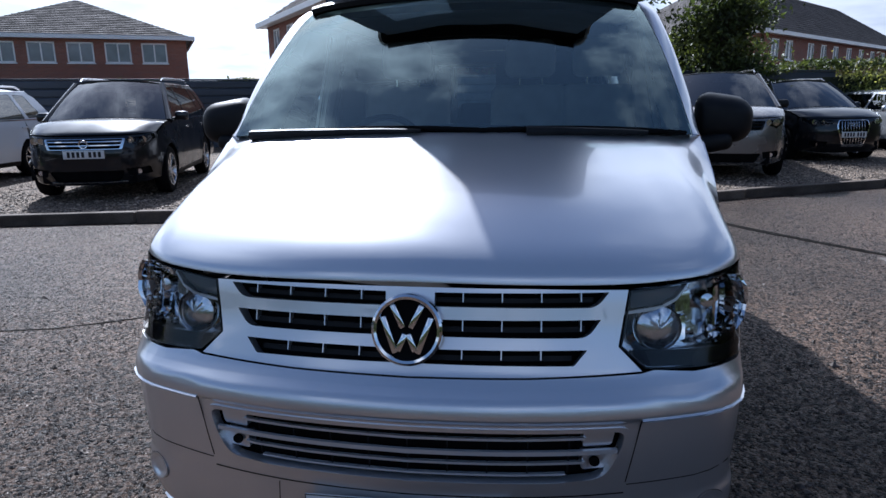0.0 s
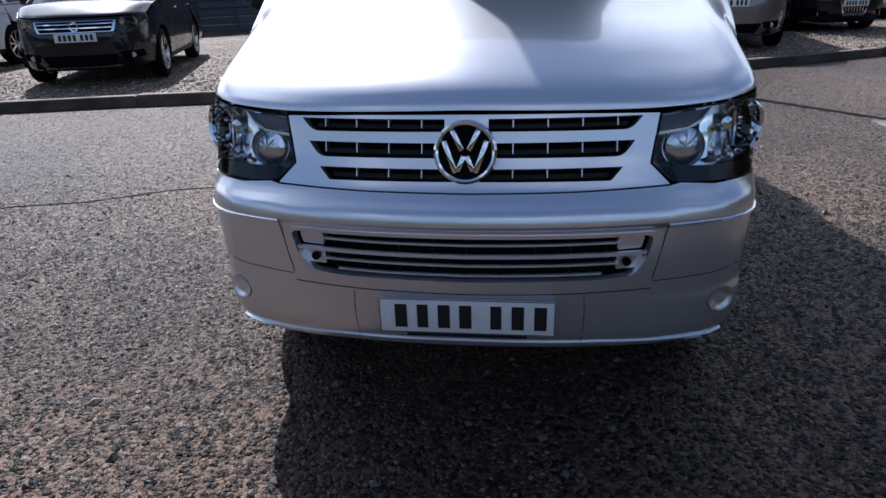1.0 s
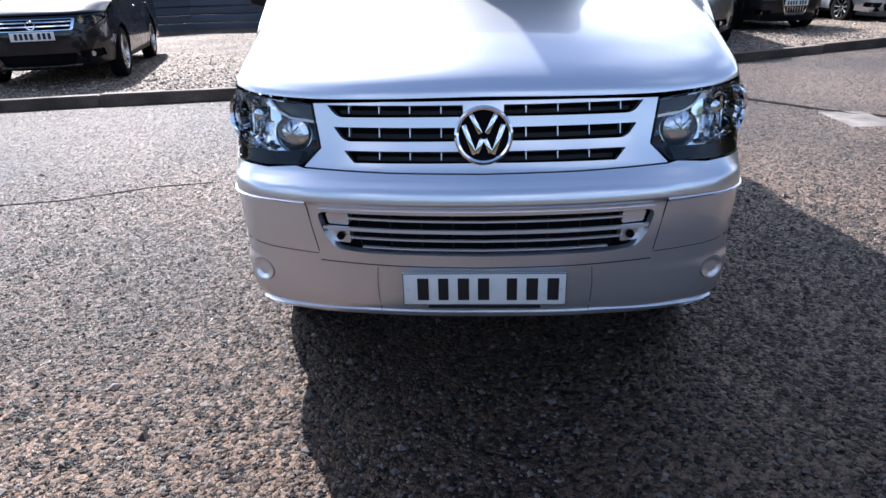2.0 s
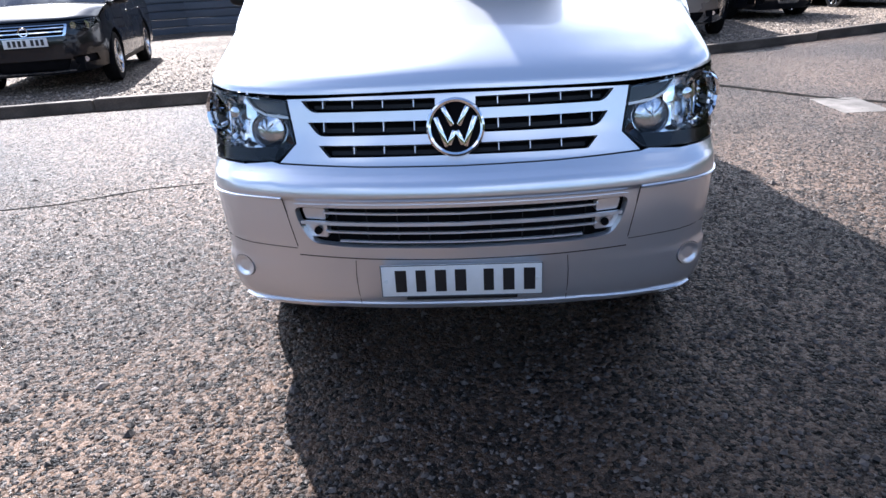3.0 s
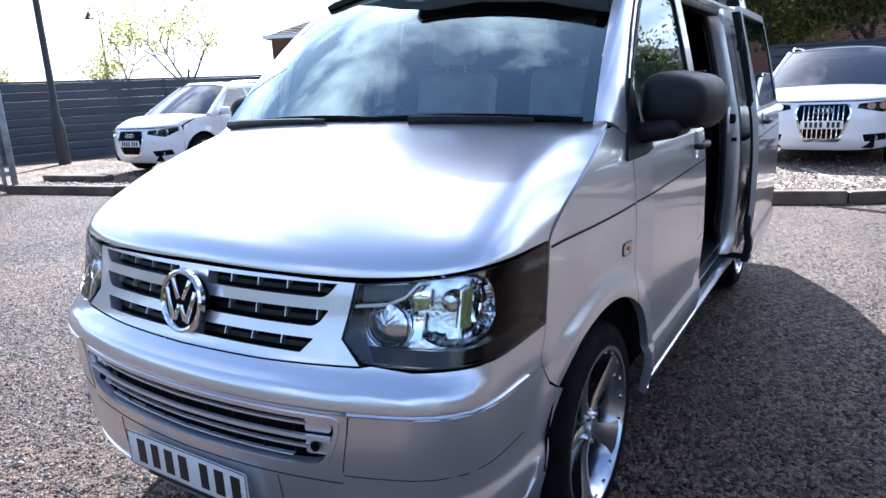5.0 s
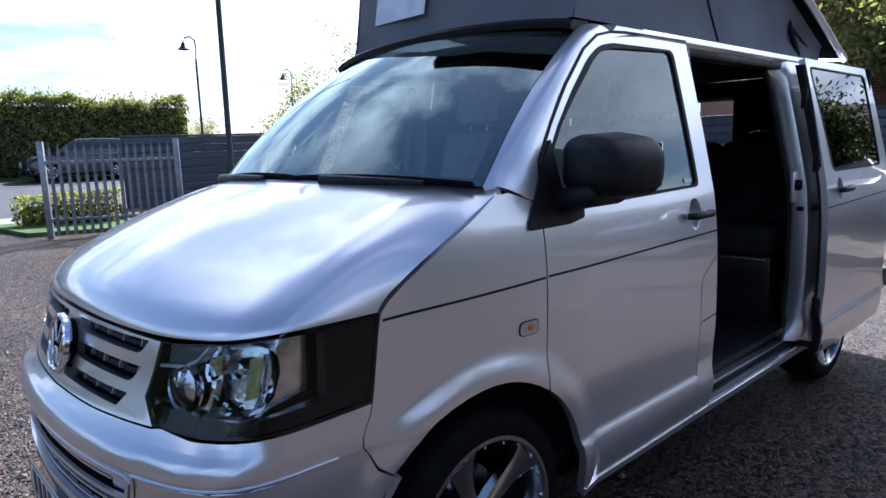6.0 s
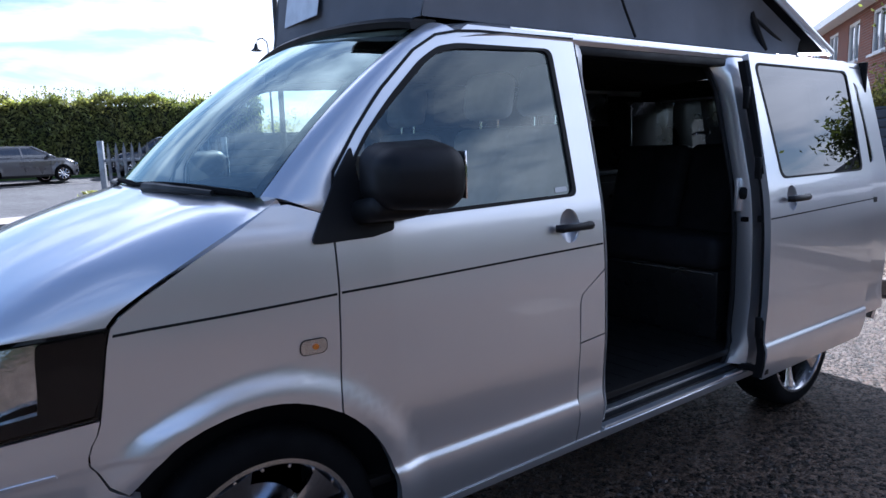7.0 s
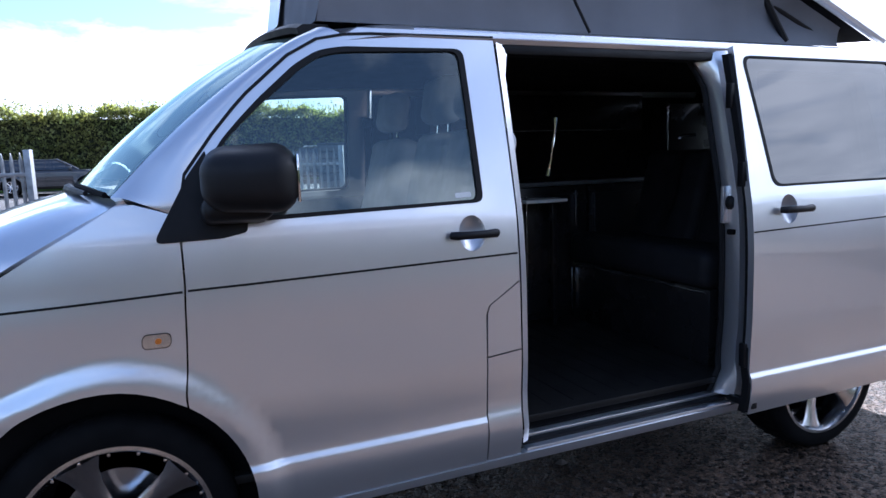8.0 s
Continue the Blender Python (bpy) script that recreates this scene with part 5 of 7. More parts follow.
box("bench_trim", (1.06, 0.008, 0.008), (0.20, 3.366, 0.755), ALLOY, bench, bevel=0.001)
coat = bare("coat_hook", VAN)
bm = bmesh.new()
add_tube(bm, [(0.74, 3.28, 1.47), (0.68, 3.27, 1.47), (0.66, 3.26, 1.46)], 0.008, 6)
part("hook", bm, CHROME, coat)


# ---- the ground ----
def ground_material(name, c1, c2, scale, rough, bump, glint, facet=0.5, gloss=0.22):
    """Loose stones bound in tar: two sizes of cells, worn patches, dark lines."""
    m = bpy.data.materials.new(name)
    m.use_nodes = True
    n, l = m.node_tree.nodes, m.node_tree.links
    p = n["Principled BSDF"]
    p.inputs["Specular IOR Level"].default_value = gloss
    co = n.new("ShaderNodeTexCoord")
    big = n.new("ShaderNodeTexNoise")
    big.inputs["Scale"].default_value, big.inputs["Detail"].default_value = 0.55, 7
    v1, v2 = n.new("ShaderNodeTexVoronoi"), n.new("ShaderNodeTexVoronoi")
    v1.inputs["Scale"].default_value, v2.inputs["Scale"].default_value = scale, scale * 2.7
    for t in (big, v1, v2):
        l.new(co.outputs["Object"], t.inputs["Vector"])
    ramp = n.new("ShaderNodeMapRange")
    ramp.inputs["From Min"].default_value, ramp.inputs["From Max"].default_value = 0.35, 0.65
    l.new(big.outputs["Fac"], ramp.inputs["Value"])
    mix = n.new("ShaderNodeMix")
    mix.data_type = "RGBA"
    mix.inputs["A"].default_value, mix.inputs["B"].default_value = (*c1, 1), (*c2, 1)
    l.new(ramp.outputs[0], mix.inputs["Factor"])
    tone = n.new("ShaderNodeRGBToBW")
    l.new(v1.outputs["Color"], tone.inputs[0])
    g = n.new("ShaderNodeMapRange")
    g.inputs["From Min"].default_value, g.inputs["From Max"].default_value = 0.25, 0.8
    g.inputs["To Min"].default_value, g.inputs["To Max"].default_value = 0.05, 3.3
    l.new(tone.outputs[0], g.inputs["Value"])
    mul = n.new("ShaderNodeVectorMath")
    mul.operation = "SCALE"
    l.new(mix.outputs["Result"], mul.inputs[0])
    l.new(g.outputs[0], mul.inputs["Scale"])
    l.new(mul.outputs[0], p.inputs["Base Color"])
    gr = n.new("ShaderNodeMapRange")
    gr.inputs["To Min"].default_value, gr.inputs["To Max"].default_value = rough - glint, rough + 0.15
    t2 = n.new("ShaderNodeRGBToBW")
    l.new(v2.outputs["Color"], t2.inputs[0])
    l.new(t2.outputs[0], gr.inputs["Value"])
    l.new(gr.outputs[0], p.inputs["Roughness"])
    add = n.new("ShaderNodeMath")
    add.operation = "MULTIPLY_ADD"
    add.inputs[1].default_value = 0.45
    l.new(v2.outputs["Distance"], add.inputs[0])
    l.new(v1.outputs["Distance"], add.inputs[2])
    b = n.new("ShaderNodeBump")
    b.invert = True
    b.inputs["Strength"].default_value, b.inputs["Distance"].default_value = bump, 0.75 / scale
    l.new(add.outputs[0], b.inputs["Height"])
    # every stone shows its own tilted facet
    geo, half, tilt, norm = n.new("ShaderNodeNewGeometry"), n.new("ShaderNodeVectorMath"), n.new("ShaderNodeVectorMath"), n.new("ShaderNodeVectorMath")
    half.operation, half.inputs[1].default_value = "SUBTRACT", (0.5, 0.5, 0.5)
    tilt.operation, tilt.inputs[1].default_value = "MULTIPLY_ADD", (facet, facet, facet)
    norm.operation = "NORMALIZE"
    l.new(v1.outputs["Color"], half.inputs[0])
    l.new(half.outputs[0], tilt.inputs[0])
    l.new(geo.outputs["Normal"], tilt.inputs[2])
    l.new(tilt.outputs[0], norm.inputs[0])
    l.new(norm.outputs[0], b.inputs["Normal"])
    l.new(b.outputs[0], p.inputs["Normal"])
    return m


ASPHALT = ground_material("gravelly_asphalt", (0.047, 0.0305, 0.0208), (0.018, 0.0116, 0.008), 54, 0.44, 1.0, 0.28, 1.0, 0.19)
GRAVEL = ground_material("tan_gravel", (0.12, 0.092, 0.068), (0.06, 0.047, 0.036), 40, 0.8, 1.0, 0.1)
ROAD = ground_material("road_asphalt", (0.060, 0.060, 0.062), (0.045, 0.045, 0.047), 60, 0.75, 0.5, 0.05)
PAVING = material("pale_paving", (0.26, 0.24, 0.22), 0.85, vary=0.2, scale=2, bump=0.3, bscale=40)
GRASS = material("mown_grass", (0.05, 0.10, 0.018), 0.9, vary=0.3, scale=3, bump=0.8, bscale=60, fine=0.4, fscale=120)
TIMBER = material("weathered_sleeper", (0.11, 0.085, 0.065), 0.85, vary=0.35, scale=5, bump=0.5, bscale=60, fine=0.25, fscale=90, random_tone=0.25)
STONE = material("loose_stone", (0.06, 0.049, 0.042), 0.7, vary=0.5, scale=30)
TAN_STONE = material("tan_stone", (0.19, 0.15, 0.115), 0.75, vary=0.5, scale=30)


def ground_z(x, y):
    return 0.03 * step(3.0, 7.0, y - 0.2 * x)


bm = bmesh.new()
n = 70
def gsp(i):
    t = i / n * 2 - 1
    return math.copysign(abs(t) ** 3 * 1500 + abs(t) * 20, t)
vs = [[bm.verts.new((gsp(i), gsp(j), ground_z(gsp(i), gsp(j)))) for j in range(n + 1)] for i in range(n + 1)]
for i in range(n):
    for j in range(n):
        bm.faces.new((vs[i][j], vs[i + 1][j], vs[i + 1][j + 1], vs[i][j + 1]))
tagged(part("ground", bm, ASPHALT), "worn gravelly asphalt yard with loose stones", "ground", kind="structure")

KERB = [(-10.9, 4.55), (-6.2, 5.60), (-4.6, 5.98), (0.0, 6.95), (1.5, 7.40), (3.25, 8.45), (5.7, 9.75), (10.0, 12.0), (20.0, 17.0)]
PZ = 0.15


def flat_sheet(name, ring, z, mat, label, category, thick=0.2):
    bm = bmesh.new()
    lo = [bm.verts.new((x, y, z)) for x, y in ring]
    f = bm.faces.new(lo)
    if f.normal.z < 0:
        f.normal_flip()
    bm.normal_update()
    r = bmesh.ops.extrude_face_region(bm, geom=[f])
    bmesh.ops.translate(bm, vec=(0, 0, -thick), verts=[v for v in r["geom"] if isinstance(v, bmesh.types.BMVert)])
    bmesh.ops.recalc_face_normals(bm, faces=bm.faces)
    return tagged(part(name, bm, mat, smooth=False), label, category, kind="structure")


flat_sheet("parking_bay", [(x, y + 0.1) for x, y in KERB] + [(20, 40), (-14, 40), (-17, 9), (-16.5, 5.0)], PZ - 0.01, GRAVEL, "raised parking bay of tan gravel", "gravel bay")
road = flat_sheet("road", [(-30.5, -60), (-17.5, -60), (-17.5, 60), (-30.5, 60)], 0.012, ROAD, "grey asphalt road past the yard", "road", 0.1)
for v in road.data.vertices:   # the road rises towards its far side
    v.co.z += 0.66 if v.co.x < -25 else 0.0
flat_sheet("pavement", [(-17.4, -60), (-15.4, -60), (-15.4, 60), (-17.4, 60)], 0.07, PAVING, "pale paved footway beside the road", "pavement", 0.1)
flat_sheet("verge", [(-15.3, 2.0), (-12.6, 2.3), (-11.6, 4.6), (-15.3, 4.6)], 0.10, GRASS, "small strip of mown grass", "grass", 0.1)
flat_sheet("far_verge", [(-36, -60), (-30.6, -60), (-30.6, 60), (-36, 60)], 0.76, GRASS, "grass verge under a hedge", "grass", 0.6)


TAR = material("dark_tar", (0.008, 0.0075, 0.007), 0.95, vary=0.3, scale=8, bump=0.6, bscale=90, spec=0.05)
SLAB = material("worn_concrete", (0.10, 0.088, 0.078), 0.85, vary=0.3, scale=6, bump=0.4, bscale=70)
LINE = material("worn_white_line", (0.42, 0.39, 0.35), 0.8, vary=0.4, scale=9, bump=0.5, bscale=60)


def strip(name, pts, w, z, mat, label, category, seed, rough_edge=0.25, thick=0.004):
    """A low uneven ribbon lying on the ground along a line."""
    rs = random.Random(seed)
    line = []
    for (x0, y0), (x1, y1) in zip(pts, pts[1:]):
        k = max(2, int(math.hypot(x1 - x0, y1 - y0) / 0.07))
        line += [(x0 + (x1 - x0) * i / k, y0 + (y1 - y0) * i / k) for i in range(k)]
    line.append(pts[-1])
    rows = []
    for i, (x, y) in enumerate(line):
        a, b = line[max(0, i - 1)], line[min(len(line) - 1, i + 1)]
        d = Vector((b[0] - a[0], b[1] - a[1])).normalized()
        l0, l1 = w / 2 * (1 + rs.uniform(-rough_edge, rough_edge)), w / 2 * (1 + rs.uniform(-rough_edge, rough_edge))
        zz = (ground_z(x, y) if z is None else z)
        rows.append([(x - d.y * l0, y + d.x * l0, zz - 0.01), (x - d.y * l0 * 0.9, y + d.x * l0 * 0.9, zz + thick), (x + d.y * l1 * 0.9, y - d.x * l1 * 0.9, zz + thick), (x + d.y * l1, y - d.x * l1, zz - 0.01)])
    bm = bmesh.new()
    add_loft(bm, rows)
    bmesh.ops.recalc_face_normals(bm, faces=bm.faces)
    if sum(f.normal.z * f.calc_area() for f in bm.faces) < 0:
        bmesh.ops.reverse_faces(bm, faces=bm.faces)
    return tagged(part(name, bm, mat), label, category, kind="structure")


strip("tar_seam", [(1.33, 7.15), (2.2, 6.8), (2.85, 5.9), (3.54, 5.05), (4.6, 4.2)], 0.10, None, TAR, "dark tar seam across the worn asphalt", "tar seam", 3)
strip("ground_crack", [(-3.9, 2.02), (-3.4, 2.24), (-2.9, 2.36), (-2.4, 2.66), (-2.0, 2.75)], 0.018, None, TAR, "narrow dark crack across the worn asphalt", "crack", 4, 0.5)
strip("bay_line", [(0.93, 9.4), (1.62, 7.92)], 0.07, PZ - 0.01, LINE, "worn pale bay line on tan gravel", "bay line", 5, 0.5)
strip("road_line", [(-27.2, -12.0), (-27.2, 16.0)], 0.12, 0.53, LINE, "worn pale edge line along the road", "road line", 8, 0.3)
strip("concrete_patch", [(3.66, 4.26), (3.66, 4.94)], 0.48, None, SLAB, "worn pale concrete patch set in asphalt", "concrete patch", 6, 0.05)

kerb = thing("kerb", "weathered timber sleepers edging the gravel bay", "kerb", kind="structure")
sl = bmesh.new()
add_box(sl, (1.0, 0.13, 0.20), (0.5, 0, 0), bevel=0.012, seg=1)
sl_me = bpy.data.meshes.new("sleeper")
sl.to_mesh(sl_me)
sl.free()
sl_me.materials.append(TIMBER)
rng = random.Random(5)
for (x0, y0), (x1, y1) in zip(KERB, KERB[1:]):
    ln = math.hypot(x1 - x0, y1 - y0)
    k = max(1, round(ln / 2.4))
    a = math.degrees(math.atan2(y1 - y0, x1 - x0))
    for i in range(k):
        t = i / k
        ob = new("sleeper", sl_me)
        ob.parent = kerb
        ob.matrix_basis = pose(x0 + (x1 - x0) * t, y0 + (y1 - y0) * t, PZ - 0.085 + rng.uniform(-0.008, 0.008), 0, rng.uniform(-0.3, 0.3), a + rng.uniform(-0.4, 0.4)) @ Matrix.Diagonal((ln / k - 0.012, 1, 1, 1))
lone = thing("loose_sleeper", "loose weathered timber lying on gravel", "timber", pose(-10.2, 5.4, PZ, 0, 0, 10))
box("beam", (1.5, 0.22, 0.10), (0, 0, 0.05), TIMBER, lone, bevel=0.01)


def scatter(name, pts, size, mat, label, category, seed=1):
    """Many small angular stones as one mesh."""
    rg = np.random.RandomState(seed)
    base = np.array([(1, 0, 0), (-1, 0, 0), (0, 1, 0), (0, -1, 0), (0, 0, 1), (0, 0, -1)], float)
    tri = np.array([(0, 2, 4), (2, 1, 4), (1, 3, 4), (3, 0, 4), (2, 0, 5), (1, 2, 5), (3, 1, 5), (0, 3, 5)])
    m = len(pts)
    s = size * rg.lognormal(0, 0.38, (m, 1, 1)) * rg.uniform(0.6, 1.3, (m, 6, 3)) * np.array([1, 1, 0.55])
    a = rg.uniform(0, math.tau, m)
    v = base[None] * s
    ca, sa = np.cos(a)[:, None], np.sin(a)[:, None]
    x, y = v[..., 0] * ca - v[..., 1] * sa, v[..., 0] * sa + v[..., 1] * ca
    v = np.stack([x, y, v[..., 2] + s[..., 2] * 0.3], -1) + np.array(pts)[:, None, :]
    f = tri[None] + 6 * np.arange(m)[:, None, None]
    me = bpy.data.meshes.new(name)
    me.from_pydata(v.reshape(-1, 3).tolist(), [], f.reshape(-1, 3).tolist())
    me.materials.append(mat)
    return tagged(new(name, me), label, category, kind="stuff")


rg = np.random.RandomState(3)
def isle(mat):
    n, l = mat.node_tree.nodes, mat.node_tree.links
    p = n["Principled BSDF"]
    src = p.inputs["Base Color"].links[0].from_socket
    geo = n.new("ShaderNodeNewGeometry")
    g = n.new("ShaderNodeMapRange")
    g.inputs["To Min"].default_value, g.inputs["To Max"].default_value = 0.35, 1.9
    l.new(geo.outputs["Random Per Island"], g.inputs["Value"])
    mul = n.new("ShaderNodeVectorMath")
    mul.operation = "SCALE"
    l.new(src, mul.inputs[0])
    l.new(g.outputs[0], mul.inputs["Scale"])
    l.new(mul.outputs[0], p.inputs["Base Color"])
isle(STONE)
isle(TAN_STONE)
pts = [(x, y, 0.0) for x, y in zip(rg.uniform(-4.2, 5.5, 60000), rg.normal(0.4, 2.1, 60000))]
scatter("yard_stones", pts, 0.0068, STONE, "small loose stones on the yard", "stones", 4)
pts = [(x, y, 0.0) for x, y in zip(rg.uniform(-5.0, 6.5, 700), rg.normal(0.8, 2.5, 700))]
scatter("yard_pebbles", pts, 0.013, STONE, "scattered larger stones on the yard", "stones", 6)
pts = []
while len(pts) < 16000:
    x = rg.uniform(-11, 9)
    ky = float(np.interp(x, [k[0] for k in KERB], [k[1] for k in KERB]))
    pts.append((x, ky + 0.15 + rg.exponential(1.6), PZ - 0.008))
scatter("bay_gravel", pts, 0.015, TAN_STONE, "loose tan gravel in the parking bay", "gravel", 5)

# ---- parked cars ----
WHITE_PAINT = material("white_paint", (0.74, 0.75, 0.77), 0.22, 0.0, 0.9, 0.03, 2.0)
BLACK_PAINT = material("black_paint", (0.004, 0.0045, 0.007), 0.35, 0.0, 0.9, 0.05, 2.0, spec=0.15)
GREY_PAINT = material("taupe_metallic_paint", (0.20, 0.185, 0.175), 0.28, 0.6, 0.9, 0.03, 2.0)
PALE_PAINT = material("pale_silver_paint", (0.52, 0.54, 0.57), 0.28, 0.6, 0.9, 0.03, 2.0)
DARK_PAINT = material("dark_blue_grey_paint", (0.03, 0.033, 0.042), 0.22, 0.4, 0.9, 0.05, 2.0)
STEEL_PAINT = material("grey_metallic_paint", (0.085, 0.087, 0.095), 0.28, 0.5, 0.9, 0.03, 2.0)
CAR_GLASS = glass("car_glass", (0.16, 0.19, 0.20), ior=2.1)
mesh_store = {}


def stored(name, make, mat, parent, m=None, label=""):
    """One mesh shared by all pieces of that name."""
    if name not in mesh_store:
        bm = bmesh.new()
        make(bm)
        me = bpy.data.meshes.new(name)
        bm.to_mesh(me)
        bm.free()
        me.materials.append(mat)
        me.polygons.foreach_set("use_smooth", [True] * len(me.polygons))
        me.set_sharp_from_angle(angle=radians(38))
        mesh_store[name] = me
    ob = new(name.split(":")[0], mesh_store[name])
    ob.parent = parent
    if m is not None:
        ob.matrix_basis = m
    if label:
        ob["label"] = label
    return ob


def car_wheel(car, x, y, r):
    wh = bare("wheel", car)
    side = 1 if x > 0 else -1
    wh.matrix_basis = pose(x, y, r, 0, 0, 0 if side > 0 else 180) @ Matrix.Diagonal((1, r / 0.34, r / 0.34, 1))
    stored("tyre:c", lambda bm: add_lathe(bm, [(0.235, 0.09), (0.29, 0.105), (0.325, 0.095), (0.34, 0.07), (0.34, -0.07), (0.325, -0.095), (0.235, -0.09)], 36, "X", close=True), RUBBER, wh)
    rim = stored("rim:c", lambda bm: add_lathe(bm, [(0.24, 0.088), (0.24, 0.098), (0.226, 0.098), (0.21, 0.03), (0.21, -0.08), (0.238, -0.08)], 36, "X", close=True), ALLOY, wh)
    stored("wheel_back:c", lambda bm: add_lathe(bm, [(0.208, -0.02), (0.0005, -0.02)], 24, "X"), DARK_VOID, wh)

    def spoke(bm):
        add_loft(bm, [[(xx, -w, rr), (xx + 0.008, 0, rr), (xx, w, rr), (xx - 0.03, 0, rr)] for rr, w, xx in ((0.03, 0.022, 0.07), (0.12, 0.017, 0.072), (0.23, 0.024, 0.088))], closed=True, caps=True)
    for k in range(9):
        stored("spoke:c", spoke, ALLOY, rim, Matrix.Rotation(k * math.tau / 9, 4, "X"))
    stored("hub_cap:c", lambda bm: add_lathe(bm, [(0.045, 0.05), (0.042, 0.082), (0.0005, 0.086)], 20, "X"), ALLOY, wh)


def parked_car(name, label, paint, m, L=4.45, w=0.90, H=1.62, belt=1.02, hf=0.83, hr=1.05, hry=1.05, wty=1.85, rend=3.75, r=0.34, yf=0.88, wb=2.62,
               grille="bars", mirror=None, rails=True, trim=None, bars=True, group="cars parked along the bay", tall=False, dark_grille=False):
    """A parked estate or off-roader: nose at y = 0 facing -y, wheels on z = 0."""
    car = thing(name, label, "car", m, group)
    yr = yf + wb
    ar = r + 0.055
    core = (0, L * 0.5, 0.6)
    C = Wrap([(0.18, w - 0.07), (0.30, w - 0.02), (0.55, w), (0.72, w - 0.004), (belt - 0.12, w - 0.008), (belt, w - 0.035), (H - 0.16, w - 0.21), (H - 0.04, w - 0.27)],
             [(0.18, 0.14), (0.28, 0.05), (0.42, 0.0), (0.60, 0.0), (hf - 0.08, 0.03), (hf, 0.07), (hf + 0.06, 0.12), (belt, 0.25)], n=2.9, d=1.0,
             flare=((yf, r, ar, 0.02), (yr, r, ar, 0.02)))
    sx, sy = C.sx, C.sy

    def P(nm, ring, mat, parent=car, holes=(), grid=0.14, depth=0.012, lift=0.0, lab=""):
        return panel(nm, ring, C, mat, parent, holes, grid, depth, lift, lab, core=core)

    ye = yf - ar - 0.03
    fr = lambda pts: [(sx(a), b) for a, b in pts]
    gh = rounded(fr([(-0.30, hf - 0.03), (0.30, hf - 0.03), (0.34, hf - 0.14), (0.22, 0.36), (-0.22, 0.36), (-0.34, hf - 0.14)]), 0.03) if grille == "upright" else \
        rounded(fr([(-0.50, hf - 0.035), (0.50, hf - 0.035), (0.46, hf - 0.17), (-0.46, hf - 0.17)]), 0.02)
    hl = [(sx(0.40 if grille == "upright" else 0.53), hf - 0.09), (sx(0.42 if grille == "upright" else 0.53), hf - 0.03), (sx(0.66), hf - 0.005), (sy(ye - 0.08), hf + 0.02), (sy(ye - 0.05), hf - 0.05), (sx(0.70), hf - 0.15)]
    hl_l = [(-a, b) for a, b in hl[::-1]]
    low = [] if grille == "upright" else [rounded(fr([(-0.48, 0.42), (0.48, 0.42), (0.42, 0.27), (-0.42, 0.27)]), 0.03)]
    fogs = [rounded(fr([(sd * 0.49, 0.44), (sd * 0.76, 0.455), (sd * 0.78, 0.36), (sd * 0.53, 0.335)]), 0.02) for sd in (1, -1)]
    half = [(0, 0.22), (sx(0.5), 0.22), (sx(0.72), 0.24), (sy(ye), 0.28), (sy(ye + 0.01), 0.5), (sy(ye + 0.02), hf - 0.06), (sy(ye - 0.03), hf + 0.03), (sx(0.66), hf + 0.008), (sx(0.4), hf), (0, hf)]
    fascia = P("front_bumper", both(half), paint, holes=[gh, hl, hl_l] + low + fogs, grid=0.10)
    # near-black sheet gives the shade behind the grille
    P("grille_shade_back", gh, DARK_VOID, fascia, depth=0, lift=-0.04)
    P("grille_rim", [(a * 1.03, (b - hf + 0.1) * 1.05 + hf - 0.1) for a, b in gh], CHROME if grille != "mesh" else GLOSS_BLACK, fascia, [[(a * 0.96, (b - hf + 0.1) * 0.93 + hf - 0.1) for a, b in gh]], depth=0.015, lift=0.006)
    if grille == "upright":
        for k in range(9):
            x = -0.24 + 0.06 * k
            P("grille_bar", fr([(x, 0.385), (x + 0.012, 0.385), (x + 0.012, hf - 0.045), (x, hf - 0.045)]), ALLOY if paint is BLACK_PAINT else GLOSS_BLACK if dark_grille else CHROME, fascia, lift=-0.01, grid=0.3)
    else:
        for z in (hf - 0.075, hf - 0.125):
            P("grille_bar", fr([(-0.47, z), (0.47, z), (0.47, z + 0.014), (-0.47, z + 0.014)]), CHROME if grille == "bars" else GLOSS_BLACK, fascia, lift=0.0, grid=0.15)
    # the same painted shade behind the lower openings
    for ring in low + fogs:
        P("intake_shade_back", ring, DARK_VOID, fascia, depth=0, lift=-0.035)
    if low:
        P("chin_strip", fr([(-0.50, 0.255), (0.50, 0.255), (0.50, 0.272), (-0.50, 0.272)]), CHROME, fascia, lift=0.008, grid=0.15)
    if grille in ("upright",):
        for k in range(4):
            bm = bmesh.new()
            add_tube(bm, [(-0.078 + 0.052 * k + 0.032 * math.cos(a), -0.012, hf - 0.11 + 0.032 * math.sin(a)) for a in np.linspace(0, math.tau, 16, endpoint=False)], 0.005, 6, closed=True)
            bmesh.ops.translate(bm, vec=(0, C(0, hf - 0.11).y, 0), verts=bm.verts)
            part("badge_ring", bm, CHROME, fascia)
    elif grille == "bars":
        bm = bmesh.new()
        add_lathe(bm, [(0.045, -0.01), (0.058, -0.014), (0.062, 0.0), (0.045, 0.004)], 24, "Y", (0, C(0, hf - 0.1).y - 0.006, hf - 0.1), close=True)
        part("badge_ring", bm, CHROME, fascia)
    for sd in (1, -1):
        lamp = bare("headlamp", car)
        ring = hl if sd > 0 else hl_l
        P("tub", ring, DARK_VOID, lamp, depth=0, lift=-0.06, grid=0.1)
        P("lens", ring, CLEAR_LENS, lamp, depth=0, lift=0.0, grid=0.1).visible_shadow = False
        for x in (0.56, 0.70):
            q = C(sd * sx(x), hf - 0.06)
            bm = bmesh.new()
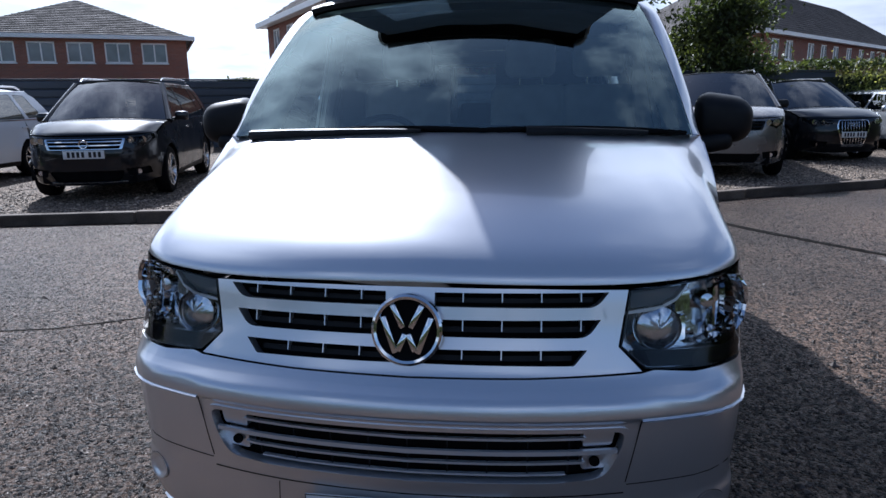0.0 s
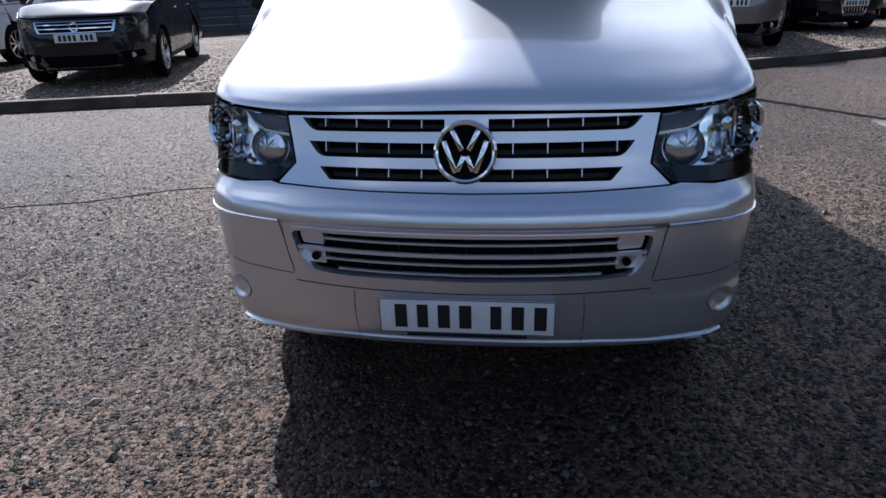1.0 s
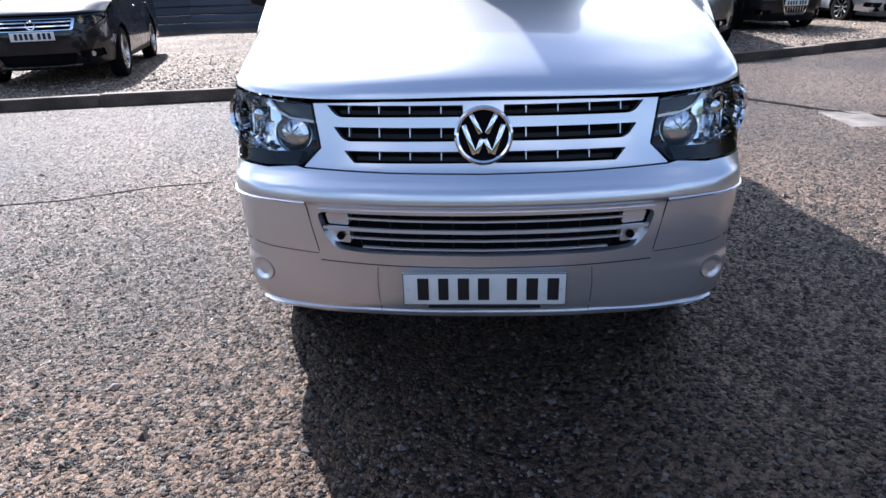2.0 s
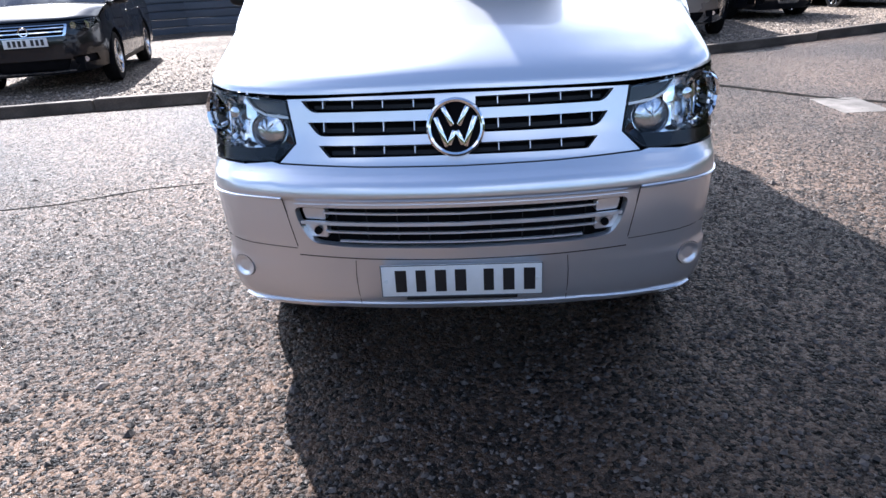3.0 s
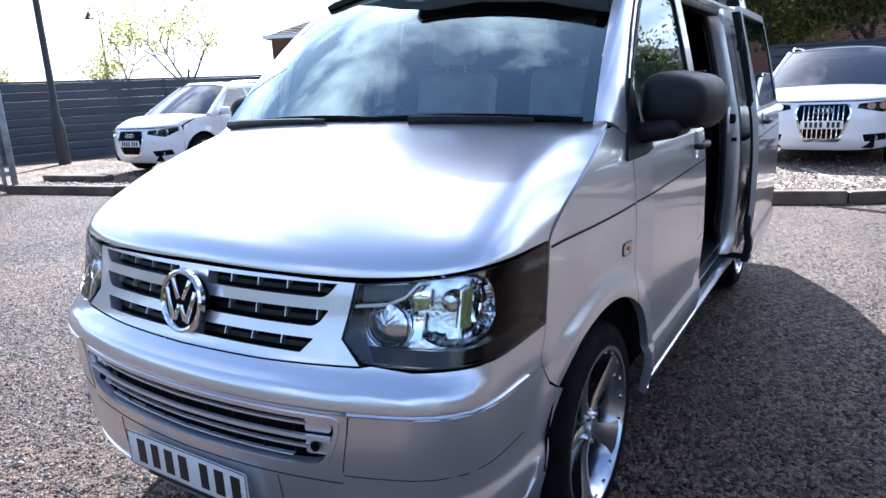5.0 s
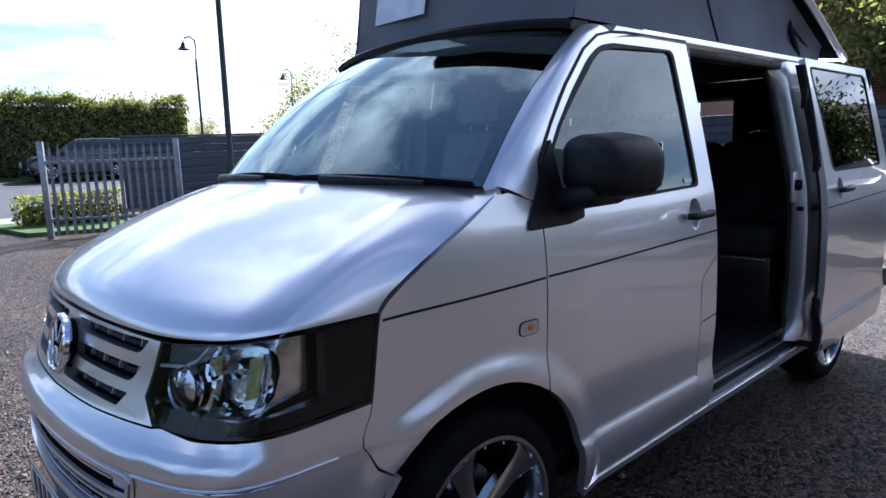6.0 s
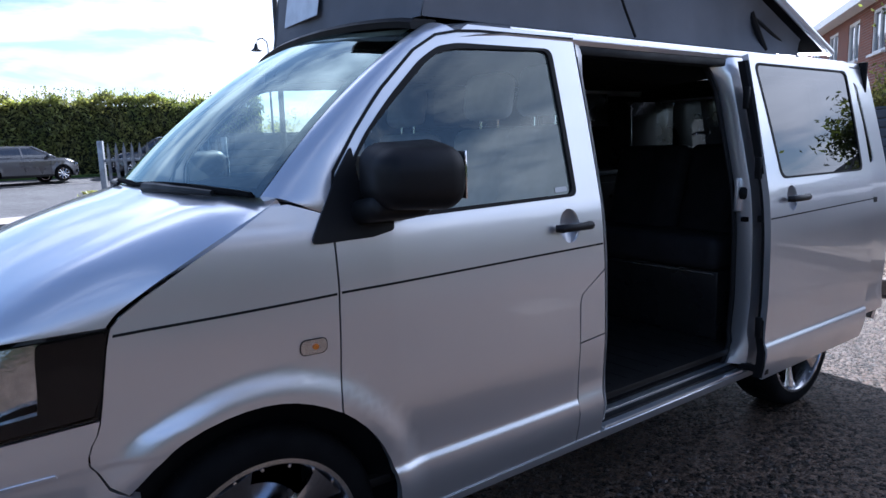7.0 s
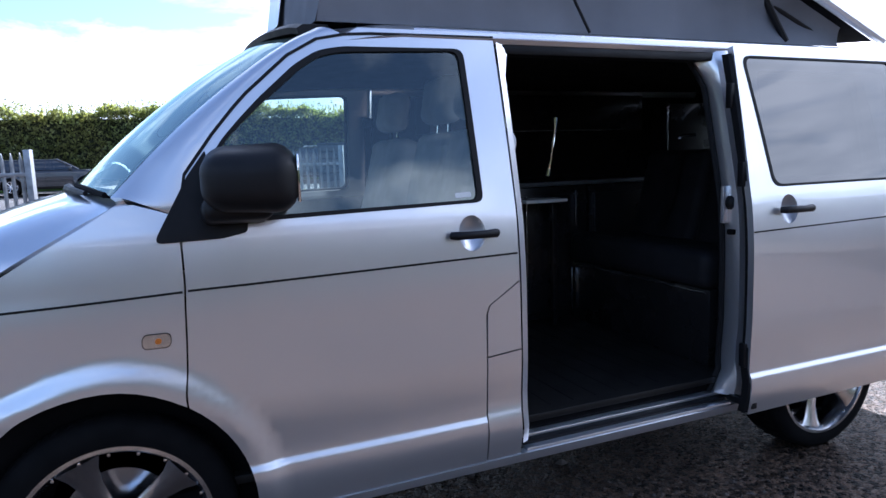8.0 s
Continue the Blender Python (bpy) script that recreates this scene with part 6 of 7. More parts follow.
            add_lathe(bm, [(0.050, -0.01), (0.044, 0.012), (0.02, 0.03), (0.0005, 0.03)], 20, "Y", (q.x, q.y + 0.03, q.z))
            part("reflector", bm, CHROME, lamp)
        q = C(sd * sx(0.64), 0.39)
        bm = bmesh.new()
        add_lathe(bm, [(0.034, -0.004), (0.032, 0.014), (0.0005, 0.02)], 18, "Y", (q.x, q.y + 0.022, q.z))
        part("fog_lamp", bm, CHROME, fascia)
    pl = bare("number_plate", car)
    pz = 0.575 if grille == "upright" else hf - 0.235 if not tall else hf - 0.22
    py = C(0, pz).y - 0.012
    box("plate_face", (0.52, 0.008, 0.11), (0, py, pz), PLATE_WHITE, pl, bevel=0.002)
    for x in (-0.19, -0.13, -0.07, -0.01, 0.08, 0.14, 0.20):
        box("plate_bar", (0.036, 0.003, 0.075), (x, py - 0.005, pz), PLATE_BLACK, pl, bevel=0)
    # flanks
    a_f, a_r = arch(yf, r, ar, 0.27, 14), arch(yr, r, ar, 0.27, 14)
    yd1, yd2, yd3 = yf + ar + 0.10, (yf + yr) / 2 + 0.12, yr - 0.10
    for sd in (1, -1):
        rs = lambda pts: [(sd * sy(y), z) for y, z in pts]
        top0 = belt - 0.015
        P("front_wing", rs([(yd1 - 0.004, 0.27), (yd1 - 0.004, top0), (hry + 0.06, top0), (hry - 0.3, (hf + top0) / 2 + 0.07), (ye + 0.02, hf + 0.035), (ye + 0.024, hf - 0.06), (ye + 0.014, 0.5), (a_f[-1][0], 0.27)][:7]
                         + [p for p in a_f[::-1] if p[1] > 0.28 or p[0] > yf]), paint)
        door_a = bare("front_door", car)
        P("door_skin", rs([(yd1 + 0.004, 0.30), (yd1 + 0.004, top0), (yd2 - 0.004, top0), (yd2 - 0.004, 0.30)]), paint, door_a)
        door_b = bare("rear_door", car)
        cutr = [p for p in a_r if p[0] < yd3 - 0.004]
        P("door_skin", rs([(yd2 + 0.004, 0.30), (yd2 + 0.004, top0), (yd3 - 0.004, top0), (yd3 - 0.004, cutr[0][1])] + cutr + [(cutr[-1][0] - 0.01, 0.30)]), paint, door_b)
        P("rear_wing", rs([(yd3 + 0.004, top0), (L - 0.12, top0), (L - 0.05, 0.7), (L - 0.10, 0.30), (a_r[0][0] + 0.01, 0.30)] + [p for p in a_r if p[0] > yd3 + 0.004]), paint)
        P("sill_trim", rs([(a_f[0][0], 0.22), (a_r[-1][0], 0.22), (a_r[-1][0], 0.295), (a_f[0][0], 0.295)]), trim or BLACK_PLASTIC, lift=0.006)
        for dr, y in ((door_a, yd2 - 0.14), (door_b, yd3 - 0.06)):
            q = C(sd * sy(y), belt - 0.13)
            box("door_handle", (0.03, 0.16, 0.028), (q.x + sd * 0.012, q.y, q.z), paint, dr, bevel=0.009)
        # greenhouse side
        gz0, gz1 = belt - 0.01, H - 0.06
        g_out = [(hry + 0.10, gz0), (wty - 0.02, gz1), (rend, gz1), (L - 0.42, gz1 - 0.10), (L - 0.14, gz0)]
        w1 = rounded([(hry + 0.34, gz0 + 0.03), (wty + 0.0, gz1 - 0.06), (yd2 - 0.05, gz1 - 0.045), (yd2 - 0.03, gz0 + 0.03)], 0.03)
        w2 = rounded([(yd2 + 0.03, gz0 + 0.03), (yd2 + 0.01, gz1 - 0.045), (yd3 - 0.06, gz1 - 0.055), (yd3 + 0.04, gz0 + 0.03)], 0.03)
        w3 = rounded([(yd3 + 0.13, gz0 + 0.04), (yd3 + 0.02, gz1 - 0.06), (rend - 0.05, gz1 - 0.07), (L - 0.45, gz0 + 0.05)], 0.03)
        P("window_frame", rs(g_out), paint, holes=[rs(w1), rs(w2), rs(w3)])
        for wi in (w1, w2, w3):
            P("side_glass", rs(wi), CAR_GLASS, depth=0, lift=-0.005)
        P("window_trim", rs([(hry + 0.34, gz0 + 0.005), (L - 0.3, gz0 + 0.005), (L - 0.3, gz0 + 0.02), (hry + 0.34, gz0 + 0.02)]), CHROME if rails else SEAL, lift=0.006)
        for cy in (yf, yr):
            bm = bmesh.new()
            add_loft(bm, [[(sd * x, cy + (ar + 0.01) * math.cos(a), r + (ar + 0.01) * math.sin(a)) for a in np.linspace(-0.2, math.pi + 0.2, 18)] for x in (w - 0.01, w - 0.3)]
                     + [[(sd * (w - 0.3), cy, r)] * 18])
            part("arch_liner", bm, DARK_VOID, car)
            car_wheel(car, sd * (w - 0.10), cy, r)
        mir = bare("door_mirror", car)
        q = C(sd * sy(hry + 0.36), belt + 0.06)
        bm = bmesh.new()
        add_box(bm, (0.20, 0.12, 0.14), (q.x + sd * 0.14, q.y, q.z), bevel=0.045, seg=3)
        part("mirror_shell", bm, mirror or paint, mir)
        bm = bmesh.new()
        add_tube(bm, [(q.x - sd * 0.01, q.y, q.z - 0.05), (q.x + sd * 0.10, q.y, q.z - 0.03)], 0.025, 8)
        part("mirror_arm", bm, BLACK_PLASTIC, mir)
        if rails:
            bm = bmesh.new()
            xr = w - 0.30
            add_tube(bm, [(sd * xr, wty + 0.10, H - 0.02), (sd * xr, wty + 0.22, H + 0.025), (sd * xr, (wty + rend) / 2, H + 0.035), (sd * xr, rend - 0.12, H + 0.02), (sd * xr, rend, H - 0.025)], 0.016, 8)
            part("roof_rail", bm, ALLOY, car)
    # bonnet, windscreen, roof, tail
    sc2 = sy(ye - 0.03)
    edge = along([C(sy(y), z) for y, z in ((ye - 0.03, hf + 0.035), (hry - 0.3, (hf + belt) / 2 + 0.065), (hry + 0.05, belt))])
    nz = curve([(0, hf + 0.004), (0.4, hf + 0.004), (0.66, hf + 0.012), (0.95, hf + 0.035)])
    cf = lambda u: C((2 * u - 1) * sc2, nz(abs(C((2 * u - 1) * sc2, hf).x)))
    ew = edge(1)
    gb = lambda u: Vector(((2 * u - 1) * ew.x, ew.y - 0.16 * (1 - (2 * u - 1) ** 2), ew.z + 0.05 * (1 - (2 * u - 1) ** 2)))
    B = coons(cf, gb, lambda v: mirror_pt(edge(v)), edge, lambda u, v: 0.10 * math.sqrt(max(v, 0)) * (1 - v) * (1 - (2 * u - 1) ** 4))
    panel("bonnet", [(0.004, 0.004), (0.996, 0.004), (0.996, 0.996), (0.004, 0.996)], B, paint, car, grid=0.07, depth=0.012, core=(0, 0.8, 0.2))
    tw_x = C.half(H - 0.07) - 0.01

    def scr(u, v):
        a = gb(u)
        k = 1 - (2 * u - 1) ** 2
        b = Vector(((2 * u - 1) * tw_x, wty - 0.10 * k, H - 0.065 + 0.05 * k))
        p = a.lerp(b, v)
        p.z += 0.08 * v * (1 - v)
        return p
    panel("windscreen", [(0.02, 0.01), (0.98, 0.01), (0.98, 0.99), (0.02, 0.99)], scr, CAR_GLASS, car, grid=0.14, depth=0, core=(0, 2.4, 0.4))
    for sd in (1, -1):
        bm = bmesh.new()
        add_tube(bm, [scr(1 if sd > 0 else 0, t) + Vector((0, 0.02, -0.01)) for t in (0, 0.33, 0.66, 1)], [0.05, 0.042, 0.04, 0.05], 8)
        part("a_pillar", bm, paint, car)
    rf = lambda u, v: Vector((tw_x * 1.02 * u, v - 0.10 * (1 - u * u) * (1 - step(wty, wty + 0.6, v)), H - 0.065 + 0.065 * (1 - abs(u) ** 3) - 0.10 * step(rend - 0.3, L - 0.3, v) ** 2))
    panel("roof", [(-1, wty), (1, wty), (1, rend + 0.12), (-1, rend + 0.12)], rf, paint, car, grid=0.2, depth=0.02, core=(0, 2.4, 0.4))
    tl = lambda u, z: Vector((C.half(z) * u, L - 0.04 - 0.10 * abs(u) ** 3 - 0.42 * step(belt - 0.05, H, z), z))
    tg = rounded([(-0.78, belt + 0.05), (0.78, belt + 0.05), (0.8, H - 0.14), (-0.8, H - 0.14)], 0.05)
    panel("tailgate", [(-1, 0.28), (1, 0.28), (1, H - 0.05), (-1, H - 0.05)], tl, paint, car, [tg], grid=0.2, depth=0.02, core=(0, 2.4, 0.6))
    panel("rear_glass", tg, tl, CAR_GLASS, car, grid=0.3, depth=0, lift=-0.004, core=(0, 2.4, 0.6))
    for sd in (1, -1):
        panel("tail_lamp", [(sd * 0.70, belt - 0.16), (sd * 0.99, belt - 0.16), (sd * 0.99, belt - 0.02), (sd * 0.74, belt - 0.02)], tl, LAMP_RED, car, grid=0.3, depth=0.01, lift=0.004, core=(0, 2.4, 0.6))
    box("underbody", (w * 1.6, L - 0.9, 0.12), (0, L * 0.5, 0.30), DARK_VOID, car, bevel=0.02)
    box("bumper_beam", (w * 1.35, 0.10, 0.18), (0, 0.17, 0.34), DARK_VOID, car, bevel=0.02)
    # solid dark block in place of a shaded cabin interior
    box("cabin_shade_block", (w * 1.3, 1.9, 0.55), (0, (hry + rend) / 2 + 0.2, 0.72), LINING, car, bevel=0.05)
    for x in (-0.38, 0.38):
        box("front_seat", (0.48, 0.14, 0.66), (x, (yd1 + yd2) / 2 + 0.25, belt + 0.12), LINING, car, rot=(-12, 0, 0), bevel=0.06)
    return car


parked_car("estate_car", "white compact off-roader parked on gravel", WHITE_PAINT, pose(-9.65, 6.15, PZ, 0, 0, 4), L=4.38, w=0.91, H=1.59, grille="upright", dark_grille=True)
parked_car("estate_car", "black off-roader with roof rails parked on gravel", BLACK_PAINT, pose(-5.72, 6.66, PZ, 0, 0, 17), L=4.43, w=0.905, H=1.66, hf=0.88, belt=1.05, hr=1.08, grille="bars")
parked_car("estate_car", "white off-roader with chrome upright grille on gravel", WHITE_PAINT, pose(1.10, 9.6, PZ, 0, 0, -2), L=4.63, w=0.945, H=1.65, hf=0.88, belt=1.05, grille="upright", r=0.36)
parked_car("estate_car", "grey-brown off-roader with black trim on gravel", GREY_PAINT, pose(3.30, 9.5, PZ, 0, 0, -6), L=4.59, w=0.935, H=1.72, hf=0.95, belt=1.10, grille="mesh", r=0.37, trim=BLACK_PLASTIC, mirror=BLACK_PLASTIC, tall=True)
parked_car("estate_car", "black off-roader with bright alloy wheels on gravel", BLACK_PAINT, pose(6.46, 12.6, PZ - 0.05, 0, 0, 14), L=4.63, w=0.945, H=1.65, hf=0.88, belt=1.05, grille="upright", r=0.36)
parked_car("hatchback", "pale silver hatchback parked on gravel", PALE_PAINT, pose(9.6, 14.3, PZ - 0.05, 0, 0, 12), L=4.29, w=0.89, H=1.44, hf=0.74, belt=0.94, grille="bars", rails=False, r=0.32)
parked_car("hatchback", "grey hatchback parked on the road", STEEL_PAINT, pose(-28.9, 4.1, 0.60, 0, 2, 200), L=4.1, w=0.87, H=1.46, hf=0.74, belt=0.94, grille="bars", rails=False, r=0.31, group="cars on the road")
parked_car("estate_car", "dark off-roader parked on the road by the hedge", DARK_PAINT, pose(-29.2, 5.4, 0.62, 0, -2, 0), L=4.5, w=0.9, H=1.65, hf=0.88, belt=1.05, grille="bars", group="cars on the road")
parked_car("saloon_car", "dark saloon car standing on the road", DARK_PAINT, pose(-28.8, -1.05, 0.595, 0, 2, 186), L=4.7, w=0.9, H=1.45, hf=0.74, belt=0.95, grille="bars", rails=False, r=0.32, group="cars on the road")

# ---- fences, gate, posts ----
FENCE = material("slate_blue_steel", (0.055, 0.066, 0.085), 0.55, 0.2, vary=0.25, scale=1.2, random_tone=0.12, bump=0.15, bscale=30)
GALV = material("galvanised_steel", (0.27, 0.285, 0.305), 0.45, 0.7, vary=0.25, scale=7, random_tone=0.1)
POST_BLACK = material("black_post_paint", (0.015, 0.016, 0.018), 0.45, vary=0.2)
FLINE = [(-16.4, 5.4), (-15.9, 8.2), (-13.6, 13.2), (-8.0, 17.2), (0.0, 17.0), (3.5, 16.2), (8.0, 17.6)]
slat = bmesh.new()
add_loft(slat, [[(x, y, z) for y, z in ((0, 0.0), (-0.02, 0.012), (-0.03, 0.04), (-0.03, 0.17), (-0.015, 0.20), (0, 0.21), (0.012, 0.21), (0.012, 0.0))] for x in (0, 1)], closed=True, caps=True)
slat_me = bpy.data.meshes.new("slat")
slat.to_mesh(slat_me)
slat.free()
slat_me.materials.append(FENCE)
for (x0, y0), (x1, y1) in zip(FLINE, FLINE[1:]):
    ln = math.hypot(x1 - x0, y1 - y0)
    a = math.degrees(math.atan2(y1 - y0, x1 - x0))
    run = thing("steel_fence", "slate blue horizontal corrugated steel fence", "fence", pose(x0, y0, 0.05, 0, 0, a), "runs of steel fence")
    k = max(1, round(ln / 3.0))
    for i in range(k):
        for j in range(9):
            ob = new("slat", slat_me)
            ob.parent = run
            ob.matrix_basis = pose(ln * i / k + 0.02, 0, 0.05 + j * 0.212) @ Matrix.Diagonal((ln / k - 0.02, 1, 1, 1))
        box("fence_post", (0.08, 0.08, 2.0), (ln * i / k, 0.06, 1.0), FENCE, run, bevel=0.006)
    box("top_rail", (ln, 0.06, 0.05), (ln / 2, 0, 1.985), FENCE, run, bevel=0.006)

pale = bmesh.new()
add_loft(pale, [[(-0.032 * k, -0.008 * k, z), (-0.012 * k, 0.012, z), (0.012 * k, 0.012, z), (0.032 * k, -0.008 * k, z)] for z, k in ((0.06, 1), (1.62, 1), (1.70, 0.55), (1.76, 0.12))])
pale_me = bpy.data.meshes.new("pale")
pale.to_mesh(pale_me)
pale.free()
pale_me.materials.append(GALV)
for x0, y0, x1, y1 in ((-11.85, 2.55, -10.82, 4.64), (-9.0, -0.78, -10.2, -4.0)):
    ln = math.hypot(x1 - x0, y1 - y0)
    gate = thing("palisade_gate", "galvanised steel palisade gate standing open", "gate", pose(x0, y0, 0.02, 0, 0, math.degrees(math.atan2(y1 - y0, x1 - x0))), "palisade gates")
    k = round(ln / 0.145)
    for i in range(1, k):
        ob = new("pale", pale_me)
        ob.parent = gate
        ob.matrix_basis = pose(ln * i / k, -0.03, 0.0)
    for z in (0.35, 1.42):
        box("gate_rail", (ln, 0.045, 0.06), (ln / 2, 0, z), GALV, gate, bevel=0.004)
    for x in (0, ln):
        box("gate_post", (0.10, 0.10, 1.80), (x, 0, 0.90), GALV, gate, bevel=0.006)

mast = thing("pole", "tall black steel pole with thicker base", "pole", pose(-13.89, 7.18, PZ - 0.02, 0, 0.5, 0))
bm = bmesh.new()
add_lathe(bm, [(0.13, 0.0), (0.13, 0.9), (0.10, 1.0), (0.075, 1.1), (0.06, 8.5), (0.0005, 8.52)], 16, "Z")
part("shaft", bm, POST_BLACK, mast)
for px, py, hh in ((-26.9, 12.1, 6.5), (-31.5, 19.5, 6.0)):
    st_l = thing("street_lamp", "black street lamp with swan neck and bell shade", "street lamp", pose(px, py, 0.05), "street lamps")
    bm = bmesh.new()
    add_lathe(bm, [(0.10, 0.0), (0.10, 1.0), (0.06, 1.1), (0.045, hh - 0.9)], 12, "Z")
    part("shaft", bm, POST_BLACK, st_l)
    bm = bmesh.new()
    add_tube(bm, [(0.0, 0.0, hh - 0.95), (0.0, 0.04, hh - 0.4), (0, 0.0, hh - 0.1), (0, -0.2, hh + 0.05), (0, -0.42, hh - 0.02), (0, -0.5, hh - 0.2)], 0.03, 8)
    part("neck", bm, POST_BLACK, st_l)
    bm = bmesh.new()
    add_lathe(bm, [(0.03, hh - 0.18), (0.08, hh - 0.25), (0.13, hh - 0.40), (0.26, hh - 0.52), (0.24, hh - 0.53), (0.10, hh - 0.40)], 20, "Z", (0, -0.5, 0))
    part("shade", bm, POST_BLACK, st_l)

# ---- hedges and trees ----
def leaf_material(name, c1, c2, thin=0.45):
    m = material(name, c1, 0.55, vary=0.3, scale=0.8, colour2=c2, rvary=0.1)
    isle(m)
    n, l = m.node_tree.nodes, m.node_tree.links     # thin blades let light through
    p, out = n["Principled BSDF"], n["Material Output"]
    thru, mix = n.new("ShaderNodeBsdfTranslucent"), n.new("ShaderNodeMixShader")
    mix.inputs[0].default_value = thin
    gain = n.new("ShaderNodeVectorMath")
    gain.operation, gain.inputs[1].default_value = "MULTIPLY", (2.2, 2.2, 1.2)
    l.new(p.inputs["Base Color"].links[0].from_socket, gain.inputs[0])
    l.new(gain.outputs[0], thru.inputs["Color"])
    l.new(p.outputs[0], mix.inputs[1])
    l.new(thru.outputs[0], mix.inputs[2])
    l.new(mix.outputs[0], out.inputs["Surface"])
    return m


LEAF = leaf_material("hedge_leaf", (0.095, 0.12, 0.042), (0.15, 0.15, 0.058))
LEAF2 = leaf_material("tree_leaf", (0.030, 0.045, 0.015), (0.065, 0.075, 0.024), 0.3)
LEAF3 = leaf_material("pale_leaf", (0.13, 0.15, 0.05), (0.20, 0.17, 0.07))
BARK = material("bark", (0.07, 0.055, 0.045), 0.9, vary=0.3, scale=8, bump=0.6, bscale=40)
# much darker than the leaves: the shade inside a hedge as a colour
HEDGE_SHADE = material("hedge_shade", (0.018, 0.022, 0.010), 0.95, vary=0.3, scale=3)


def leaves(name, centres, size, mat, seed=0, up=0.2):
    """Leaf blades, folded along the midrib, at the given places."""
    rgl = np.random.RandomState(seed)
    c = np.asarray(centres, float)
    m = len(c)
    d = rgl.normal(0, 1, (m, 3))
    d[:, 2] += up
    d /= np.linalg.norm(d, axis=1)[:, None]
    q = rgl.normal(0, 1, (m, 3))
    s = np.cross(d, q)
    s /= np.linalg.norm(s, axis=1)[:, None] + 1e-9
    nrm = np.cross(s, d)
    k = size * rgl.uniform(0.6, 1.4, (m, 1))
    a, b = c - d * k, c + d * k
    e1, e2 = c + s * k * 0.45 + nrm * k * 0.15, c - s * k * 0.45 + nrm * k * 0.15
    v = np.stack([a, e1, b, e2], 1).reshape(-1, 3)
    i = 4 * np.arange(m)[:, None]
    f = np.concatenate([i + np.array([[0, 1, 2]]), i + np.array([[0, 2, 3]])])
    me = bpy.data.meshes.new(name)
    me.from_pydata(v.tolist(), [], f.tolist())
    me.materials.append(mat)
    return me


def hedge(name, x0, y0, x1, y1, height, depth, count, mat, label, leaf=0.10, seed=1, spikes=0):
    rh = np.random.RandomState(seed)
    ln = math.hypot(x1 - x0, y1 - y0)
    dx, dy = (x1 - x0) / ln, (y1 - y0) / ln
    h = thing(name, label, "hedge")
    u = rh.uniform(0, ln, count)
    side = rh.uniform(0, 1, count)
    prof = lambda u: height * (1 + 0.04 * np.sin(u * 0.9 + seed) + 0.025 * np.sin(u * 2.7) + 0.02 * np.sin(u * 6.1))
    z = np.where(side < 0.62, rh.uniform(0.05, 1, count) ** 0.8, 1.0 + rh.normal(0, 0.02, count)) * prof(u)
    off = np.where(side < 0.62, -depth / 2 + rh.exponential(0.16, count) - 0.12 + 0.10 * np.sin(u * 1.7 + z * 2.3) + 0.09 * np.sin(u * 7.3 + z * 3.1) * np.sin(z * 8.7 - u * 2.1), rh.uniform(-depth / 2, depth / 2, count))
    pts = np.stack([x0 + u * dx - off * dy * -1, y0 + u * dy + off * dx * -1, z], 1)
    ob = new("foliage", leaves("foliage", pts, leaf, mat, seed, 0.3))
    ob.parent = h
    if spikes:
        us = rh.uniform(0, ln, spikes)
        cs = []
        for uu in us:
            hh = rh.uniform(0.15, 0.65)
            o = rh.uniform(-depth / 2, depth / 2)
            for k in range(9):
                t = k / 8
                cs.append((x0 + uu * dx + o * dy + rh.normal(0, 0.02), y0 + uu * dy - o * dx + rh.normal(0, 0.03), height - 0.25 + (hh + 0.25) * t))
        ob = new("shoot_growth", leaves("shoot_growth", cs, leaf * 0.8, mat, seed + 7, 1.2))
        ob.parent = h
    # solid dark block in place of the shaded depth between the leaves
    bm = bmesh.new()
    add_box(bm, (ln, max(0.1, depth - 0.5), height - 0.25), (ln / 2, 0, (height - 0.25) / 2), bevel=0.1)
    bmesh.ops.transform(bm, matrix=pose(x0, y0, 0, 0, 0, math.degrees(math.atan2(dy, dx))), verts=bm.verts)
    part("shade_core", bm, HEDGE_SHADE, h)
    return h


hedge("hedge", -32.6, 13.6, -32.6, -24, 4.15, 1.6, 54000, LEAF, "tall clipped green hedge across the road", 0.095, 2, 900)
hedge("low_hedge", -13.6, 4.4, -14.6, 2.6, 0.75, 0.7, 2500, LEAF3, "low pale green shrub hedge behind the gate", 0.05, 3)
hedge("hedge", 4.5, 17.0, 22, 22.0, 2.15, 1.4, 26000, LEAF2, "dark hedge behind the parked cars", 0.065, 4, 60)
hedge("hedge", -12, 31, -45, 34, 2.3, 1.2, 8000, LEAF2, "dark hedge in front of a brick house", 0.12, 6)


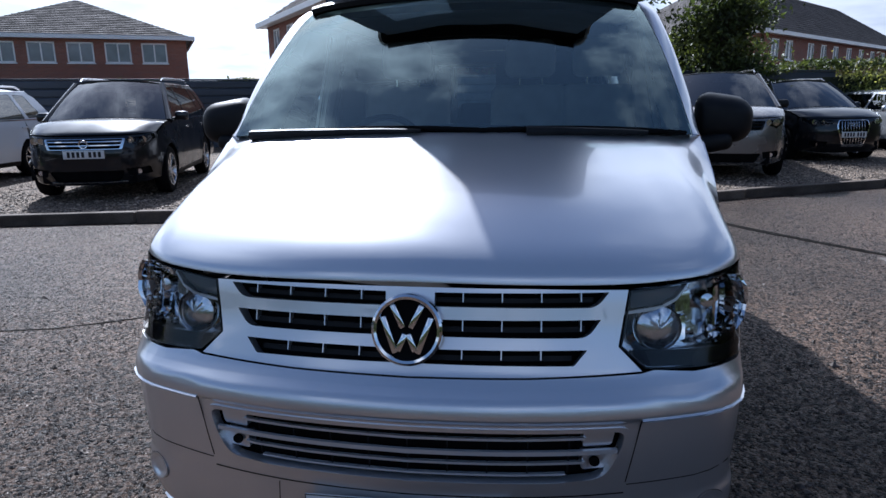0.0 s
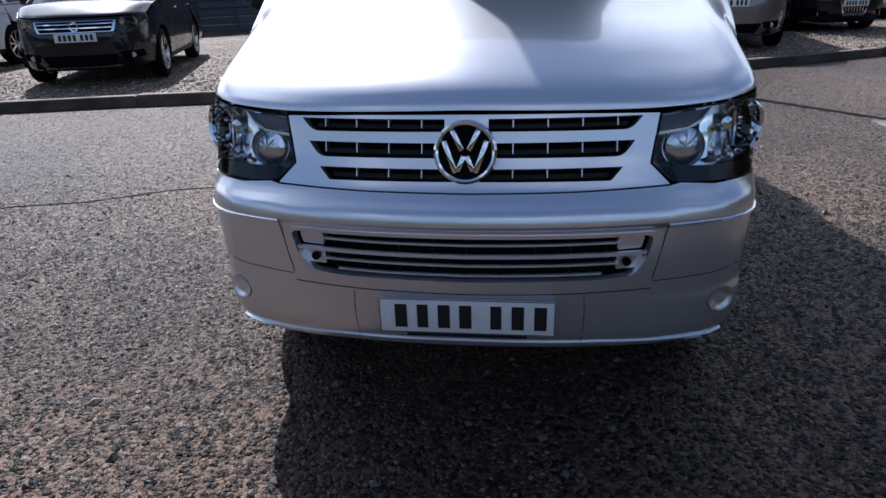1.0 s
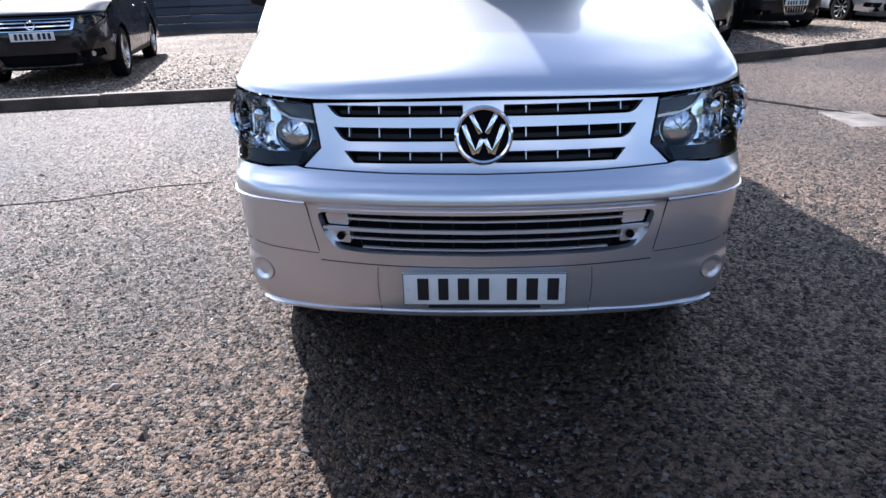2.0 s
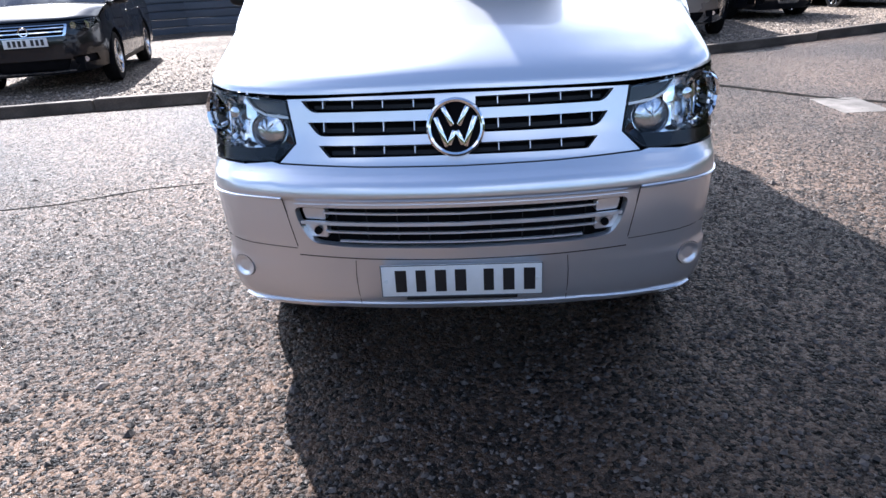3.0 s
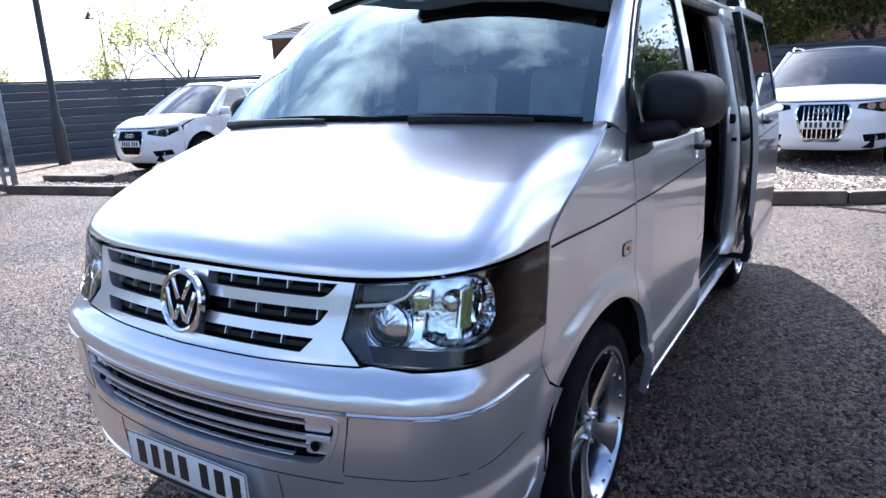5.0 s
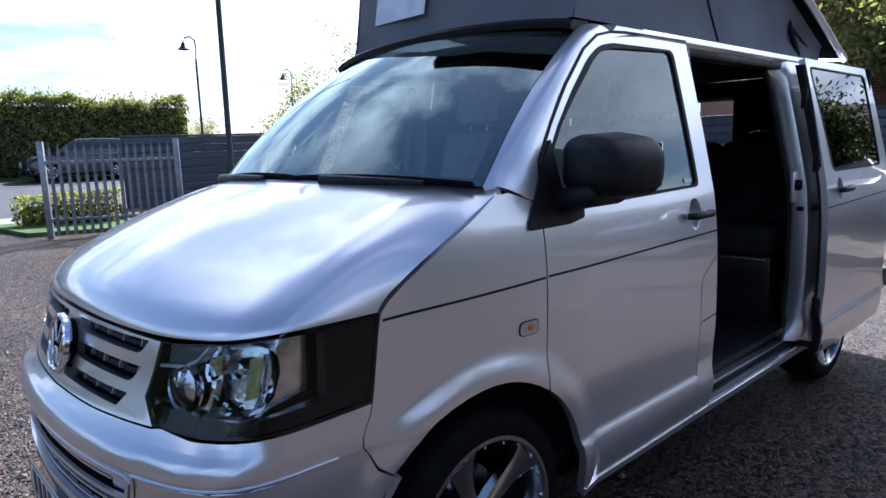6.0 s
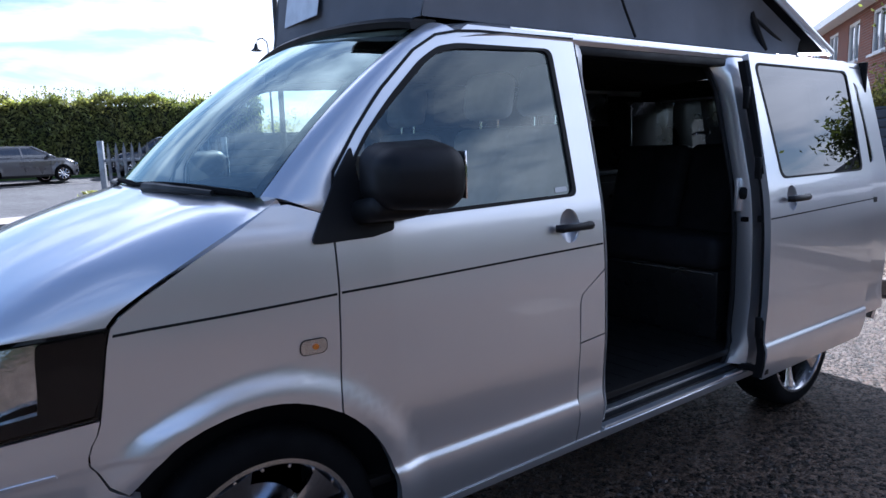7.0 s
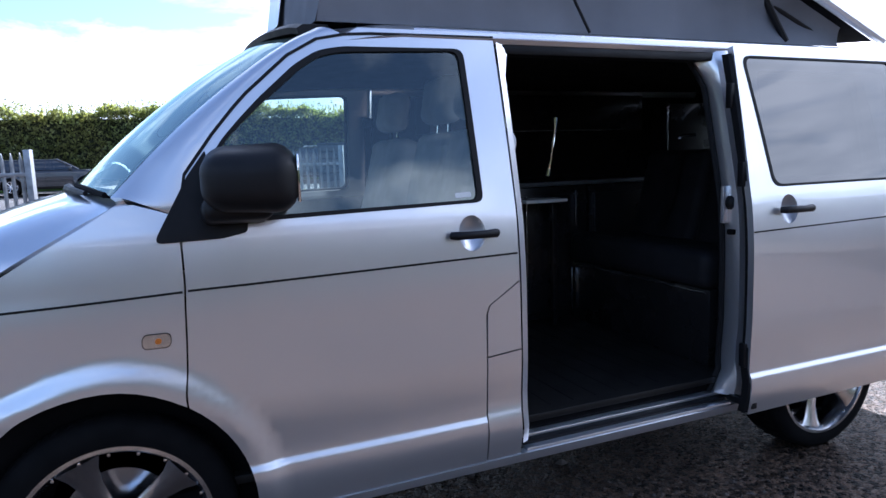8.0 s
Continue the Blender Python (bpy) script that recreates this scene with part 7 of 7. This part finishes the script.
def tree(x, y, height, spread, count, leaf, mat, label, seed=1, trunk=0.12, gaps=0.5, base=0.9):
    rt = random.Random(seed)
    t = thing("tree", label, "tree", pose(x, y, 0.0), "trees round the yard")
    bm = bmesh.new()
    tips = []

    def limb(p, d, ln, r, lev):
        pts, rr = [p], [r]
        for k in range(4):
            d = (d + Vector((rt.uniform(-1, 1), rt.uniform(-1, 1), rt.uniform(-0.3, 0.7))) * 0.22).normalized()
            p = p + d * ln / 4
            pts.append(p)
            rr.append(r * (1 - 0.16 * (k + 1)))
        add_tube(bm, pts, rr, 6)
        if lev == 0 or r < 0.006:
            tips.extend(pts[1:])
            return
        tips.extend(pts[3:])
        for k in range(rt.randint(3, 4)):
            q = pts[rt.randint(2, 4)]
            a = rt.uniform(0, math.tau)
            nd = (d * 0.6 + Vector((math.cos(a), math.sin(a), rt.uniform(0.0, 0.7))) * spread).normalized()
            limb(q, nd, ln * rt.uniform(0.55, 0.78), r * 0.5, lev - 1)
    limb(Vector((0, 0, 0)), Vector((0, 0, 1)), height * 0.42, trunk, 4)
    part("trunk", bm, BARK, t)
    rl = np.random.RandomState(seed)
    tp = np.array([tuple(p) for p in tips if p.z > base])
    idx = rl.randint(0, len(tp), count)
    pts = tp[idx] + rl.normal(0, gaps, (count, 3)) * np.array([1, 1, 0.8])
    ob = new("crown", leaves("crown", pts, leaf, mat, seed))
    ob.parent = t
    return t


tree(4.3, 16.6, 4.7, 0.85, 15000, 0.07, LEAF2, "bushy dark green tree behind the parked cars", 11, 0.14, 0.30)
tree(-0.7, 19.0, 5.6, 0.95, 17000, 0.075, LEAF, "bright green tree behind the steel fence", 21, 0.15, 0.34)
tree(1.9, 17.8, 5.0, 0.9, 14000, 0.07, LEAF2, "bushy green tree behind the steel fence", 12, 0.14, 0.30)
tree(8.9, 18.2, 2.3, 1.0, 4000, 0.055, LEAF3, "pale yellow-green shrub tree by the hedge", 13, 0.10, 0.28)
tree(-17.5, 13.5, 5.8, 0.8, 2600, 0.055, LEAF3, "sparse young tree with few leaves", 14, 0.09, 0.22, 1.8)
tree(-19.2, 12.4, 5.0, 0.8, 1900, 0.055, LEAF3, "sparse young tree with few leaves", 15, 0.08, 0.22, 1.8)
tree(-30.5, 14.6, 4.6, 0.7, 900, 0.06, LEAF3, "thin bare tree beside the road", 16, 0.07, 0.2, 1.5)
tree(-4.2, 18.6, 3.4, 0.9, 5000, 0.06, LEAF3, "reddish shrub behind the steel fence", 17, 0.08, 0.25)

# ---- brick houses ----
def brick_material():
    m = bpy.data.materials.new("red_brick")
    m.use_nodes = True
    n, l = m.node_tree.nodes, m.node_tree.links
    p = n["Principled BSDF"]
    p.inputs["Roughness"].default_value = 0.9
    co, sep, cmb = n.new("ShaderNodeTexCoord"), n.new("ShaderNodeSeparateXYZ"), n.new("ShaderNodeCombineXYZ")
    l.new(co.outputs["Object"], sep.inputs[0])
    ad = n.new("ShaderNodeMath")
    l.new(sep.outputs["X"], ad.inputs[0])
    l.new(sep.outputs["Y"], ad.inputs[1])
    l.new(ad.outputs[0], cmb.inputs["X"])
    l.new(sep.outputs["Z"], cmb.inputs["Y"])
    b = n.new("ShaderNodeTexBrick")
    b.inputs["Scale"].default_value = 1.0
    b.inputs["Brick Width"].default_value, b.inputs["Row Height"].default_value, b.inputs["Mortar Size"].default_value = 0.225, 0.075, 0.008
    b.inputs["Color1"].default_value, b.inputs["Color2"].default_value = (0.27, 0.085, 0.05, 1), (0.19, 0.06, 0.04, 1)
    b.inputs["Mortar"].default_value = (0.28, 0.24, 0.2, 1)
    l.new(cmb.outputs[0], b.inputs["Vector"])
    l.new(b.outputs["Color"], p.inputs["Base Color"])
    return m


BRICK = brick_material()
TILE = material("brown_roof_tile", (0.055, 0.045, 0.042), 0.85, vary=0.3, scale=1.5, bump=0.6, bscale=12, fine=0.3, fscale=14, cells=True)
UPVC = material("white_window_frame", (0.78, 0.78, 0.77), 0.35, vary=0.04)
FAR_GLASS = material("far_window_glass", (0.10, 0.13, 0.16), 0.06, 0.0, 0.6, 0.3, 1.0)


def house(label, m, length, depth, eave, ridge, wins, group="brick houses", low=True, ww=1.2):
    """x along the front, front at y = 0 facing -y."""
    h = thing("house", label, "house", m, group)
    spots = [(x, eave - 1.45) for x in wins] + ([(x, 0.95) for x in wins] if low else [])
    holes = [[(x - ww / 2, z), (x + ww / 2, z), (x + ww / 2, z + 1.15), (x - ww / 2, z + 1.15)] for x, z in spots]
    flat = lambda a, b: Vector((a, 0, b))
    panel("wall", [(0, 0), (length, 0), (length, eave), (0, eave)], flat, BRICK, h, holes, grid=4, depth=0.15, core=(length / 2, 5, 1))
    for y0, x0, y1, x1 in ((0, 0, depth, 0), (0, length, depth, length), (depth, 0, depth, length)):
        ln = math.hypot(x1 - x0, y1 - y0)
        box("wall", (ln - 0.02, 0.2, eave), ((x0 + x1) / 2 + (0.1 if x0 == x1 == 0 else -0.1 if x0 == x1 else 0), (y0 + y1) / 2, eave / 2), BRICK, h,
            rot=(0, 0, 90 if x0 == x1 else 0), bevel=0)
    for x, z in spots:
        win = bare("window", h)
        for cx, cz, sx_, sz_ in ((x - ww / 2 + 0.04, z + 0.575, 0.08, 1.15), (x + ww / 2 - 0.04, z + 0.575, 0.08, 1.15), (x, z + 0.04, ww, 0.08), (x, z + 1.11, ww, 0.08), (x, z + 0.575, 0.07, 1.1)):
            box("frame", (sx_, 0.07, sz_), (cx, 0.06, cz), UPVC, win, bevel=0)
        for k in (-ww * 0.233, ww * 0.233):
            box("pane", (ww * 0.417, 0.01, 1.0), (x + k, 0.075, z + 0.575), FAR_GLASS, win, bevel=0)
        box("sill", (ww + 0.1, 0.14, 0.06), (x, -0.03, z - 0.03), UPVC, win, bevel=0)
    o = 0.45
    hip = min(depth / 2 + o, length / 2 + o - 0.1)
    bm = bmesh.new()
    a = [bm.verts.new(v) for v in ((-o, -o, eave), (length + o, -o, eave), (length + o, depth + o, eave), (-o, depth + o, eave))]
    r0, r1 = bm.verts.new((-o + hip, depth / 2, ridge)), bm.verts.new((length + o - hip, depth / 2, ridge))
    for f in ((a[0], a[1], r1, r0), (a[1], a[2], r1), (a[2], a[3], r0, r1), (a[3], a[0], r0), (a[3], a[2], a[1], a[0])):
        bm.faces.new(f)
    rows = int(math.hypot(ridge - eave, depth / 2 + o) / 0.33)
    part("roof", bm, TILE, h, smooth=False)
    for k in range(1, rows):
        t = k / rows
        bm = bmesh.new()
        add_box(bm, (length + 2 * o - 2 * hip * t, 0.03, 0.025), (length / 2, -o + (depth / 2 + o) * t, eave + (ridge - eave) * t + 0.015))
        part("tile_course", bm, TILE, h, smooth=False)
    box("fascia", (length + 2 * o, 0.04, 0.22), (length / 2, -o - 0.02, eave - 0.02), UPVC, h, bevel=0)
    box("fascia", (0.04, depth + 2 * o, 0.22), (length + o + 0.02, depth / 2, eave - 0.02), UPVC, h, bevel=0)
    box("fascia", (0.04, depth + 2 * o, 0.22), (-o - 0.02, depth / 2, eave - 0.02), UPVC, h, bevel=0)
    box("soffit", (length + 2 * o - 0.1, o - 0.05, 0.03), (length / 2, -o / 2, eave - 0.10), UPVC, h, bevel=0)
    return h


house("red brick house with brown hipped roof and white windows", pose(-31.2, 30.9, 0, 0, 0, 31), 12.2, 12, 5.05, 7.75, [10.4 - 1.95 * k for k in range(6)], ww=1.38)
house("long red brick house with brown roof and white windows", pose(12.5, 38.5, 0, 0, 0, 52), 34, 10, 4.8, 8.6, [2.0, 4.2, 8.0, 10.5, 13, 16, 19, 22, 25, 28, 31])
house("red brick house with white eaves behind the yard", pose(-13.0, 31.0, 0, 0, 0, -54), 15.5, 9, 5.0, 8.4, [1.6, 4.0, 6.4, 8.8, 11.2, 13.6])

# what stands on the side of the yard that only reflections show
hedge("hedge", 15.5, -14, 15.5, 26, 3.2, 1.4, 16000, LEAF2, "tall dark hedge along the yard", 0.11, 8)
hedge("hedge", -24, -15.5, 15, -15.5, 2.8, 1.4, 14000, LEAF2, "tall dark hedge along the yard", 0.11, 9)
house("red brick house with brown roof beyond the hedge", pose(21.0, 14.0, 0, 0, 0, -90), 22, 9, 5.0, 8.4, [2, 5, 8, 11, 14, 17, 20])
